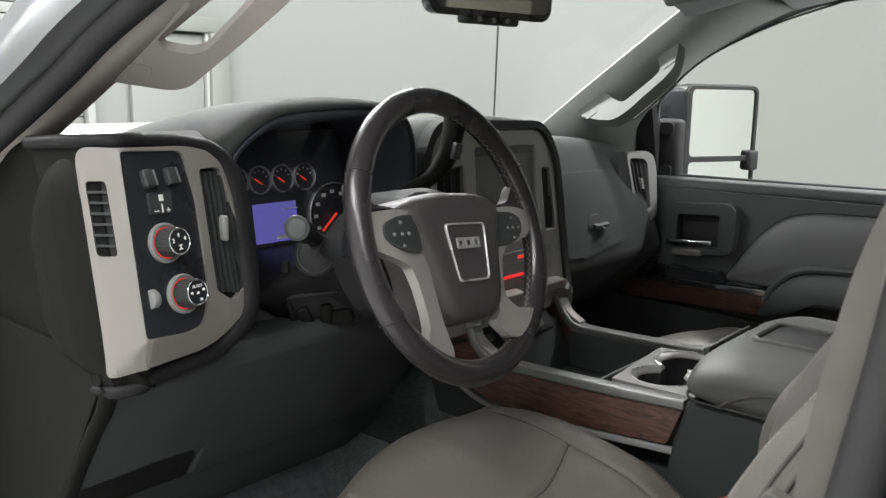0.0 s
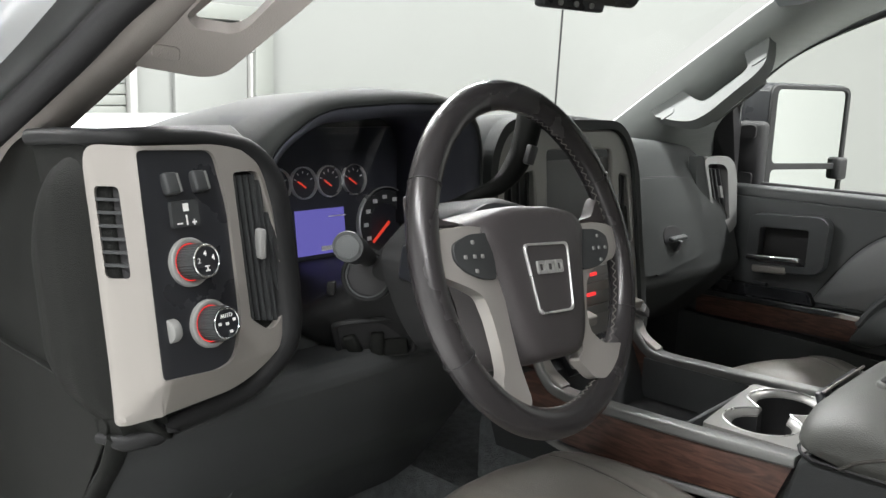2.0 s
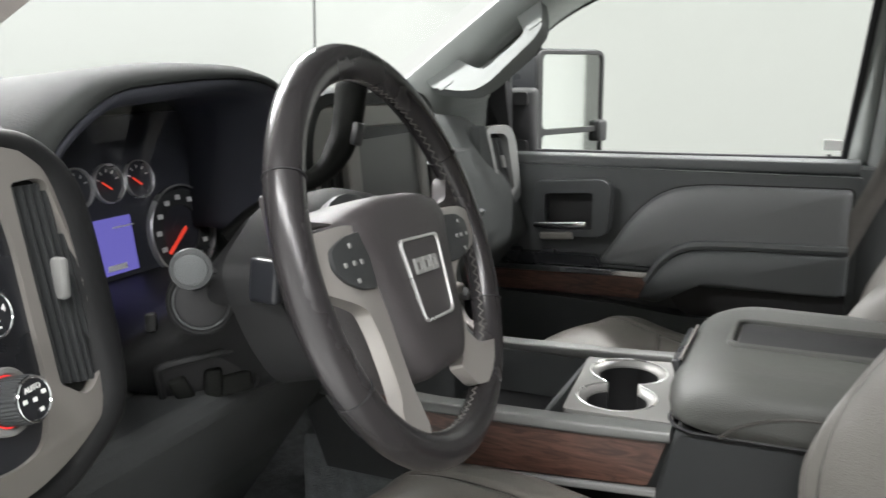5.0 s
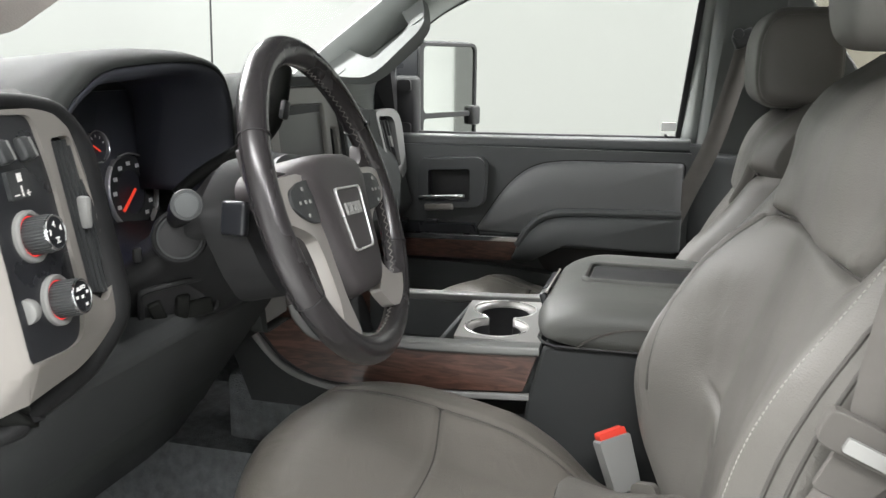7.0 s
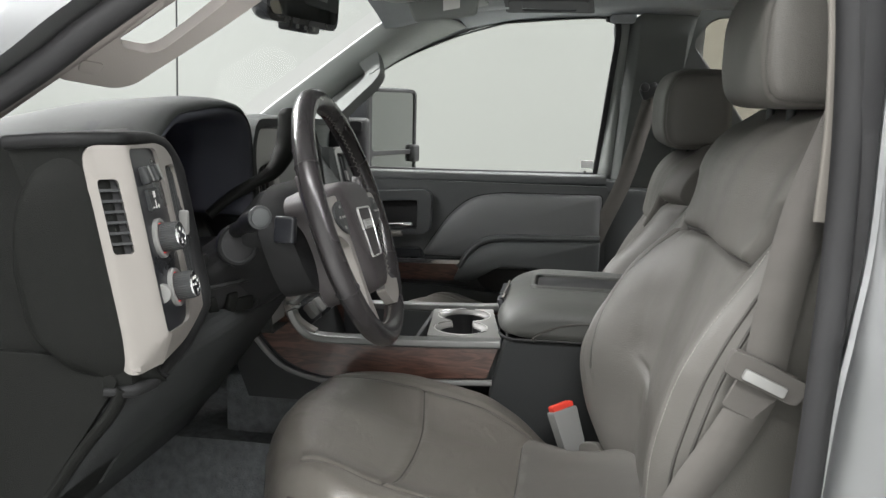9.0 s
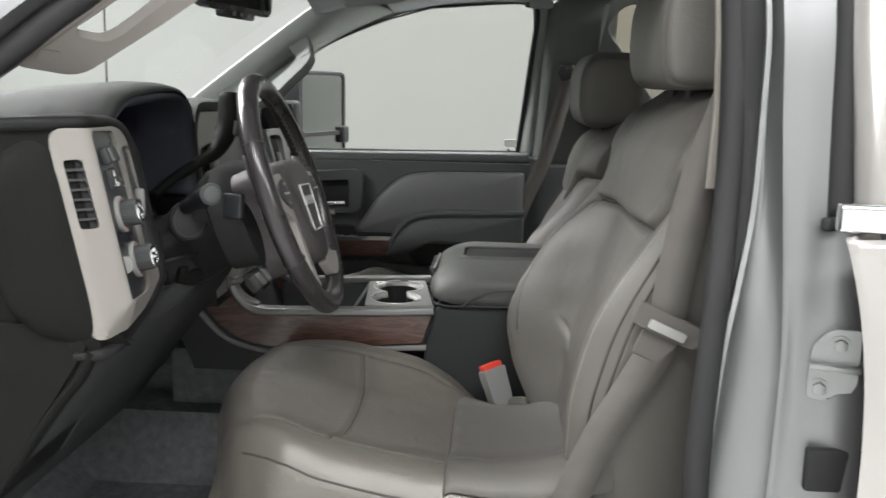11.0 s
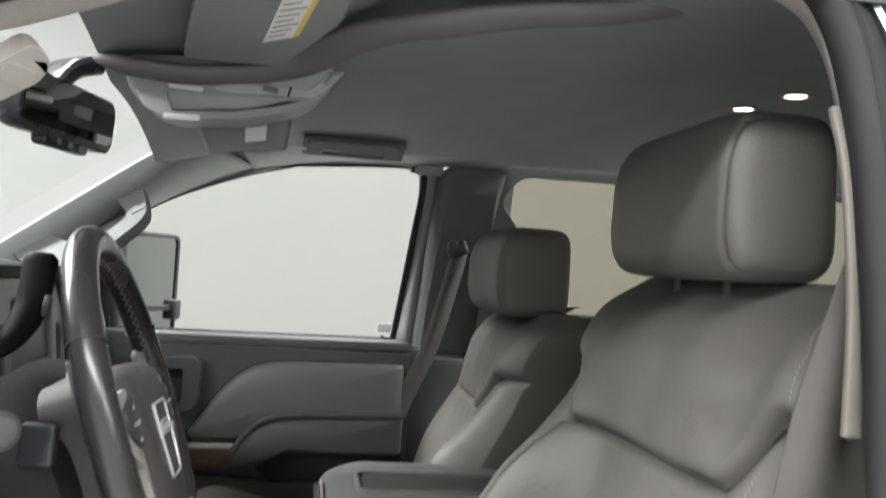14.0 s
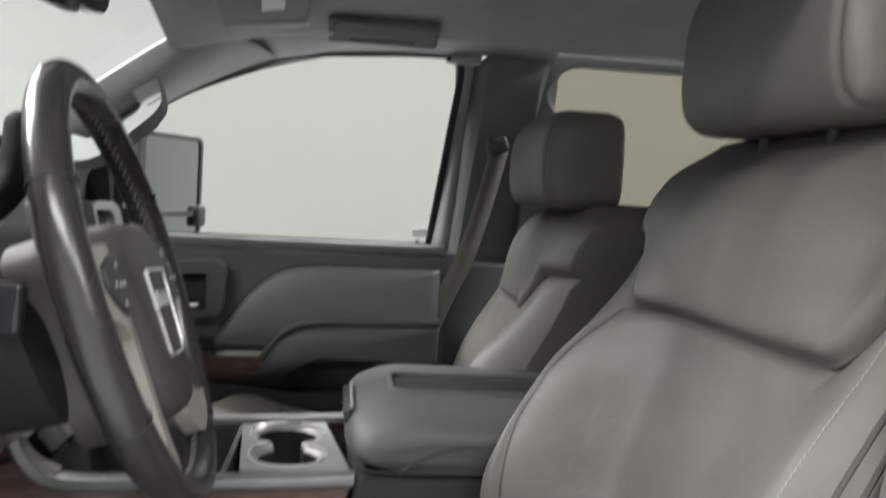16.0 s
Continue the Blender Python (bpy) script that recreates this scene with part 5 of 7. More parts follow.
def passenger_front():
    def lay(s, h, d):
        return Vector((s, lerp([(1.25, 0.772), (1.275, 0.775), (1.33, 0.792), (1.385, 0.814), (1.434, 0.840), (1.487, 0.878)], h) - d, h))
    lid = [(0.236, 1.279), (0.345, 1.273), (0.352, 1.268), (0.412, 1.270), (0.418, 1.278), (0.527, 1.286), (0.562, 1.300), (0.582, 1.365), (0.592, 1.415), (0.568, 1.441), (0.443, 1.447), (0.262, 1.450)]
    bends = [0.012, 0.004, 0.003, 0.003, 0.004, 0.012, 0.014, 0.02, 0.02, 0.016, 0.02, 0.012]
    mx, mz = 0.42, 1.362
    gap = [(mx + (a - mx) * 1.018, mz + (b - mz) * 1.030) for a, b in lid]
    heights = [1.29, 1.31, 1.33, 1.35, 1.37, 1.385, 1.40, 1.42, 1.434]
    part("lid_gap", plate([rounded(gap, bends, 5)], 0.006, lambda s, h, d: lay(s, h, d - 0.004), [0.3, 0.4, 0.5], heights), M_RUBBER, dash, "dark joint round the glove box lid")
    gb = part("glove_box", plate([rounded(lid, bends, 5)], 0.014, lambda s, h, d: lay(s, h, d - 0.006), [0.3, 0.4, 0.5], heights), M_DASH, dash, "dark grey glove box lid", bevel=0.004, segments=3)
    # Flat plate on the lid, blackened for the shade of the latch recess.
    part("latch_recess", plate([rounded([(0.392, 1.325), (0.472, 1.325), (0.466, 1.347), (0.448, 1.356), (0.414, 1.356), (0.397, 1.346)], 0.008)], 0.004, lambda s, h, d: lay(s, h, d + 0.006)), M_RUBBER, gb, "dark plate for the shaded latch recess", bevel=0.001)
    part("latch", box((0.060, 0.012, 0.009), pose(0.431, 0.774, 1.334, 22), 0.003, 3), M_DOOR, gb)
    part("latch_plate", box((0.013, 0.008, 0.024), pose(0.427, 0.770, 1.320, 22), 0.003), M_DOOR, gb)
    # side vent in a silver frame
    def side(s, h, d):
        return Vector((s, 0.848 + 0.255 * (h - 1.478) - 0.4 * (s - 0.661) - d, h))
    vt = part("passenger_vent", plate([rounded([(0.655, 1.300), (0.657, 1.480), (0.719, 1.484), (0.736, 1.472), (0.738, 1.441), (0.718, 1.332), (0.658, 1.288)], [0.004, 0.014, 0.014, 0.02, 0.02, 0.01, 0.004], 5), rounded([(0.662, 1.331), (0.664, 1.467), (0.705, 1.465), (0.714, 1.454), (0.701, 1.349)], [0.003, 0.008, 0.008, 0.01, 0.003], 4)], 0.018, lambda s, h, d: side(s, h, d - 0.012)), M_RAIL, dash, "silver framed passenger vent", bevel=0.004, segments=3)
    part("vent_back", plate([rounded([(0.662, 1.331), (0.664, 1.467), (0.705, 1.465), (0.714, 1.454), (0.701, 1.349)], 0.003)], 0.004, lambda s, h, d: side(s, h, d - 0.018)), M_RUBBER, vt)
    part("vent_cheek", plate([rounded([(0.600, 1.300), (0.655, 1.300), (0.659, 1.484), (0.640, 1.484)], 0.006)], 0.020, lambda s, h, d: side(s, h, d - 0.016)), M_DASH, vt, bevel=0.004)
    for i in range(4):
        x = 0.668 + i * 0.011
        part("vent_slat", plate([[(x, 1.350), (x + 0.003, 1.350), (x + 0.003, 1.455), (x, 1.455)]], 0.012, lambda s, h, d: side(s, h, d - 0.016)), M_DARK, vt)
    part("vent_tab", plate([rrect(0.007, 0.026, 0.002, 3, 0.694, 1.405)], 0.014, lambda s, h, d: side(s, h, d - 0.012)), M_GREY, vt)


def knee_panel():
    rings = []
    for x in (-0.800, -0.79, -0.66, -0.45, -0.24, -0.21):
        e = 0.01 if x in (-0.800, -0.21) else 0
        rings.append([(x, 0.668 + e, 1.315), (x, 0.660 + e, 1.295), (x, 0.685 + e, 1.258), (x, 0.735 + e, 1.19), (x, 0.80, 1.11), (x, 0.86, 1.03), (x, 0.92, 0.975), (x, 0.97, 1.00), (x, 0.85, 1.315)])
    part("knee_panel", loft(rings), M_KNEE, dash, "dark knee panel below the switches", smooth=45, bevel=0.006)


dash_body()
switch_pod()
cluster()
centre_stack()
passenger_front()
knee_panel()


# ---- overhead ----
def overhead():
    v = thing("sun_visor", "grey driver sun visor folded up with a warning label", "sun visor")
    def lay(s, h, d):
        return Vector((s, h, 1.866 + 0.02 * (s + 0.4) - d))
    part("board", plate([rounded([(-0.520, 0.470), (-0.612, 0.330), (-0.40, 0.345), (-0.15, 0.415), (-0.14, 0.538)], [0.015, 0.02, 0.03, 0.03, 0.02])], 0.016, lay), M_TRIM_COOL, v, "grey padded visor board", bevel=0.006, segments=3)
    a, b, c_, d_ = Vector((-0.517, 0.395)), Vector((-0.546, 0.360)), Vector((-0.332, 0.389)), Vector((-0.283, 0.430))

    def spot(u, w):
        """u runs along the label, w across it."""
        q = a.lerp(d_, u).lerp(b.lerp(c_, u), w)
        return (q.x, q.y)
    part("label", plate([[spot(0, 0), spot(0, 0.84), spot(1, 0.84), spot(1, 0)]], 0.001, lambda s, h, d: lay(s, h, d + 0.0162)), M_WHITE, v, "white paper warning label")
    part("label_edge", plate([[spot(0, 0.84), spot(0, 1), spot(1, 1), spot(1, 0.84)]], 0.001, lambda s, h, d: lay(s, h, d + 0.0162)), M_YELLOW, v, "yellow label edge")
    for i in range(9):
        u = 0.07 + i * 0.1
        part("label_line", plate([[spot(u, 0.08), spot(u, 0.78 - 0.1 * (i % 3)), spot(u + 0.02, 0.78 - 0.1 * (i % 3)), spot(u + 0.02, 0.08)]], 0.0006, lambda s, h, d: lay(s, h, d + 0.0172)), M_TRIM, v)
    part("visor_pivot", cyl(0.006, 0.05, pose(-0.545, 0.475, 1.868, 0, 90, 20), 12), M_GREY, v)

    # rolled edge of the roof lining where the middle section hangs lower
    e = tagged(thing("lining_edge", "rolled fabric edge in the roof lining", "trim"), kind="structure")
    path = smooth_path([(-0.020, 0.665, 1.872), (-0.040, 0.640, 1.864), (-0.050, 0.597, 1.858), (-0.052, 0.553, 1.855), (-0.052, 0.483, 1.862), (-0.054, 0.420, 1.873), (-0.085, 0.376, 1.886), (-0.16, 0.337, 1.892), (-0.24, 0.291, 1.893), (-0.30, 0.230, 1.892), (-0.34, 0.14, 1.902), (-0.34, 0.03, 1.918), (-0.33, -0.10, 1.952)], 8)
    fade = [min(1.0, 0.45 + 0.55 * k / 8) for k in range(len(path))]
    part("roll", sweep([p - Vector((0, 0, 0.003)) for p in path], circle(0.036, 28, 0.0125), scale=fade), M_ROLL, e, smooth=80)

    # overhead console
    c = thing("overhead_console", "light grey overhead console with reading lamps", "console")
    rings = []
    for x, k in ((-0.02, 0.0), (0.0, 0.0), (0.16, 0.0), (0.20, 0.02)):
        rings.append([(x, y, z) for y, z in rounded([(0.335, 1.90), (0.38, 1.846 + k), (0.46, 1.818 + k), (0.58, 1.806 + k), (0.625, 1.822 + k), (0.64, 1.88)], 0.02, 4)])
    part("housing", loft(rings), M_OVERHEAD, c, smooth=50, bevel=0.004)
    face = [(0.630, 1.858), (0.605, 1.806), (0.567, 1.792), (0.479, 1.800), (0.398, 1.818), (0.358, 1.845), (0.324, 1.890), (0.384, 1.880), (0.438, 1.866), (0.555, 1.854)]
    hole = [(0.577, 1.832), (0.565, 1.801), (0.480, 1.808), (0.417, 1.823), (0.376, 1.837), (0.437, 1.836), (0.491, 1.832), (0.541, 1.833)]

    def lay2(s, h, d):
        return Vector((-0.022 - d + 0.3 * (h - 1.81), s, h))
    part("face", plate([rounded(face, 0.010, 4), rounded(hole, 0.005, 3)], 0.008, lay2), M_OVERHEAD, c, "light grey face plate", bevel=0.002)
    part("bin", plate([rounded(hole, 0.005, 3)], 0.004, lambda s, h, d: lay2(s, h, d - 0.012)), M_ROLL, c, "open bin with a brown-grey lining")
    part("bin_lip", sweep([lay2(a, b, 0.009) for a, b in rounded(hole, 0.005, 3)], circle(0.0018, 8), up=(1, 0, 0), closed=True), M_OVERHEAD, c, "pale lip round the bin")
    for y, z in ((0.550, 1.840), (0.551, 1.796)):
        part("reading_lamp", box((0.006, 0.050, 0.009), pose(-0.029 + 0.3 * (z - 1.81), y, z, 4 if z > 1.83 else -2), 0.003, 3), M_WHITE, c, "bright reading lamp lens")
    part("switch", box((0.005, 0.007, 0.016), pose(-0.022, 0.350, 1.868, 35), 0.002), M_TONGUE, c)
    part("switch", box((0.005, 0.022, 0.009), pose(-0.026, 0.432, 1.847, 8), 0.002), M_GREY, c)
    part("button_panel", plate([rounded([(0.512, 1.842), (0.483, 1.839), (0.428, 1.842), (0.370, 1.842), (0.348, 1.860), (0.333, 1.882), (0.384, 1.872), (0.438, 1.857), (0.500, 1.850)], 0.004, 3)], 0.003, lambda s, h, d: lay2(s, h, d + 0.0075)), M_BUTTONS, c, "pale glossy button panel", bevel=0.001)
    part("panel_gap", plate([[(0.408, 1.840), (0.405, 1.840), (0.400, 1.864), (0.403, 1.864)]], 0.0012, lambda s, h, d: lay2(s, h, d + 0.0105)), M_RUBBER, c)

    pv = thing("sun_visor", "grey passenger sun visor folded up with a white label", "sun visor")
    part("board", loft([[(0.20, 0.563, 1.822), (0.20, 0.405, 1.850), (0.205, 0.412, 1.789), (0.205, 0.541, 1.774)], [(0.215, 0.563, 1.822), (0.215, 0.405, 1.850), (0.22, 0.412, 1.789), (0.22, 0.541, 1.774)]]), M_TRIM_COOL, pv, bevel=0.006)
    part("wing", box((0.36, 0.15, 0.016), pose(0.40, 0.50, 1.842, -12), 0.006), M_TRIM_COOL, pv)
    part("label", plate([[(0.482, 1.834), (0.446, 1.840), (0.446, 1.803), (0.480, 1.797)]], 0.001, lambda s, h, d: Vector((0.198 - d, s, h))), M_WHITE, pv, "plain white label")

    # grab handle on the passenger rail
    g = thing("roof_grab_handle", "dark grey folded grab handle on the roof rail", "grab handle")
    def under(s, h, d):
        return Vector((h, s, 1.869 - 0.13 * (h - 0.54) - d))
    part("backing", plate([rounded([(0.388, 0.545), (0.172, 0.545), (0.165, 0.690), (0.392, 0.690)], 0.015)], 0.006, under), M_GRIP, g, "fabric coloured recess", bevel=0.003)
    part("grip", plate([rounded([(0.378, 0.55), (0.182, 0.55), (0.177, 0.672), (0.382, 0.672)], 0.02), rounded([(0.345, 0.59), (0.215, 0.59), (0.212, 0.655), (0.348, 0.655)], 0.012)], 0.010, under), M_GRIP, g, "dark moulded grip", bevel=0.005, segments=3)
    # dome lamps, lit
    for x, y in ((0.039, -0.421), (0.174, -0.400)):
        d = thing("dome_lamp", "small lit dome lamp in the roof lining", "lamp", "dome lamps")
        part("bezel", ring(0.026, 0.019, 0.006, pose(x, y, 1.936, 180)), M_TRIM, d)
        part("lens", cyl(0.019, 0.006, pose(x, y, 1.938, 180), 20, r_edge=0.002), M_LAMP, d, "warm glowing lens")

    # rear-view mirror
    r = thing("rear_view_mirror", "black rear-view mirror hung from the windscreen", "mirror")
    mm = pose(-0.112, 0.684, 1.775, 4, 0, -10)
    rings = []
    for y, k in ((-0.010, 1.0), (0.010, 1.0), (0.028, 0.88), (0.045, 0.6)):
        rings.append([mm @ Vector((a * k, y, b * k)) for a, b in rrect(0.262, 0.074, 0.022, 6)])
    part("shell", loft(rings), M_BLACK, r, "black plastic shell", smooth=50)
    part("glass", plate([rrect(0.248, 0.060, 0.017, 6)], 0.002, lambda s, h, d: mm @ Vector((s, -0.0105 - d, h + 0.004))), M_DIMGLASS, r, "dimmed mirror glass")
    part("lower_lip", box((0.12, 0.022, 0.016), mm @ pose(0, 0.0, -0.040), 0.006, 3), M_BLACK, r)
    for x in (-0.03, 0.0, 0.03):
        part("button", cyl(0.004, 0.003, mm @ pose(x, -0.011, -0.040, 90), 14), M_GREY, r)
    part("stem", sweep(smooth_path([mm @ Vector((0, 0.04, 0.0)), (-0.060, 0.725, 1.815), (-0.010, 0.715, 1.850), (0.030, 0.690, 1.868)], 6), rrect(0.045, 0.028, 0.010)), M_BLACK, r)


overhead()


def belts():
    b = thing("driver_seat_belt", "grey webbing seat belt with a bright latch tongue", "seat belt")

    def ribbon(pts, w, across, name="webbing"):
        rows = []
        for p in smooth_path(pts, 6):
            a = Vector(across).normalized() * (w / 2)
            rows.append([p - a, p + a])
        ob = link_mesh(name, grid_mesh(name, rows), M_WEB, b, "grey woven webbing")
        s = ob.modifiers.new("solid", "SOLIDIFY")
        s.thickness = 0.002
        return ob
    ribbon([(-0.645, -0.100, 1.66), (-0.650, -0.068, 1.57), (-0.651, -0.047, 1.50), (-0.650, -0.030, 1.40), (-0.648, -0.022, 1.33)], 0.046, (0.15, 1.0, 0.35))
    ribbon([(-0.648, -0.024, 1.325), (-0.650, -0.006, 1.28), (-0.651, 0.020, 1.23), (-0.652, 0.053, 1.17), (-0.652, 0.088, 1.08), (-0.652, 0.10, 1.0)], 0.046, (0.1, 1.0, 0.42))
    m = basis((-0.645, -0.020, 1.316), (0.0, -0.917, -0.40), (0.0, -0.40, 0.917))
    if (m.to_3x3() @ Vector((0, 0, 1))).x > 0:
        m = basis((-0.645, -0.020, 1.316), (0.0, 0.917, 0.40), (0.0, -0.40, 0.917))
    part("latch_head", plate([rounded([(-0.044, -0.008), (0.044, -0.008), (0.046, 0.022), (-0.046, 0.022)], 0.009, 4)], 0.014, on(m)), M_WEB, b, "grey plastic latch head", bevel=0.004, segments=3)
    part("latch_tongue", plate([rrect(0.050, 0.012, 0.002, 3, 0, 0.002)], 0.006, lambda s, h, d: m @ Vector((s, h, d + 0.0125))), M_TONGUE, b, "bright metal tongue", bevel=0.001)
    part("loop_fold", plate([rrect(0.050, 0.036, 0.004, 3, 0, -0.026)], 0.006, on(m)), M_WEB, b, "folded webbing loop", bevel=0.002)
    part("guide", box((0.02, 0.07, 0.04), pose(-0.645, -0.112, 1.675, 20), 0.008, 3), M_TRIM, b)

    p = thing("passenger_seat_belt", "grey webbing seat belt hung on the passenger pillar", "seat belt")
    rows = []
    for q in smooth_path([(0.735, 0.006, 1.65), (0.738, 0.020, 1.58), (0.74, 0.062, 1.42), (0.74, 0.112, 1.30), (0.74, 0.16, 1.18)], 6):
        rows.append([q + Vector((0, -0.019, -0.008)), q + Vector((0, 0.019, 0.008))])
    ob = link_mesh("webbing", grid_mesh("webbing", rows), M_WEB, p)
    ob.modifiers.new("solid", "SOLIDIFY").thickness = 0.002
    part("guide", box((0.02, 0.05, 0.035), pose(0.733, 0.012, 1.652, -25), 0.008, 3), M_DARK, p)
    part("guide_bolt", cyl(0.012, 0.012, pose(0.728, 0.026, 1.662, 0, -90), 20, r_edge=0.003), M_DARK, p)

    k = thing("seat_belt_buckle", "grey seat belt buckle with a red release button", "buckle")
    m = basis((-0.204, 0.182, 1.036), (0.55, -0.75, 0.16), (0.0, 0.50, 0.86))
    if (m.to_3x3() @ Vector((0, 0, 1))).x > 0:
        m = m @ pose(0, 0, 0, 0, 180, 0)
    part("body", plate([rounded([(-0.020, -0.005), (0.020, -0.005), (0.024, 0.070), (-0.024, 0.070)], 0.006, 4)], 0.022, on(m)), M_GREY, k, bevel=0.004, segments=3)
    part("release_button", plate([rrect(0.040, 0.012, 0.003, 4, 0, 0.073)], 0.016, lambda s, h, d: m @ Vector((s, h, d + 0.003))), M_RED, k, "red push button", bevel=0.002)
    part("stem", box((0.030, 0.05, 0.012), m @ pose(0, -0.02, 0.011), 0.003), M_DARK, k)


belts()


# ---- outside mirror ----
def wing_mirror():
    w = thing("towing_mirror", "black extending towing mirror outside the passenger window", "mirror")
    a, b = Vector((0.905, 0.8206, 0)), Vector((1.137, 0.717, 0))
    m = basis(((a + b) / 2 + Vector((0, 0, 1.495))), b - a, (0, 0, 1))
    # z of the pose points rearward
    if (m.to_3x3() @ Vector((0, 0, 1))).y > 0:
        m = m @ pose(0, 0, 0, 0, 180)
    sg = 1.0 if (m.to_3x3() @ Vector((1, 0, 0))).x > 0 else -1.0
    out = rrect(0.252, 0.305, 0.022, 6)
    rings = []
    for z, k, shift in ((0.006, 1.0, 0.0), (-0.01, 1.02, 0.0), (-0.05, 1.0, 0.020), (-0.10, 0.97, 0.048), (-0.125, 0.80, 0.050)):
        rings.append([m @ Vector((x * k - sg * shift, y * k, z)) for x, y in out])
    part("housing", loft(rings), M_BLACK, w, "black textured mirror housing", smooth=50)
    up = rrect(0.222, 0.176, 0.014, 6, sg * 0.004, 0.053)
    lo = rrect(0.222, 0.088, 0.012, 6, sg * 0.004, -0.094)
    part("rim", plate([rrect(0.250, 0.303, 0.022, 6), up, lo], 0.008, lambda s, h, d: m @ Vector((s, h, d + 0.006))), M_RUBBER, w, bevel=0.002)
    part("glass", plate([up], 0.002, lambda s, h, d: m @ Vector((s, h, d + 0.007))), M_MIRROR, w, "large flat mirror glass")
    part("glass", plate([lo], 0.002, lambda s, h, d: m @ Vector((s, h, d + 0.007))), M_MIRROR, w, "small wide-angle mirror glass")
    part("clamp", box((0.034, 0.055, 0.03), m @ pose(sg * 0.110, -0.048, 0.014), 0.008, 3), M_RUBBER, w)
    for z in (1.535, 1.425):
        part("arm", sweep([(0.84, 0.83, z), (0.96, 0.82, z)], rrect(0.035, 0.030, 0.008)), M_RUBBER, w)
    part("mount", box((0.04, 0.07, 0.16), pose(0.865, 0.83, 1.48), 0.014, 3), M_RUBBER, w)


wing_mirror()


# ---- steering wheel and column ----
WC = Vector((-0.391, 0.515, 1.442))
WM = basis(WC, (math.cos(0.066), math.sin(0.066), 0), (0, math.sin(radians(19)), math.cos(radians(19))))


def steering_wheel():
    turned = WM @ Matrix.Rotation(radians(-5.0), 4, "Z")
    w = thing("steering_wheel", "black leather steering wheel with satin silver spokes", "steering wheel")
    R = 0.1785
    path = [WM @ Vector((R * math.cos(a), R * math.sin(a), 0)) for a in np.linspace(0, 2 * math.pi, 96, endpoint=False)]
    sec = circle(0.0165, 20, 0.0155)
    rows = []
    for i, a in enumerate(np.linspace(0, 2 * math.pi, 128, endpoint=False)):
        out = WM.to_3x3() @ Vector((math.cos(a), math.sin(a), 0))
        n = WM.to_3x3() @ Vector((0, 0, 1))
        c = WC + out * R
        rows.append([c + out * s + n * u for s, u in sec])
    part("rim", loft(rows + [rows[0]], cap=False), M_WHEEL, w, "worn black leather rim", smooth=60)
    # sewn joints across the rim
    for deg in (25, 150, 206, 331):
        a = radians(deg)
        out = WM.to_3x3() @ Vector((math.cos(a), math.sin(a), 0))
        m = basis(WC + out * R, out, WM.to_3x3() @ Vector((0, 0, 1)))
        part("rim_joint", ring(0.0170, 0.0155, 0.0012, m, 24), M_RUBBER, w)
    # cross stitches along the inside of the rim
    bm = bmesh.new()
    for k in range(210):
        a = 2 * math.pi * k / 210
        rad, lift = R - 0.0163, 0.0035 * (1 if k % 2 else -1)
        mm = WM @ Matrix.Rotation(a, 4, "Z") @ pose(rad, 0, 0.0, 0, 0, 0) @ pose(0, 0, 0, 45 if k % 2 else -45, 0, 0)
        bmesh.ops.create_cube(bm, size=1.0, matrix=mm @ Matrix.Diagonal((0.0012, 0.0065, 0.0010, 1)))
    tagged(part("stitching", bm, M_THREAD, w, "pale cross stitching"), kind="stuff")
    # hub pad: a rounded wedge that falls away to its flanks
    pad = [(-0.112, 0.030), (-0.094, 0.047), (-0.050, 0.055), (0.036, 0.055), (0.080, 0.047), (0.096, 0.030), (0.084, 0.004), (0.074, -0.030), (0.062, -0.085), (0.042, -0.113), (-0.050, -0.113), (-0.070, -0.085), (-0.084, -0.030), (-0.096, 0.004)]
    loop = rounded(pad, 0.016, 6)
    rings = []
    for z, k, kk in ((-0.060, 1.10, 1.02), (-0.035, 1.10, 1.02), (-0.010, 1.03, 1.0), (0.004, 0.98, 0.985), (0.013, 0.90, 0.95), (0.0175, 0.78, 0.88), (0.0190, 0.62, 0.78), (0.0195, 0.3, 0.4)):
        rings.append([turned @ Vector((-0.006 + (x + 0.006) * k, -0.028 + (y + 0.028) * kk, z)) for x, y in loop])
    part("hub_pad", loft(rings), M_HUB, w, "dark grey airbag cover", smooth=60)
    # badge
    bl = rounded([(-0.042, 0.037), (0.042, 0.037), (0.032, -0.038), (-0.032, -0.038)], 0.008, 5)
    inner = [(x * 0.93, y * 0.93) for x, y in bl]
    bm_ = turned @ pose(-0.008, -0.026, 0.0190)
    part("badge_rim", plate([bl, inner], 0.0035, on(bm_)), M_RINGS, w, "chrome badge frame", bevel=0.001)
    part("badge_plate", plate([inner], 0.0015, on(bm_)), M_HUB, w)
    # plain bright shapes stand on the badge
    for x, wd in ((-0.0165, 0.0145), (0.0, 0.0150), (0.0165, 0.0130)):
        part("badge_bar", plate([rounded([(x - wd / 2, 0.004), (x + wd / 2, 0.004), (x + wd / 2, 0.018), (x - wd / 2, 0.018)], 0.002), rounded([(x - wd / 2 + 0.003, 0.0076), (x + wd / 2 - 0.003, 0.0076), (x + wd / 2 - 0.003, 0.0144), (x - wd / 2 + 0.003, 0.0144)], 0.001)], 0.004, on(bm_)), M_TONGUE, w)
    # side spokes: silver with button pods
    OX = -0.009
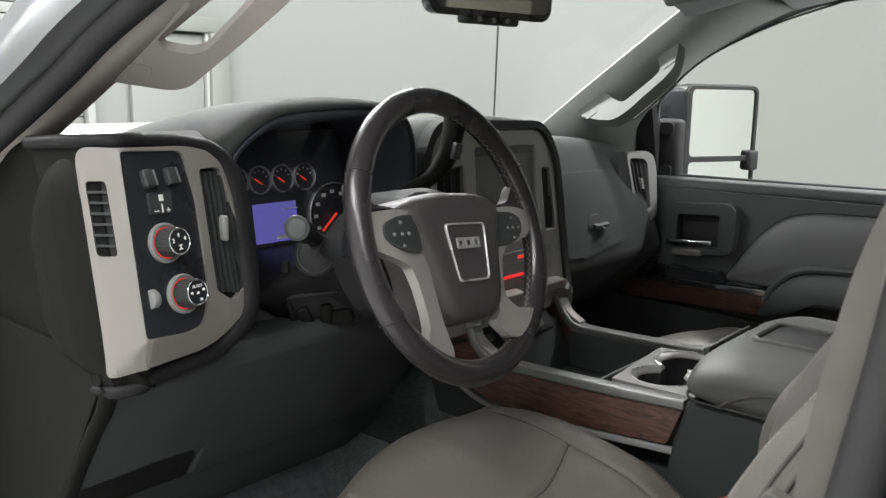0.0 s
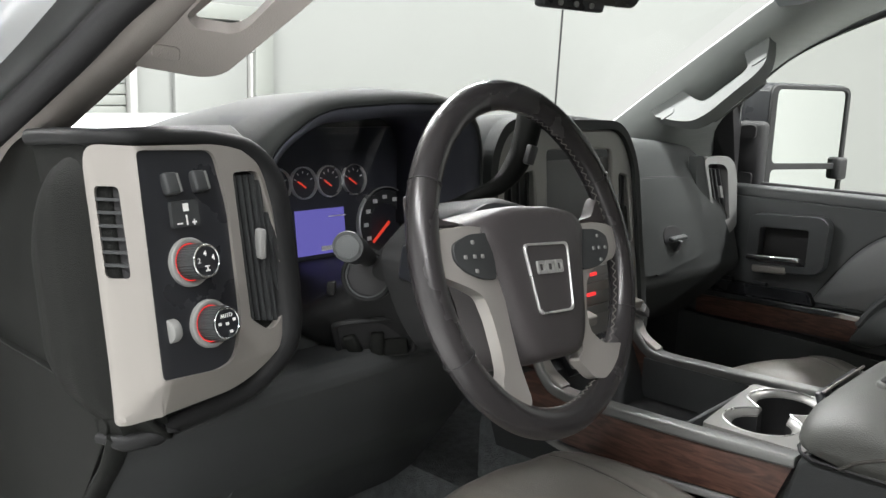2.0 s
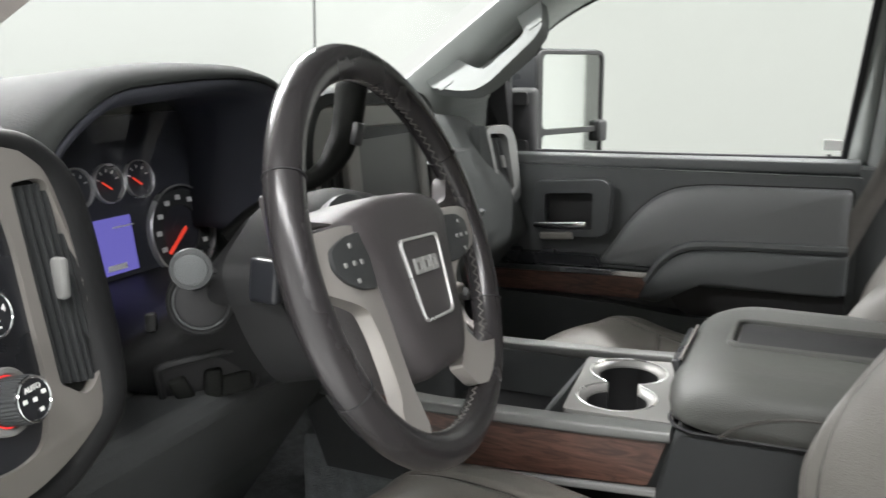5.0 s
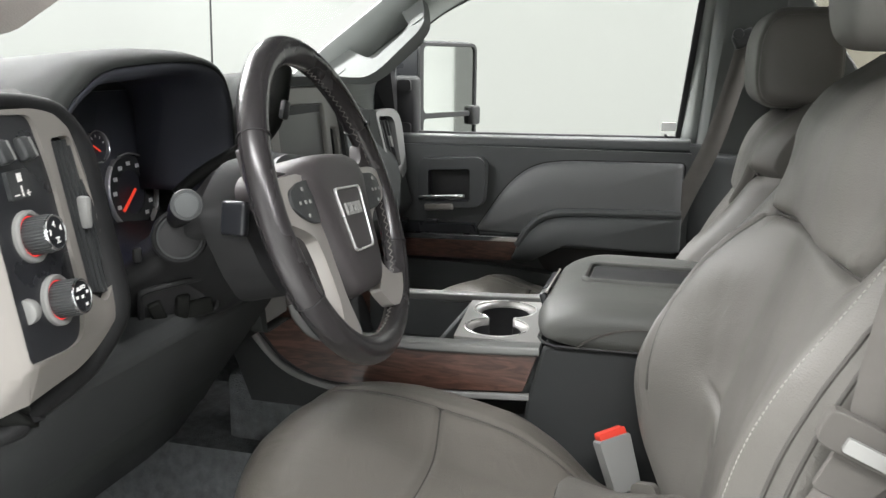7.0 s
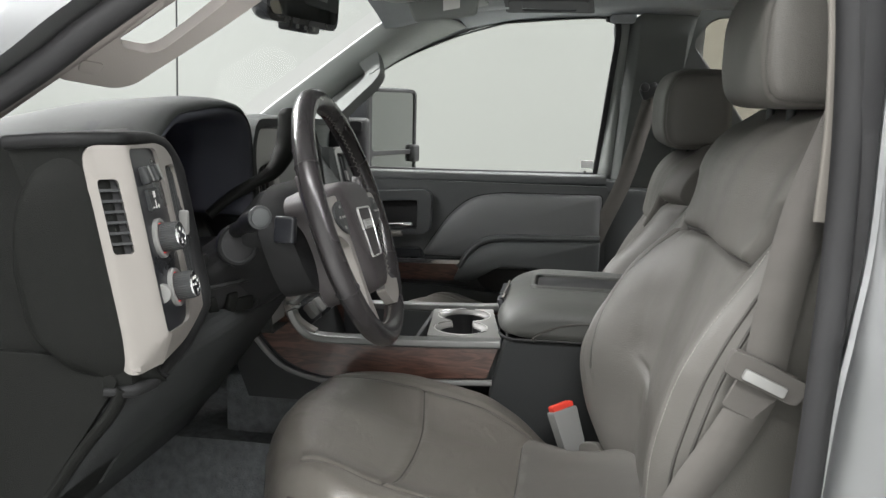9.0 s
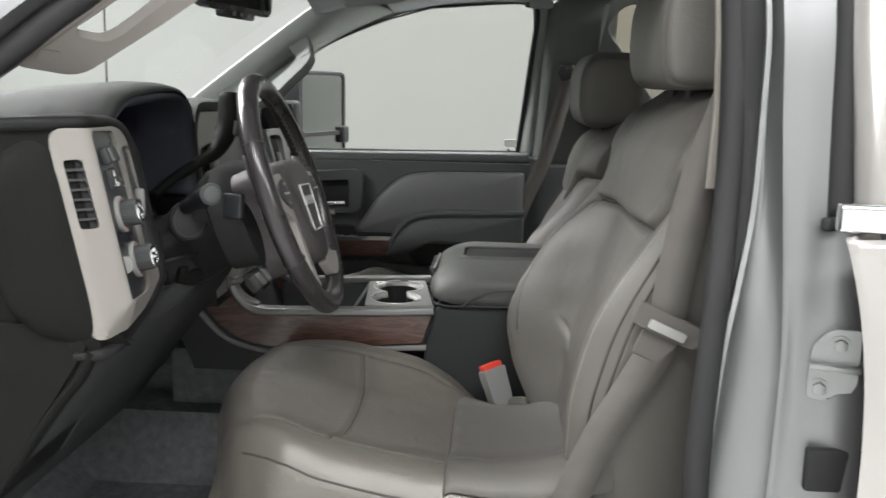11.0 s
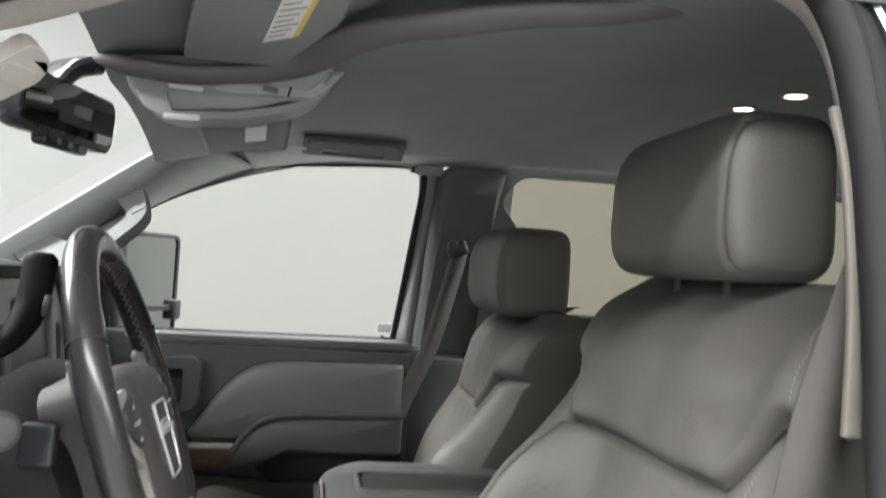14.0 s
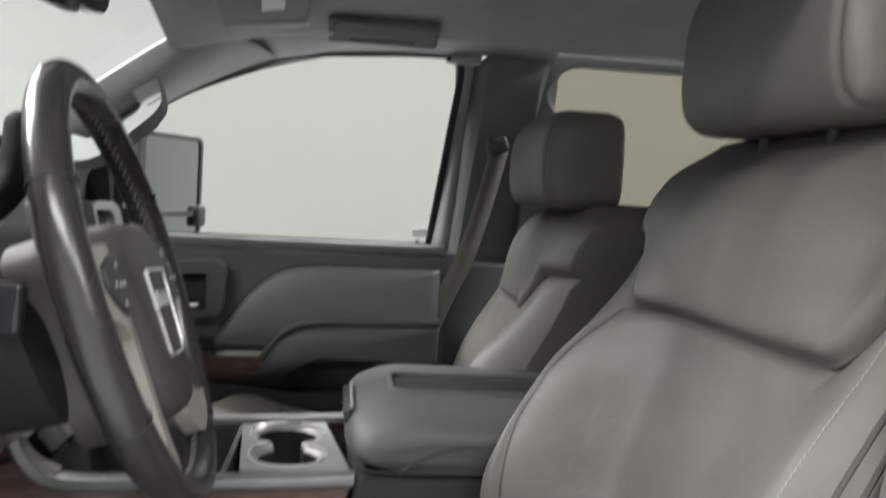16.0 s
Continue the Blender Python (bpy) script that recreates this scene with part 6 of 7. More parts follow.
    for sx in (-1, 1):
        def shape(l):
            return [(OX + sx * x, y) for x, y in l][::sx]

        def drop(s, h, d):
            a = abs(s - OX)
            return turned @ Vector((s, h, d - 0.008 + 0.006 * math.exp(-((a - 0.12) / 0.04) ** 2) + 0.02 * max(0.0, -h - 0.10)))
        if sx < 0:
            foot = [(0.160, -0.013), (0.128, -0.026), (0.106, -0.036), (0.096, -0.060), (0.090, -0.093), (0.090, -0.112), (0.098, -0.121), (0.097, -0.135), (0.082, -0.150), (0.060, -0.158), (0.050, -0.148)]
        else:
            foot = [(0.160, -0.010), (0.125, -0.017), (0.101, -0.022), (0.087, -0.036), (0.079, -0.070), (0.079, -0.090), (0.098, -0.107), (0.140, -0.112), (0.142, -0.127), (0.094, -0.146), (0.072, -0.143), (0.046, -0.118)]
        arm = shape([(0.075, 0.030), (0.110, 0.033), (0.150, 0.031), (0.172, 0.027), (0.176, 0.004)] + foot + [(0.060, -0.110), (0.066, -0.06), (0.070, -0.02)])
        part("spoke", plate([rounded(arm, 0.007, 4)], 0.014, drop, [OX + sx * q for q in (0.09, 0.105, 0.12, 0.135, 0.15)]), M_SPOKE, w, "satin silver spoke", bevel=0.003, segments=3)
        pod = rounded(shape([(0.080, 0.026), (0.118, 0.024), (0.142, 0.016), (0.143, 0.000), (0.130, -0.012), (0.108, -0.020), (0.080, -0.022)]), 0.007, 4)
        b = part("button_pod", plate([pod], 0.004, lambda s, h, d: drop(s, h, d + 0.0135)), M_DARK, w, "dark thumb button pad", bevel=0.0012)
        for x, y in ((0.116, 0.016), (0.116, -0.012), (0.104, 0.002), (0.130, 0.002), (0.116, 0.002)):
            part("button", box((0.0048, 0.0040, 0.0016), turned @ pose(OX + sx * x, y, 0.0165), 0.0008), M_GREY, b)
        # leather web from the rim over the spoke's root
        web = shape([(0.100, 0.036), (0.140, 0.042), (0.156, 0.062), (0.168, 0.070), (0.172, 0.032), (0.150, 0.036)])
        part("spoke_web", plate([rounded(web, 0.008, 4)], 0.016, lambda s, h, d: turned @ Vector((s, h, d - 0.016))), M_HUB, w, bevel=0.006, segments=3)
    part("back_cover", cyl(0.080, 0.03, turned @ pose(-0.004, -0.02, -0.066), r2=0.090, r_edge=0.008), M_DARK, w)


def column():
    c = thing("steering_column", "dark steering column shroud with stalks", "steering column")
    # fixed shroud that flares towards the dashboard
    def section(x0, x1, z0, z1, y, slant=0.0, low=0.72, mid=0.9):
        xm, w, zm, h = (x0 + x1) / 2, (x1 - x0) / 2, (z0 + z1) / 2, (z1 - z0) / 2
        half = [(low, -1), (mid, -0.48), (1, 0.2), (0.97, 0.5), (0.5, 1)]
        return [(xm + a * w, y - slant * (zm + b * h - 1.40), zm + b * h) for a, b in rounded([(-a, b) for a, b in half[::-1]][::-1][:1] + half + [(-a, b) for a, b in half[::-1]][:4], 0.22, 5)]
    part("shroud", loft([section(-0.515, -0.262, 1.345, 1.482, 0.607, -0.25, 0.62, 0.86), section(-0.518, -0.26, 1.338, 1.480, 0.618, -0.25, 0.55, 0.80), section(-0.532, -0.245, 1.305, 1.436, 0.665, -0.2, 0.25, 0.54), section(-0.562, -0.225, 1.272, 1.395, 0.725, -0.1, 0.28, 0.54), section(-0.565, -0.22, 1.272, 1.385, 0.86, 0, 0.28, 0.54)]), M_SHROUD, c, "dark column shroud", smooth=50)
    part("shroud_gap", loft([section(-0.508, -0.268, 1.350, 1.476, 0.592, -0.25), section(-0.508, -0.268, 1.350, 1.476, 0.61, -0.25)]), M_RUBBER, c)
    part("switch_housing", loft([section(-0.495, -0.287, 1.362, 1.478, 0.545, -0.3), section(-0.520, -0.265, 1.345, 1.487, 0.556, -0.3), section(-0.533, -0.254, 1.337, 1.490, 0.598, -0.25)]), M_SHROUD, c, "dark housing behind the wheel", smooth=50)
    part("side_switch", box((0.012, 0.030, 0.036), pose(-0.522, 0.572, 1.440, 0, 8, -8), 0.004, 3), M_BLACK, c, "black side switch")
    # release opening in the lower flank: a black plate stands in for its shade
    om = basis((-0.478, 0.674, 1.338), (0.056, -0.0535, 0.010), (-0.034, -0.020, 0.055))
    if (om.to_3x3() @ Vector((0, 0, 1))).y > 0:
        om = om @ pose(0, 0, 0, 0, 180, 0)
    om = om @ pose(0, 0, 0.004)
    part("opening", plate([rrect(0.084, 0.060, 0.008)], 0.004, on(om)), M_RUBBER, c)
    part("opening_frame", plate([rrect(0.094, 0.070, 0.011), rrect(0.080, 0.056, 0.007)], 0.009, on(om)), M_SHROUD, c, bevel=0.003)
    for x, tilt in ((-0.026, 14), (0.002, -6)):
        part("release_lever", box((0.016, 0.034, 0.012), om @ pose(x, -0.008, 0.007, -12, 0, tilt), 0.004, 3), M_DIMMED, c)
    part("release_pad", box((0.030, 0.022, 0.010), om @ pose(0.022, -0.017, 0.006, -20), 0.003, 3), M_DIMMED, c)
    part("lower_lip", sweep(smooth_path([(-0.50, 0.716, 1.292), (-0.43, 0.712, 1.270), (-0.36, 0.705, 1.264), (-0.325, 0.70, 1.275), (-0.305, 0.69, 1.295)], 6), circle(0.005, 10)), M_SHROUD, c)
    part("knee_key", box((0.012, 0.010, 0.016), pose(-0.536, 0.682, 1.397, 0, 0, 40), 0.003), M_SHROUD, c)
    # turn stalk
    end = Vector((-0.602, 0.578, 1.467))
    root = Vector((-0.510, 0.650, 1.432))
    part("turn_stalk", sweep([root, root.lerp(end, 0.5), root.lerp(end, 0.66), end], circle(0.014, 16), scale=[0.75, 0.7, 1.0, 1.0]), M_SHROUD, c, "dark wiper and indicator stalk")
    along = (end - root).normalized()
    m = basis(end, along.cross(Vector((0, 0, 1))), Vector((0, 0, 1)))
    zdir = m.to_3x3() @ Vector((0, 0, 1))
    if zdir.dot(along) < 0:
        m = m @ pose(0, 0, 0, 180)
    part("stalk_cap", cyl(0.0150, 0.004, m, r_edge=0.001), M_DARK, c)
    part("stalk_button", cyl(0.0115, 0.0055, m, r_edge=0.001), M_DOOR, c, "grey push button")
    # gear lever
    part("gear_lever", sweep(smooth_path([(-0.320, 0.770, 1.425), (-0.302, 0.745, 1.450), (-0.272, 0.715, 1.473), (-0.240, 0.690, 1.493), (-0.221, 0.677, 1.526), (-0.212, 0.673, 1.560), (-0.205, 0.672, 1.594)], 6), circle(0.0155, 16, 0.012), scale=[0.7] * 8 + [0.75] * 6 + [0.80 + 0.06 * i for i in range(8)] + [1.30] * 13 + [1.25, 0.95]), M_DIMMED, c, "black column gear lever")
    part("gear_button", box((0.018, 0.010, 0.026), pose(-0.222, 0.658, 1.533, 8, 12), 0.003), M_BEZEL, c)
    # round boot where the stalk leaves the shroud
    ign = basis((-0.520, 0.640, 1.416), (0.62, -0.78, 0), (0.1, 0.15, 1))
    if (ign.to_3x3() @ Vector((0, 0, 1))).y > 0:
        ign = ign @ pose(0, 0, 0, 180)
    part("boot_collar", ring(0.029, 0.0235, 0.010, ign @ pose(0, 0, -0.003)), M_SHROUD, c)
    part("boot_rim", ring(0.0238, 0.0222, 0.009, ign @ pose(0, 0, -0.003)), M_DARK, c)
    part("boot", cyl(0.0222, 0.008, ign @ pose(0, 0, -0.004), r_edge=0.001), M_RUBBER, c)


steering_wheel()
column()


# ---- centre console ----
def console():
    c = thing("centre_console", "dark centre console with wood sides and silver rails", "console")
    # body under the tray
    part("footing", box((0.20, 0.60, 0.24), pose(0.03, 0.56, 0.96), 0.02), M_CARPET, c)
    part("body", loft([[(x, y, z) for y, z in ((0.30, 1.04), (0.30, 1.095), (0.665, 1.095), (0.70, 1.19), (0.80, 1.24), (0.86, 1.20), (0.80, 1.04))] for x in (-0.085, 0.16)]), M_DARK, c, smooth=30)
    for x, sg in ((-0.106, -1), (0.170, 1)):
        wd = [(0.335, 1.121), (0.59, 1.104), (0.66, 1.106), (0.72, 1.130), (0.775, 1.190), (0.80, 1.25), (0.745, 1.245), (0.715, 1.215), (0.665, 1.170), (0.50, 1.170), (0.315, 1.180)]
        lp = rounded(wd, [0.006, 0.05, 0.05, 0.04, 0.04, 0.01, 0.01, 0.02, 0.02, 0.03, 0.004], 5)
        part("wood_side", plate([lp[::-sg]], 0.024, lambda s, h, d: Vector((x - sg * (0.012 - d) - sg * 0.10 * (h - 1.15), s, h))), M_WOOD, c, "glossy dark brown wood veneer", bevel=0.006, segments=3)
        rail = smooth_path([(x, 0.312, 1.186), (x, 0.42, 1.180), (x, 0.55, 1.176), (x, 0.655, 1.176), (x, 0.690, 1.196), (x, 0.705, 1.225), (x + sg * 0.0, 0.70, 1.245), (x - sg * 0.03, 0.69, 1.262)], 6)
        part("rail", sweep(rail, rounded([(-0.018, -0.007), (0.013, -0.007), (0.012, 0.007), (-0.016, 0.007)], 0.004), up=(0, -0.2, 1)), M_RAIL, c, "satin grey rail")
        part("rail_tip", sweep(smooth_path([(x + sg * 0.001, 0.660, 1.180), (x + sg * 0.001, 0.692, 1.199), (x + sg * 0.001, 0.707, 1.226), (x - sg * 0.004, 0.702, 1.250), (x - sg * 0.03, 0.692, 1.266), (x - sg * 0.10, 0.686, 1.268)], 6), rounded([(-0.012, -0.008), (0.014, -0.008), (0.013, 0.008), (-0.010, 0.008)], 0.004), up=(0, -0.2, 1)), M_SILVER, c, "bright silver frame end")
        part("lower_rail", sweep(smooth_path([(x + sg * 0.012, 0.325, 1.113), (x + sg * 0.012, 0.59, 1.096), (x + sg * 0.012, 0.665, 1.099), (x + sg * 0.012, 0.73, 1.125), (x + sg * 0.012, 0.79, 1.19)], 6), rrect(0.012, 0.010, 0.003)), M_GREY, c)
    # tray, recessed, with ribs
    part("tray", box((0.245, 0.20, 0.006), pose(0.034, 0.575, 1.099)), M_SHROUD, c)
    part("tray_wall", box((0.25, 0.008, 0.085), pose(0.034, 0.474, 1.134), 0.002), M_DOOR, c)
    for x in (-0.088, 0.156):
        part("tray_wall", box((0.010, 0.37, 0.075), pose(x, 0.49, 1.133), 0.002), M_DOOR, c)
    for i in range(4):
        part("tray_rib", box((0.006, 0.075, 0.008), pose(-0.05 + i * 0.018, 0.61, 1.105, 0, 0, 20), 0.002), M_GREY, c)
    part("socket_bank", box((0.16, 0.02, 0.05), pose(0.03, 0.70, 1.20, -40), 0.006), M_BLACK, c)
    for i in range(3):
        part("socket", box((0.030, 0.016, 0.030), pose(-0.035 + i * 0.045, 0.690, 1.205, -40), 0.004), M_GREY, c)
    # cup holder plate: two round wells that run into one another through a neck
    def well(k):
        """Outline of both wells; k widens it."""
        out, neck = [], 0.020 + 0.35 * k
        for x, y, r, mid in ((0.088, 0.404, 0.041 + k, 0.0), (-0.012, 0.398, 0.039 + k, math.pi)):
            a = math.pi - math.asin(neck / r)
            out += [(x + r * math.cos(mid + q), y + r * math.sin(mid + q)) for q in np.linspace(-a, a, 40)]
        return out
    p = part("cup_plate", plate([rounded([(-0.078, 0.453), (-0.073, 0.316), (0.150, 0.351), (0.127, 0.472)], 0.006), well(0.0125)], 0.007, lambda s, h, d: Vector((s, h, 1.177 + d))), M_CUPS, c, "satin silver cup holder plate", bevel=0.0015)
    part("well_slope", loft([[(x, y, z) for x, y in well(k)] for k, z in ((0.0125, 1.1835), (0.006, 1.1815), (0.002, 1.1785), (0.0, 1.175))], cap=False), M_CUPS, p, "sloped silver surround", smooth=60)
    part("well_rim", sweep([(x, y, 1.1838) for x, y in well(0.012)], circle(0.0014, 8), closed=True), M_RINGS, p, "bright edge round the wells")
    part("cup_liner", loft([[(x, y, z) for x, y in well(k)] for k, z in ((0.0006, 1.1765), (-0.001, 1.14), (-0.004, 1.102))], cap=False), M_RUBBER, p, "black rubber cup liner")
    part("well_floor", box((0.21, 0.11, 0.004), pose(0.038, 0.400, 1.101)), M_RUBBER, p)
    # arm rest box
    part("box_body", loft([[(x, y, z) for y, z in rounded([(-0.10, 0.86), (0.345, 0.86), (0.330, 1.10), (0.306, 1.20), (-0.10, 1.205)], 0.012, 4)] for x in (-0.125, -0.115, 0.20, 0.21)]), M_KNEE, c, bevel=0.006)
    rings = []
    for x, k in ((-0.133, 0.044), (-0.131, 0.034), (-0.125, 0.024), (-0.112, 0.014), (-0.085, 0.006), (-0.05, 0.001), (0.0, 0.0), (0.09, 0.0), (0.17, 0.001), (0.202, 0.005), (0.215, 0.012), (0.221, 0.022), (0.223, 0.034)):
        rings.append([(x, y, z) for y, z in rounded([(-0.11, 1.206), (0.285 - k * 0.6, 1.203), (0.330 - k * 0.8, 1.212), (0.318 - k, 1.249 - k * 0.6), (0.268 - k, 1.271 - k * 0.8), (-0.11, 1.268 - k * 0.8)], [0.01, 0.03, 0.018, 0.022, 0.03, 0.01], 7)])
    lid = part("arm_rest_lid", loft(rings), M_LIDLEATHER, c, "padded grey leather arm rest lid", smooth=70)
    part("lid_seam", sweep(smooth_path([(-0.1320, -0.08, 1.236), (-0.1320, 0.12, 1.236), (-0.1325, 0.19, 1.233), (-0.134, 0.235, 1.218), (-0.134, 0.258, 1.201)], 8), circle(0.0022, 6), up=(1, 0, 0)), M_SEAM, lid, "sewn crease in the lid's side")
    part("lid_gap", sweep(smooth_path([(-0.1315, -0.10, 1.203), (-0.1315, 0.25, 1.201), (-0.128, 0.292, 1.201), (-0.11, 0.312, 1.202), (-0.06, 0.318, 1.202), (0.2, 0.318, 1.202)], 8), circle(0.0022, 6)), M_RUBBER, lid)
    part("phone_slot", box((0.095, 0.27, 0.010), pose(0.045, 0.120, 1.2665), 0.003), M_RUBBER, lid, "dark phone slot")
    part("slot_rim", sweep([(0.045 + a, 0.120 + b, 1.2700) for a, b in rrect(0.108, 0.286, 0.016, 6)], circle(0.0055, 8), closed=True), M_LIDLEATHER, lid, "rounded rim of the slot")
    part("lid_latch", box((0.150, 0.012, 0.030), pose(0.045, 0.3195, 1.236, -20), 0.004, 3), M_BLACK, lid, "black latch bar")
    part("latch_edge", box((0.154, 0.004, 0.003), pose(0.045, 0.317, 1.253, -20), 0.001), M_SILVER, lid)


console()


# ---- seats ----
def groove(d, w=0.0045, depth=0.006):
    return depth * math.exp(-(d / w) ** 2)


def yoke_z(x):
    k = min(1.0, max(0.0, (x - 0.160) / 0.052))
    return 1.430 + 0.068 * k * k * (3 - 2 * k)


PIPE = [(1.06, 0.085), (1.127, 0.118), (1.144, 0.152), (1.181, 0.167), (1.236, 0.184), (1.291, 0.205), (1.345, 0.206), (1.395, 0.195), (1.422, 0.178), (1.432, 0.150)]
INSERT = [(0.98, 0.085), (1.12, 0.100), (1.225, 0.118), (1.33, 0.143), (1.43, 0.165)]


def back_y(z, xs, y0, b, hw):
    """Front face of the backrest: insert, bolsters, yoke and the seams between them."""
    x, a = abs(xs), abs(xs) / hw
    k = min(1.0, max(0.0, (a - 0.30) / 0.52))
    y = y0 + b * k * k * (3 - 2 * k) - (0.034 + 0.55 * max(0.0, b)) * max(0.0, (a - 0.80) / 0.20) ** 2.2
    cres = lerp(INSERT, z)
    yoke = yoke_z(x)
    if z < yoke:
        y -= 0.006 * math.exp(-(yoke - z) / 0.02)
        if x < cres:
            # the lumbar fold slants down towards the door
            fold = z - 1.227 - 0.55 * (xs - 0.113)
            fade = min(1.0, max(0.0, (cres - x) / 0.012)) * min(1.0, max(0.0, (xs - 0.025) / 0.05))
            y += (0.002 * math.exp(-((fold + 0.018) / 0.018) ** 2) - groove(fold, 0.005, 0.004)) * fade
        if xs > 0:
            # soft valley along the insert above the fold
            y -= groove(x - cres, 0.008, 0.0022) * min(1.0, max(0.0, (z - 1.222) / 0.02)) * min(1.0, max(0.0, (1.40 - z) / 0.08))
        if xs > 0:
            pipe = lerp(PIPE, z)
            y -= (groove(x - pipe, 0.004, 0.0055) - 0.9 * groove(x - pipe - 0.0075, 0.0035, 0.0035)) * min(1.0, max(0.0, (z - 1.15) / 0.06))
    else:
        y += 0.012 * (1 - math.exp(-(z - yoke) / 0.010)) * max(0.0, 1 - (z - yoke) / 0.16)
    y -= groove((z - yoke) * (1.0 if x < 0.16 else 0.62), 0.006, 0.010)
    return y


def seat():
    s = thing("front_seat", "grey leather bucket seat with stitched seams", "seat", "front seats")
    cx = -0.405
    # cushion
    mid_z = [(-0.02, 1.050), (0.10, 1.052), (0.20, 1.058), (0.25, 1.064), (0.33, 1.079), (0.40, 1.091), (0.42, 1.092), (0.45, 1.103), (0.49, 1.120), (0.53, 1.136), (0.57, 1.144), (0.60, 1.144), (0.622, 1.130), (0.638, 1.10), (0.645, 1.07)]
    in_z = [(-0.02, 1.02), (0.20, 1.022), (0.228, 1.040), (0.257, 1.073), (0.29, 1.095), (0.324, 1.116), (0.38, 1.130), (0.41, 1.135), (0.46, 1.145), (0.506, 1.148), (0.56, 1.146), (0.60, 1.138), (0.625, 1.116), (0.638, 1.09), (0.645, 1.06)]
    out_z = [(-0.02, 1.07), (0.20, 1.080), (0.35, 1.104), (0.45, 1.126), (0.52, 1.140), (0.58, 1.142), (0.61, 1.132), (0.63, 1.11), (0.645, 1.06)]
    wide = [(-0.02, 0.235), (0.2, 0.252), (0.44, 0.252), (0.53, 0.244), (0.58, 0.226), (0.615, 0.20), (0.635, 0.17), (0.645, 0.145)]

    def insert_edge(y):
        return 0.155 + 0.015 * math.sin((y - 0.1) * 5)

    def nose(xs, y):
        """The front edge runs back towards the door."""
        k = min(1.0, max(0.0, -(xs - 0.03) / 0.24)) * min(1.0, max(0.0, (y - 0.40) / 0.20))
        return y - 0.062 * k * k * (3 - 2 * k)

    def cushion_z(xs, y):
        """Height of the seat's top: a soft hollow between two rolls, with sewn joints."""
        w = 0.03 * min(1.0, max(0.1, (0.655 - y) / 0.08))
        hw, x = soft(wide, y, w) * 0.985, abs(xs)
        low, crest = soft(mid_z, y, w * 0.6), soft(in_z if xs > 0 else out_z, y, w * 0.6)
        peak = hw * 0.82
        k = min(1.0, max(0.0, (x - 0.085) / (peak - 0.085)))
        z = low + (crest - low) * k * k * (3 - 2 * k) - 0.040 * max(0.0, (x - peak) / (hw - peak)) ** 2.2
        c = insert_edge(y)
        if y < 0.59:
            z -= groove(x - c, 0.0045, 0.0045)
            z += 0.003 * math.exp(-((x - c) / 0.02) ** 2)
        if x < c:
            for y1, deep in ((0.412 + 0.017 * (x / c) ** 2, 0.005),):
                z -= groove(y - y1, 0.0045, deep)
                z += 0.003 * math.exp(-((y - y1) / 0.02) ** 2)
        return z
    rows = []
    ys = list(np.linspace(-0.02, 0.57, 200)) + list(np.linspace(0.572, 0.645, 36))
    for y in ys:
        hw = soft(wide, y, 0.03 * min(1.0, max(0.1, (0.655 - y) / 0.08)))
        row = []
        # down the outer side, across, down the inner side
        for u in np.linspace(-1, 1, 191):
            sg = -1 if u < 0 else 1
            if abs(u) > 0.80:
                k = (abs(u) - 0.80) / 0.20
                x = hw * (0.985 + 0.035 * math.sin(k * math.pi) ** 0.8)
                edge = cushion_z(sg * hw * 0.985, y)
                z = edge - k * (edge - 0.985)
            else:
                x = abs(hw * 0.985 * math.sin(u / 0.80 * math.pi / 2))
                z = cushion_z(sg * x, y)
            wr = 0.0010 * noise.noise(Vector((x * sg * 12, y * 16, 3.1))) + 0.0005 * noise.noise(Vector((x * sg * 30, y * 30, 7.7)))
            row.append((cx + sg * x, nose(sg * x, y), z + wr * (abs(u) < 0.8)))
        rows.append(row)
    rows.append([(p[0] * 0.9 + cx * 0.1, 0.625, 0.985) for p in rows[-1]])
    link_mesh("cushion", grid_mesh("cushion", rows), M_LITLEATHER, s, "creased shiny grey leather cushion, brightened in its colour", 75)

    def cushion_seam(line, radius=0.0013, lift=0.0004):
        part("cushion_seam", sweep([(cx + x, nose(x, y), cushion_z(x, y) + lift) for x, y in line], circle(radius, 6)), M_SEAM, s)
    for sg in (-1, 1):
        cushion_seam([(sg * insert_edge(y), y) for y in np.linspace(0.10, 0.585, 60)])
        cushion_seam([(sg * soft(wide, y, 0.02) * 0.968, y) for y in np.linspace(0.06, 0.605, 60)], 0.0016, 0.001)
    cushion_seam([(t * insert_edge(0.42), 0.412 + 0.017 * t * t) for t in np.linspace(-1, 1, 40)])
    # rear wedge of the cushion, tucked under the backrest
    wedge = []
    for y, lift in ((0.254, -0.003), (0.252, 0.003), (0.243, 0.006), (0.19, 0.009), (0.13, 0.018), (0.08, 0.034), (0.03, 0.055)):
        wedge.append([(cx + q, y - 0.035 * max(0.0, (q - 0.11) / 0.05) ** 2, cushion_z(q, y) + lift + 0.0012 * noise.noise(Vector((q * 22, y * 22, 5.0)))) for q in np.linspace(-0.235, 0.136, 48)])
    o = link_mesh("rear_flap", grid_mesh("rear_flap", wedge), M_LEATHER, s, "loose grey leather flap over the cushion", 60)
    o.modifiers.new("solid", "SOLIDIFY").thickness = 0.005
    part("hinge_cover", plate([rounded([(-0.030, -0.020), (0.030, -0.024), (0.026, 0.022), (-0.004, 0.030)], 0.008)], 0.012, on(basis((cx + 0.146, 0.146, 1.044), (-0.35, -0.80, 0.48), (0.25, 0.30, 0.92)))), M_LEATHER, s, "grey plastic hinge cover", bevel=0.003)
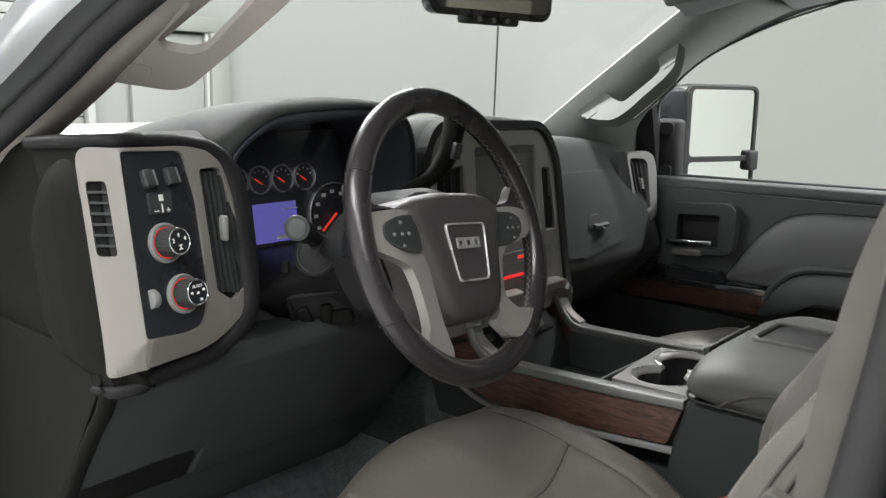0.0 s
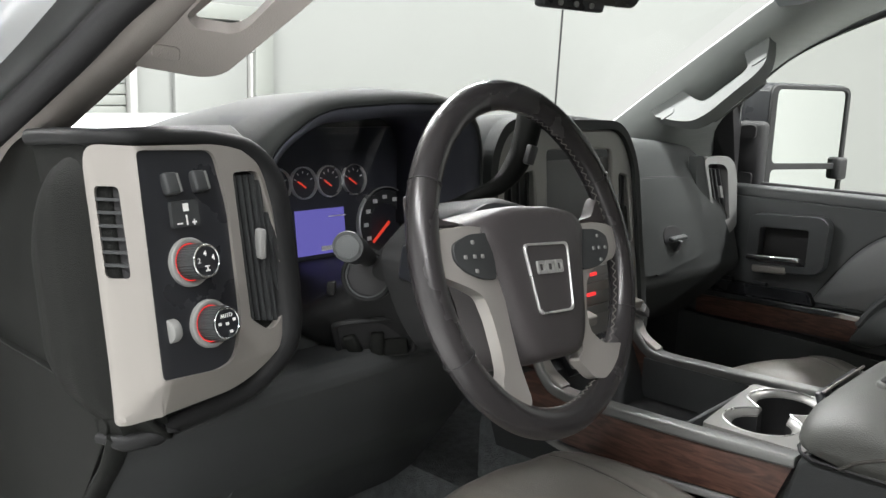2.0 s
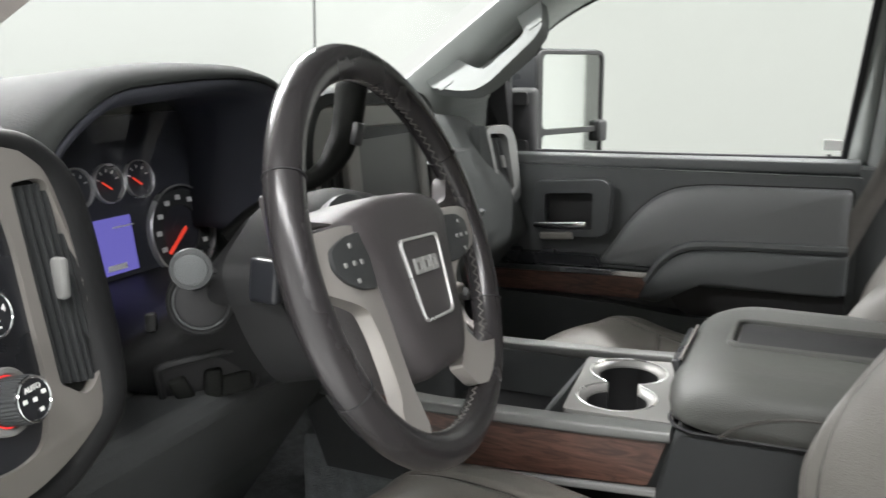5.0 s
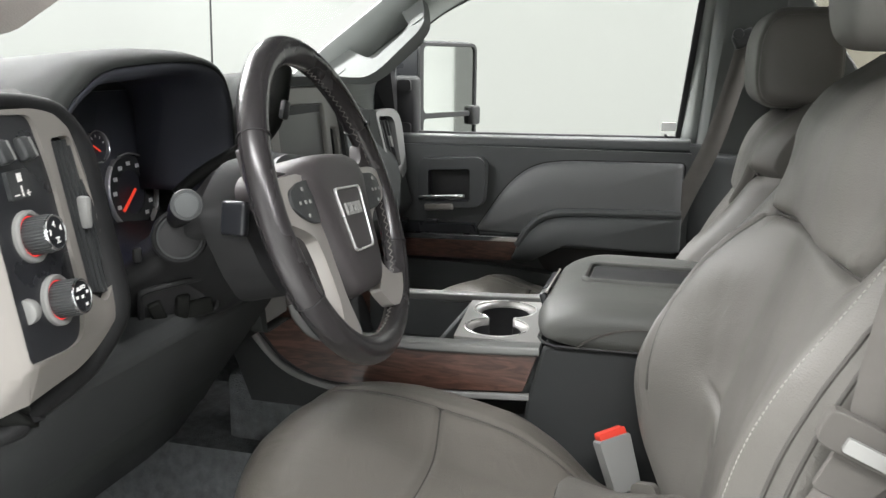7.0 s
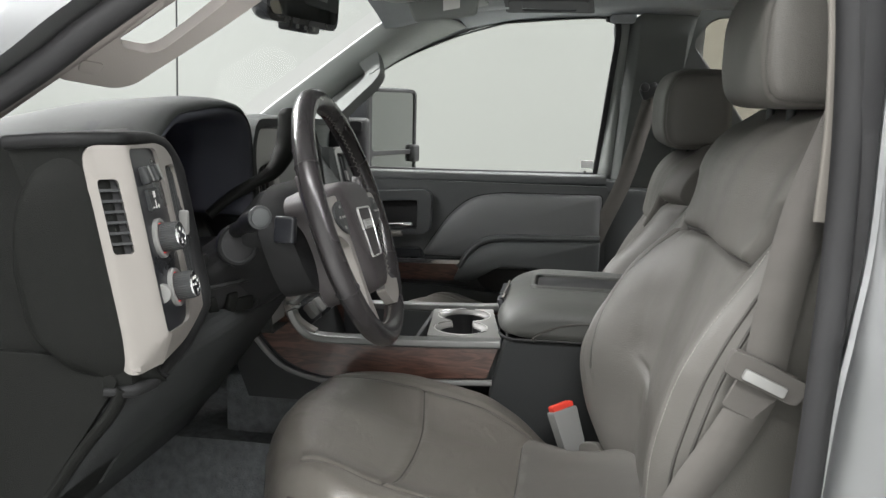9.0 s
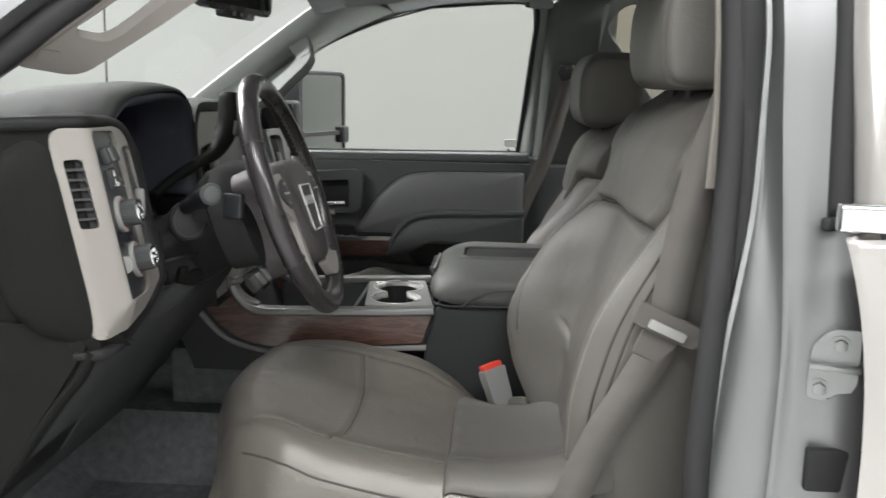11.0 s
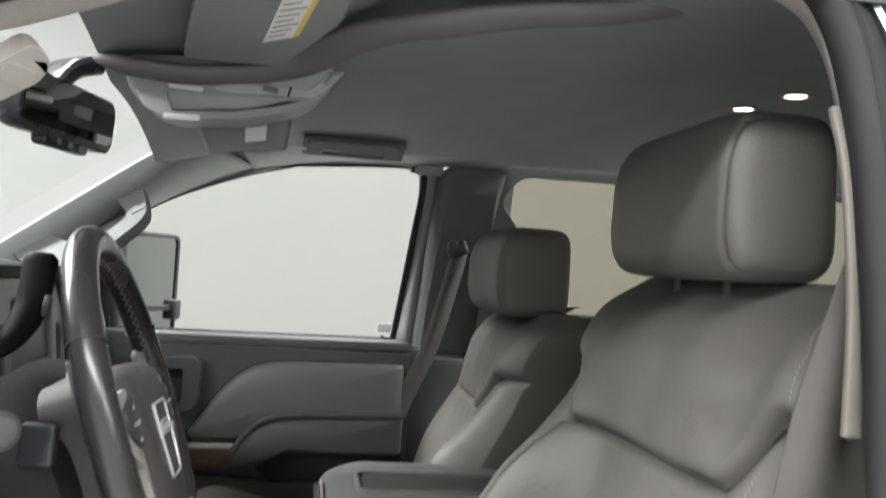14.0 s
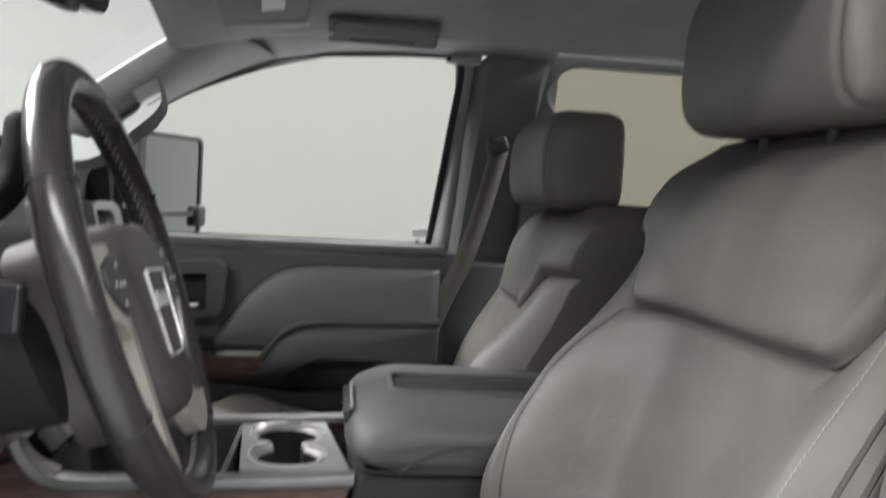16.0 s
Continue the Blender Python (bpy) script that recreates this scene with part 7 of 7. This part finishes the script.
    part("seat_base", box((0.46, 0.46, 0.18), pose(cx, 0.27, 0.90), 0.03, 3), M_DARK, s)
    part("side_shield", box((0.03, 0.50, 0.10), pose(cx - 0.245, 0.25, 0.97), 0.012, 3), M_GREY, s)
    # backrest
    yc = [(0.98, 0.080), (1.10, 0.085), (1.20, 0.072), (1.30, 0.042), (1.40, 0.008), (1.46, -0.002), (1.52, -0.008), (1.56, -0.024), (1.59, -0.050), (1.612, -0.095)]
    b_in = [(0.98, 0.02), (1.05, 0.040), (1.14, 0.084), (1.20, 0.104), (1.25, 0.104), (1.30, 0.090), (1.37, 0.072), (1.42, 0.036), (1.47, 0.008), (1.50, 0.0), (1.62, 0.0)]
    b_out = [(0.98, 0.005), (1.13, 0.012), (1.20, 0.020), (1.28, 0.026), (1.33, 0.022), (1.375, 0.012), (1.42, -0.006), (1.46, -0.024), (1.50, -0.030), (1.62, -0.030)]
    hwv = [(0.98, 0.210), (1.10, 0.222), (1.25, 0.230), (1.40, 0.231), (1.46, 0.235), (1.495, 0.240), (1.52, 0.242), (1.565, 0.240), (1.59, 0.230), (1.604, 0.212), (1.612, 0.186)]
    hwi = [(0.98, 0.15), (1.04, 0.175), (1.10, 0.212), (1.16, 0.240), (1.25, 0.256), (1.40, 0.255), (1.46, 0.254), (1.495, 0.258), (1.52, 0.262), (1.56, 0.263), (1.585, 0.262), (1.598, 0.257), (1.606, 0.245), (1.612, 0.222)]
    rows = []
    zs = list(np.linspace(0.98, 1.56, 200)) + list(np.linspace(1.564, 1.612, 14))
    for z in zs:
        y0 = soft(yc, z, 0.02)
        row = []
        for u in np.linspace(-1, 1, 221):
            sg = -1 if u < 0 else 1
            b = soft(b_out if sg < 0 else b_in, z, 0.025)
            hw = soft(hwv if sg < 0 else hwi, z, 0.015)
            if abs(u) > 0.84:
                k = (abs(u) - 0.84) / 0.16
                x = hw * (1 + 0.012 * math.sin(k * math.pi)) - 0.018 * k * k
                y = back_y(z, sg * hw, y0, b, hw) - k * lerp([(1.3, 0.125), (1.45, 0.135), (1.62, 0.12)], z)
            else:
                x = abs(hw * math.sin(u / 0.84 * math.pi / 2))
                y = back_y(z, sg * x, y0, b, hw)
            wr = 0.0016 * noise.noise(Vector((x * sg * 20, z * 18, 1.3)))
            row.append((cx + sg * x, y + wr, z))
        rows.append(row)
    # close over the top to the back
    last = rows[-1]
    rows.append([(cx + (p[0] - cx) * 0.95, p[1] - 0.015, 1.617) for p in last])
    rows.append([(cx + (p[0] - cx) * 0.85, -0.135 if abs(p[0] - cx) < 1 else p[1], 1.612) for p in last])
    link_mesh("backrest", grid_mesh("backrest", rows), M_LEATHER, s, "stitched grey leather backrest with bolsters", 75)
    shell = []
    for z in np.linspace(0.98, 1.60, 24):
        w, y0 = min(lerp(hwv, z), lerp(hwi, z)) - 0.022, lerp(yc, z)
        shell.append([(cx + a, b, z) for a, b in rrect(2 * w, 0.09, 0.03, 5, 0, y0 - 0.125)])
    part("back_shell", loft(shell), M_LEATHER, s, "grey leather seat back", smooth=60)
    # pale stitches down the outer bolster and yoke
    def stitches(line, name):
        bm = bmesh.new()
        pts = [Vector((cx + xs, back_y(z, xs, soft(yc, z, 0.02), soft(b_out if xs < 0 else b_in, z, 0.025), soft(hwv if xs < 0 else hwi, z, 0.015)) + 0.0006, z)) for xs, z in line]
        fine = smooth_path(pts, 4)
        acc, step = 0.0, 0.0055
        for p, q in zip(fine, fine[1:]):
            d = (q - p).length
            while acc < d:
                o = p.lerp(q, acc / d)
                m = basis(o, q - p, Vector((0, 1, 0.3)))
                bmesh.ops.create_cube(bm, size=1.0, matrix=m @ Matrix.Diagonal((0.0034, 0.0008, 0.0008, 1)))
                acc += step
            acc -= d
        tagged(part(name, bm, M_STITCH, s, "pale thread stitching"), kind="stuff")
    stitches([(-lerp(hwv, z) * 0.86, z) for z in np.linspace(1.02, 1.455, 24)], "bolster_stitching")
    stitches([(-lerp([(1.50, 0.220), (1.56, 0.214), (1.60, 0.190)], z), z) for z in np.linspace(1.51, 1.60, 12)], "yoke_stitching")
    # dark tubes along the sewn joints: crease shade put into their colour
    def seam(line, radius=0.0016):
        pts = []
        for xs, z in line:
            pts.append(Vector((cx + xs, back_y(z, xs, soft(yc, z, 0.02), soft(b_out if xs < 0 else b_in, z, 0.025), soft(hwv if xs < 0 else hwi, z, 0.015)) + 0.0008, z)))
        part("seam", sweep(pts, circle(radius, 6), up=(0, 1, 0)), M_SEAM, s)
    seam([(lerp(PIPE, z), z) for z in np.linspace(1.19, 1.43, 90)], 0.0018)
    seam([(x, yoke_z(abs(x))) for x in np.linspace(-0.225, 0.225, 120)], 0.0022)
    # double seam at the edge of the outer side panel
    for a in (0.958, 0.992):
        seam([(-a * soft(hwv, z, 0.015), z) for z in np.linspace(1.04, 1.47, 80)], 0.0021)
    # headrest: a rounded block with end seams
    rows = []
    hcx, hcy, hcz = -0.378, -0.074, 1.699
    for v in np.linspace(-math.pi / 2, math.pi / 2, 64):
        row = []
        for u in np.linspace(0, 2 * math.pi, 112, endpoint=False):
            ce = lambda a, e: math.copysign(abs(math.cos(a)) ** e, math.cos(a))
            se = lambda a, e: math.copysign(abs(math.sin(a)) ** e, math.sin(a))
            x, y, z = ce(v, 0.24) * ce(u, 0.20), ce(v, 0.30) * se(u, 0.34), se(v, 0.36)
            px, py, pz = 0.165 * x, 0.062 * y, 0.085 * z
            px *= 1.0 - 0.035 * z
            if y > 0:
                py -= 0.018 * max(0.0, z) ** 2 + 0.010 * max(0, -z) ** 2
            dgr = groove(abs(px) - 0.148, 0.003, 0.0035)
            row.append((hcx + px * (1 - 0.0), hcy + py - dgr * math.copysign(1, y), hcz + pz - dgr * math.copysign(1, z) * (abs(z) > 0.8)))
        rows.append(row)
    h = link_mesh("headrest", grid_mesh("headrest", rows, closed_u=True), M_LEATHER, s, "grey leather headrest", 75)
    for dx in (-0.06, 0.06):
        part("headrest_post", cyl(0.006, 0.08, pose(hcx + dx, hcy, 1.57), 14), M_DARK, h)
    return s


driver_seat = seat()
# the passenger seat is its mirror image, set lower
passenger_seat = copy_thing(driver_seat, pose(0.02, 0.02, -0.078) @ Matrix.Diagonal((-1, 1, 1, 1)))
for ob in passenger_seat.children:
    if ob.name.startswith(("cushion", "rear_flap")):
        # its cushion stands higher against the backrest
        ob.matrix_basis = ob.matrix_basis @ pose(0, 0, 0.045)
    if ob.name.startswith("headrest"):
        # this headrest is deeper and pushed fully down
        ob.matrix_basis = ob.matrix_basis @ pose(0, 0, -0.012) @ pose(0, -0.10, 0) @ Matrix.Diagonal((1, 1.16, 1, 1)) @ pose(0, 0.10, 0)
tagged(driver_seat, "grey leather driver bucket seat with stitched seams")
tagged(passenger_seat, "grey leather passenger bucket seat beside the console")


# ---- the truck's outer body ----
def outer_body():
    body = thing("truck_body", "silver pickup truck body standing on black tyres", "truck")
    part("chassis", box((0.9, 4.6, 0.20), pose(0, -0.5, 0.62), 0.02), M_RUBBER, body)
    for sx in (-1, 1):
        rows = []
        for y in np.linspace(1.0, 2.5, 24):
            arch = max(0.0, 1 - ((y - 1.75) / 0.48) ** 2) ** 0.5 * 0.48
            rows.append([(sx * x, y, z) for x, z in ((0.86, 1.43), (0.93, 1.36), (0.955, 1.2), (0.955, max(0.62, 0.45 + arch)))])
        o = link_mesh("front_wing", grid_mesh("front_wing", rows), M_PAINT, body, smooth=50)
        o.modifiers.new("solid", "SOLIDIFY").thickness = 0.02
        part("rocker", box((0.06, 2.35, 0.20), pose(sx * 0.86, -0.15, 0.70), 0.03, 3), M_PAINT, body)
    part("grille", box((1.72, 0.06, 0.60), pose(0, 2.47, 1.10), 0.03, 3), M_DARK, body, "dark grille panel")
    part("bumper", box((1.86, 0.18, 0.26), pose(0, 2.50, 0.70), 0.05, 4), M_CHROME, body, "bright front bumper")
    part("cargo_bed", boxes([((1.7, 1.9, 0.06), pose(0, -2.32, 0.95), 0.01), ((0.06, 1.9, 0.62), pose(-0.88, -2.32, 1.22), 0.02), ((0.06, 1.9, 0.62), pose(0.88, -2.32, 1.22), 0.02), ((1.8, 0.06, 0.62), pose(0, -3.26, 1.22), 0.02), ((1.8, 0.06, 0.62), pose(0, -1.38, 1.22), 0.02)]), M_PAINT, body, "silver open cargo bed")
    for sx in (-1, 1):
        for y in (1.75, -2.1):
            m = pose(sx * 0.72, y, 0.41, 0, 90 * sx)
            w = part("wheel", cyl(0.26, 0.20, m, 32, r_edge=0.02), M_RAIL, body, "grey alloy rim")
            part("tyre", ring(0.41, 0.25, 0.25, m @ pose(0, 0, -0.02), 40), M_RUBBER, w, "black rubber tyre")


outer_body()
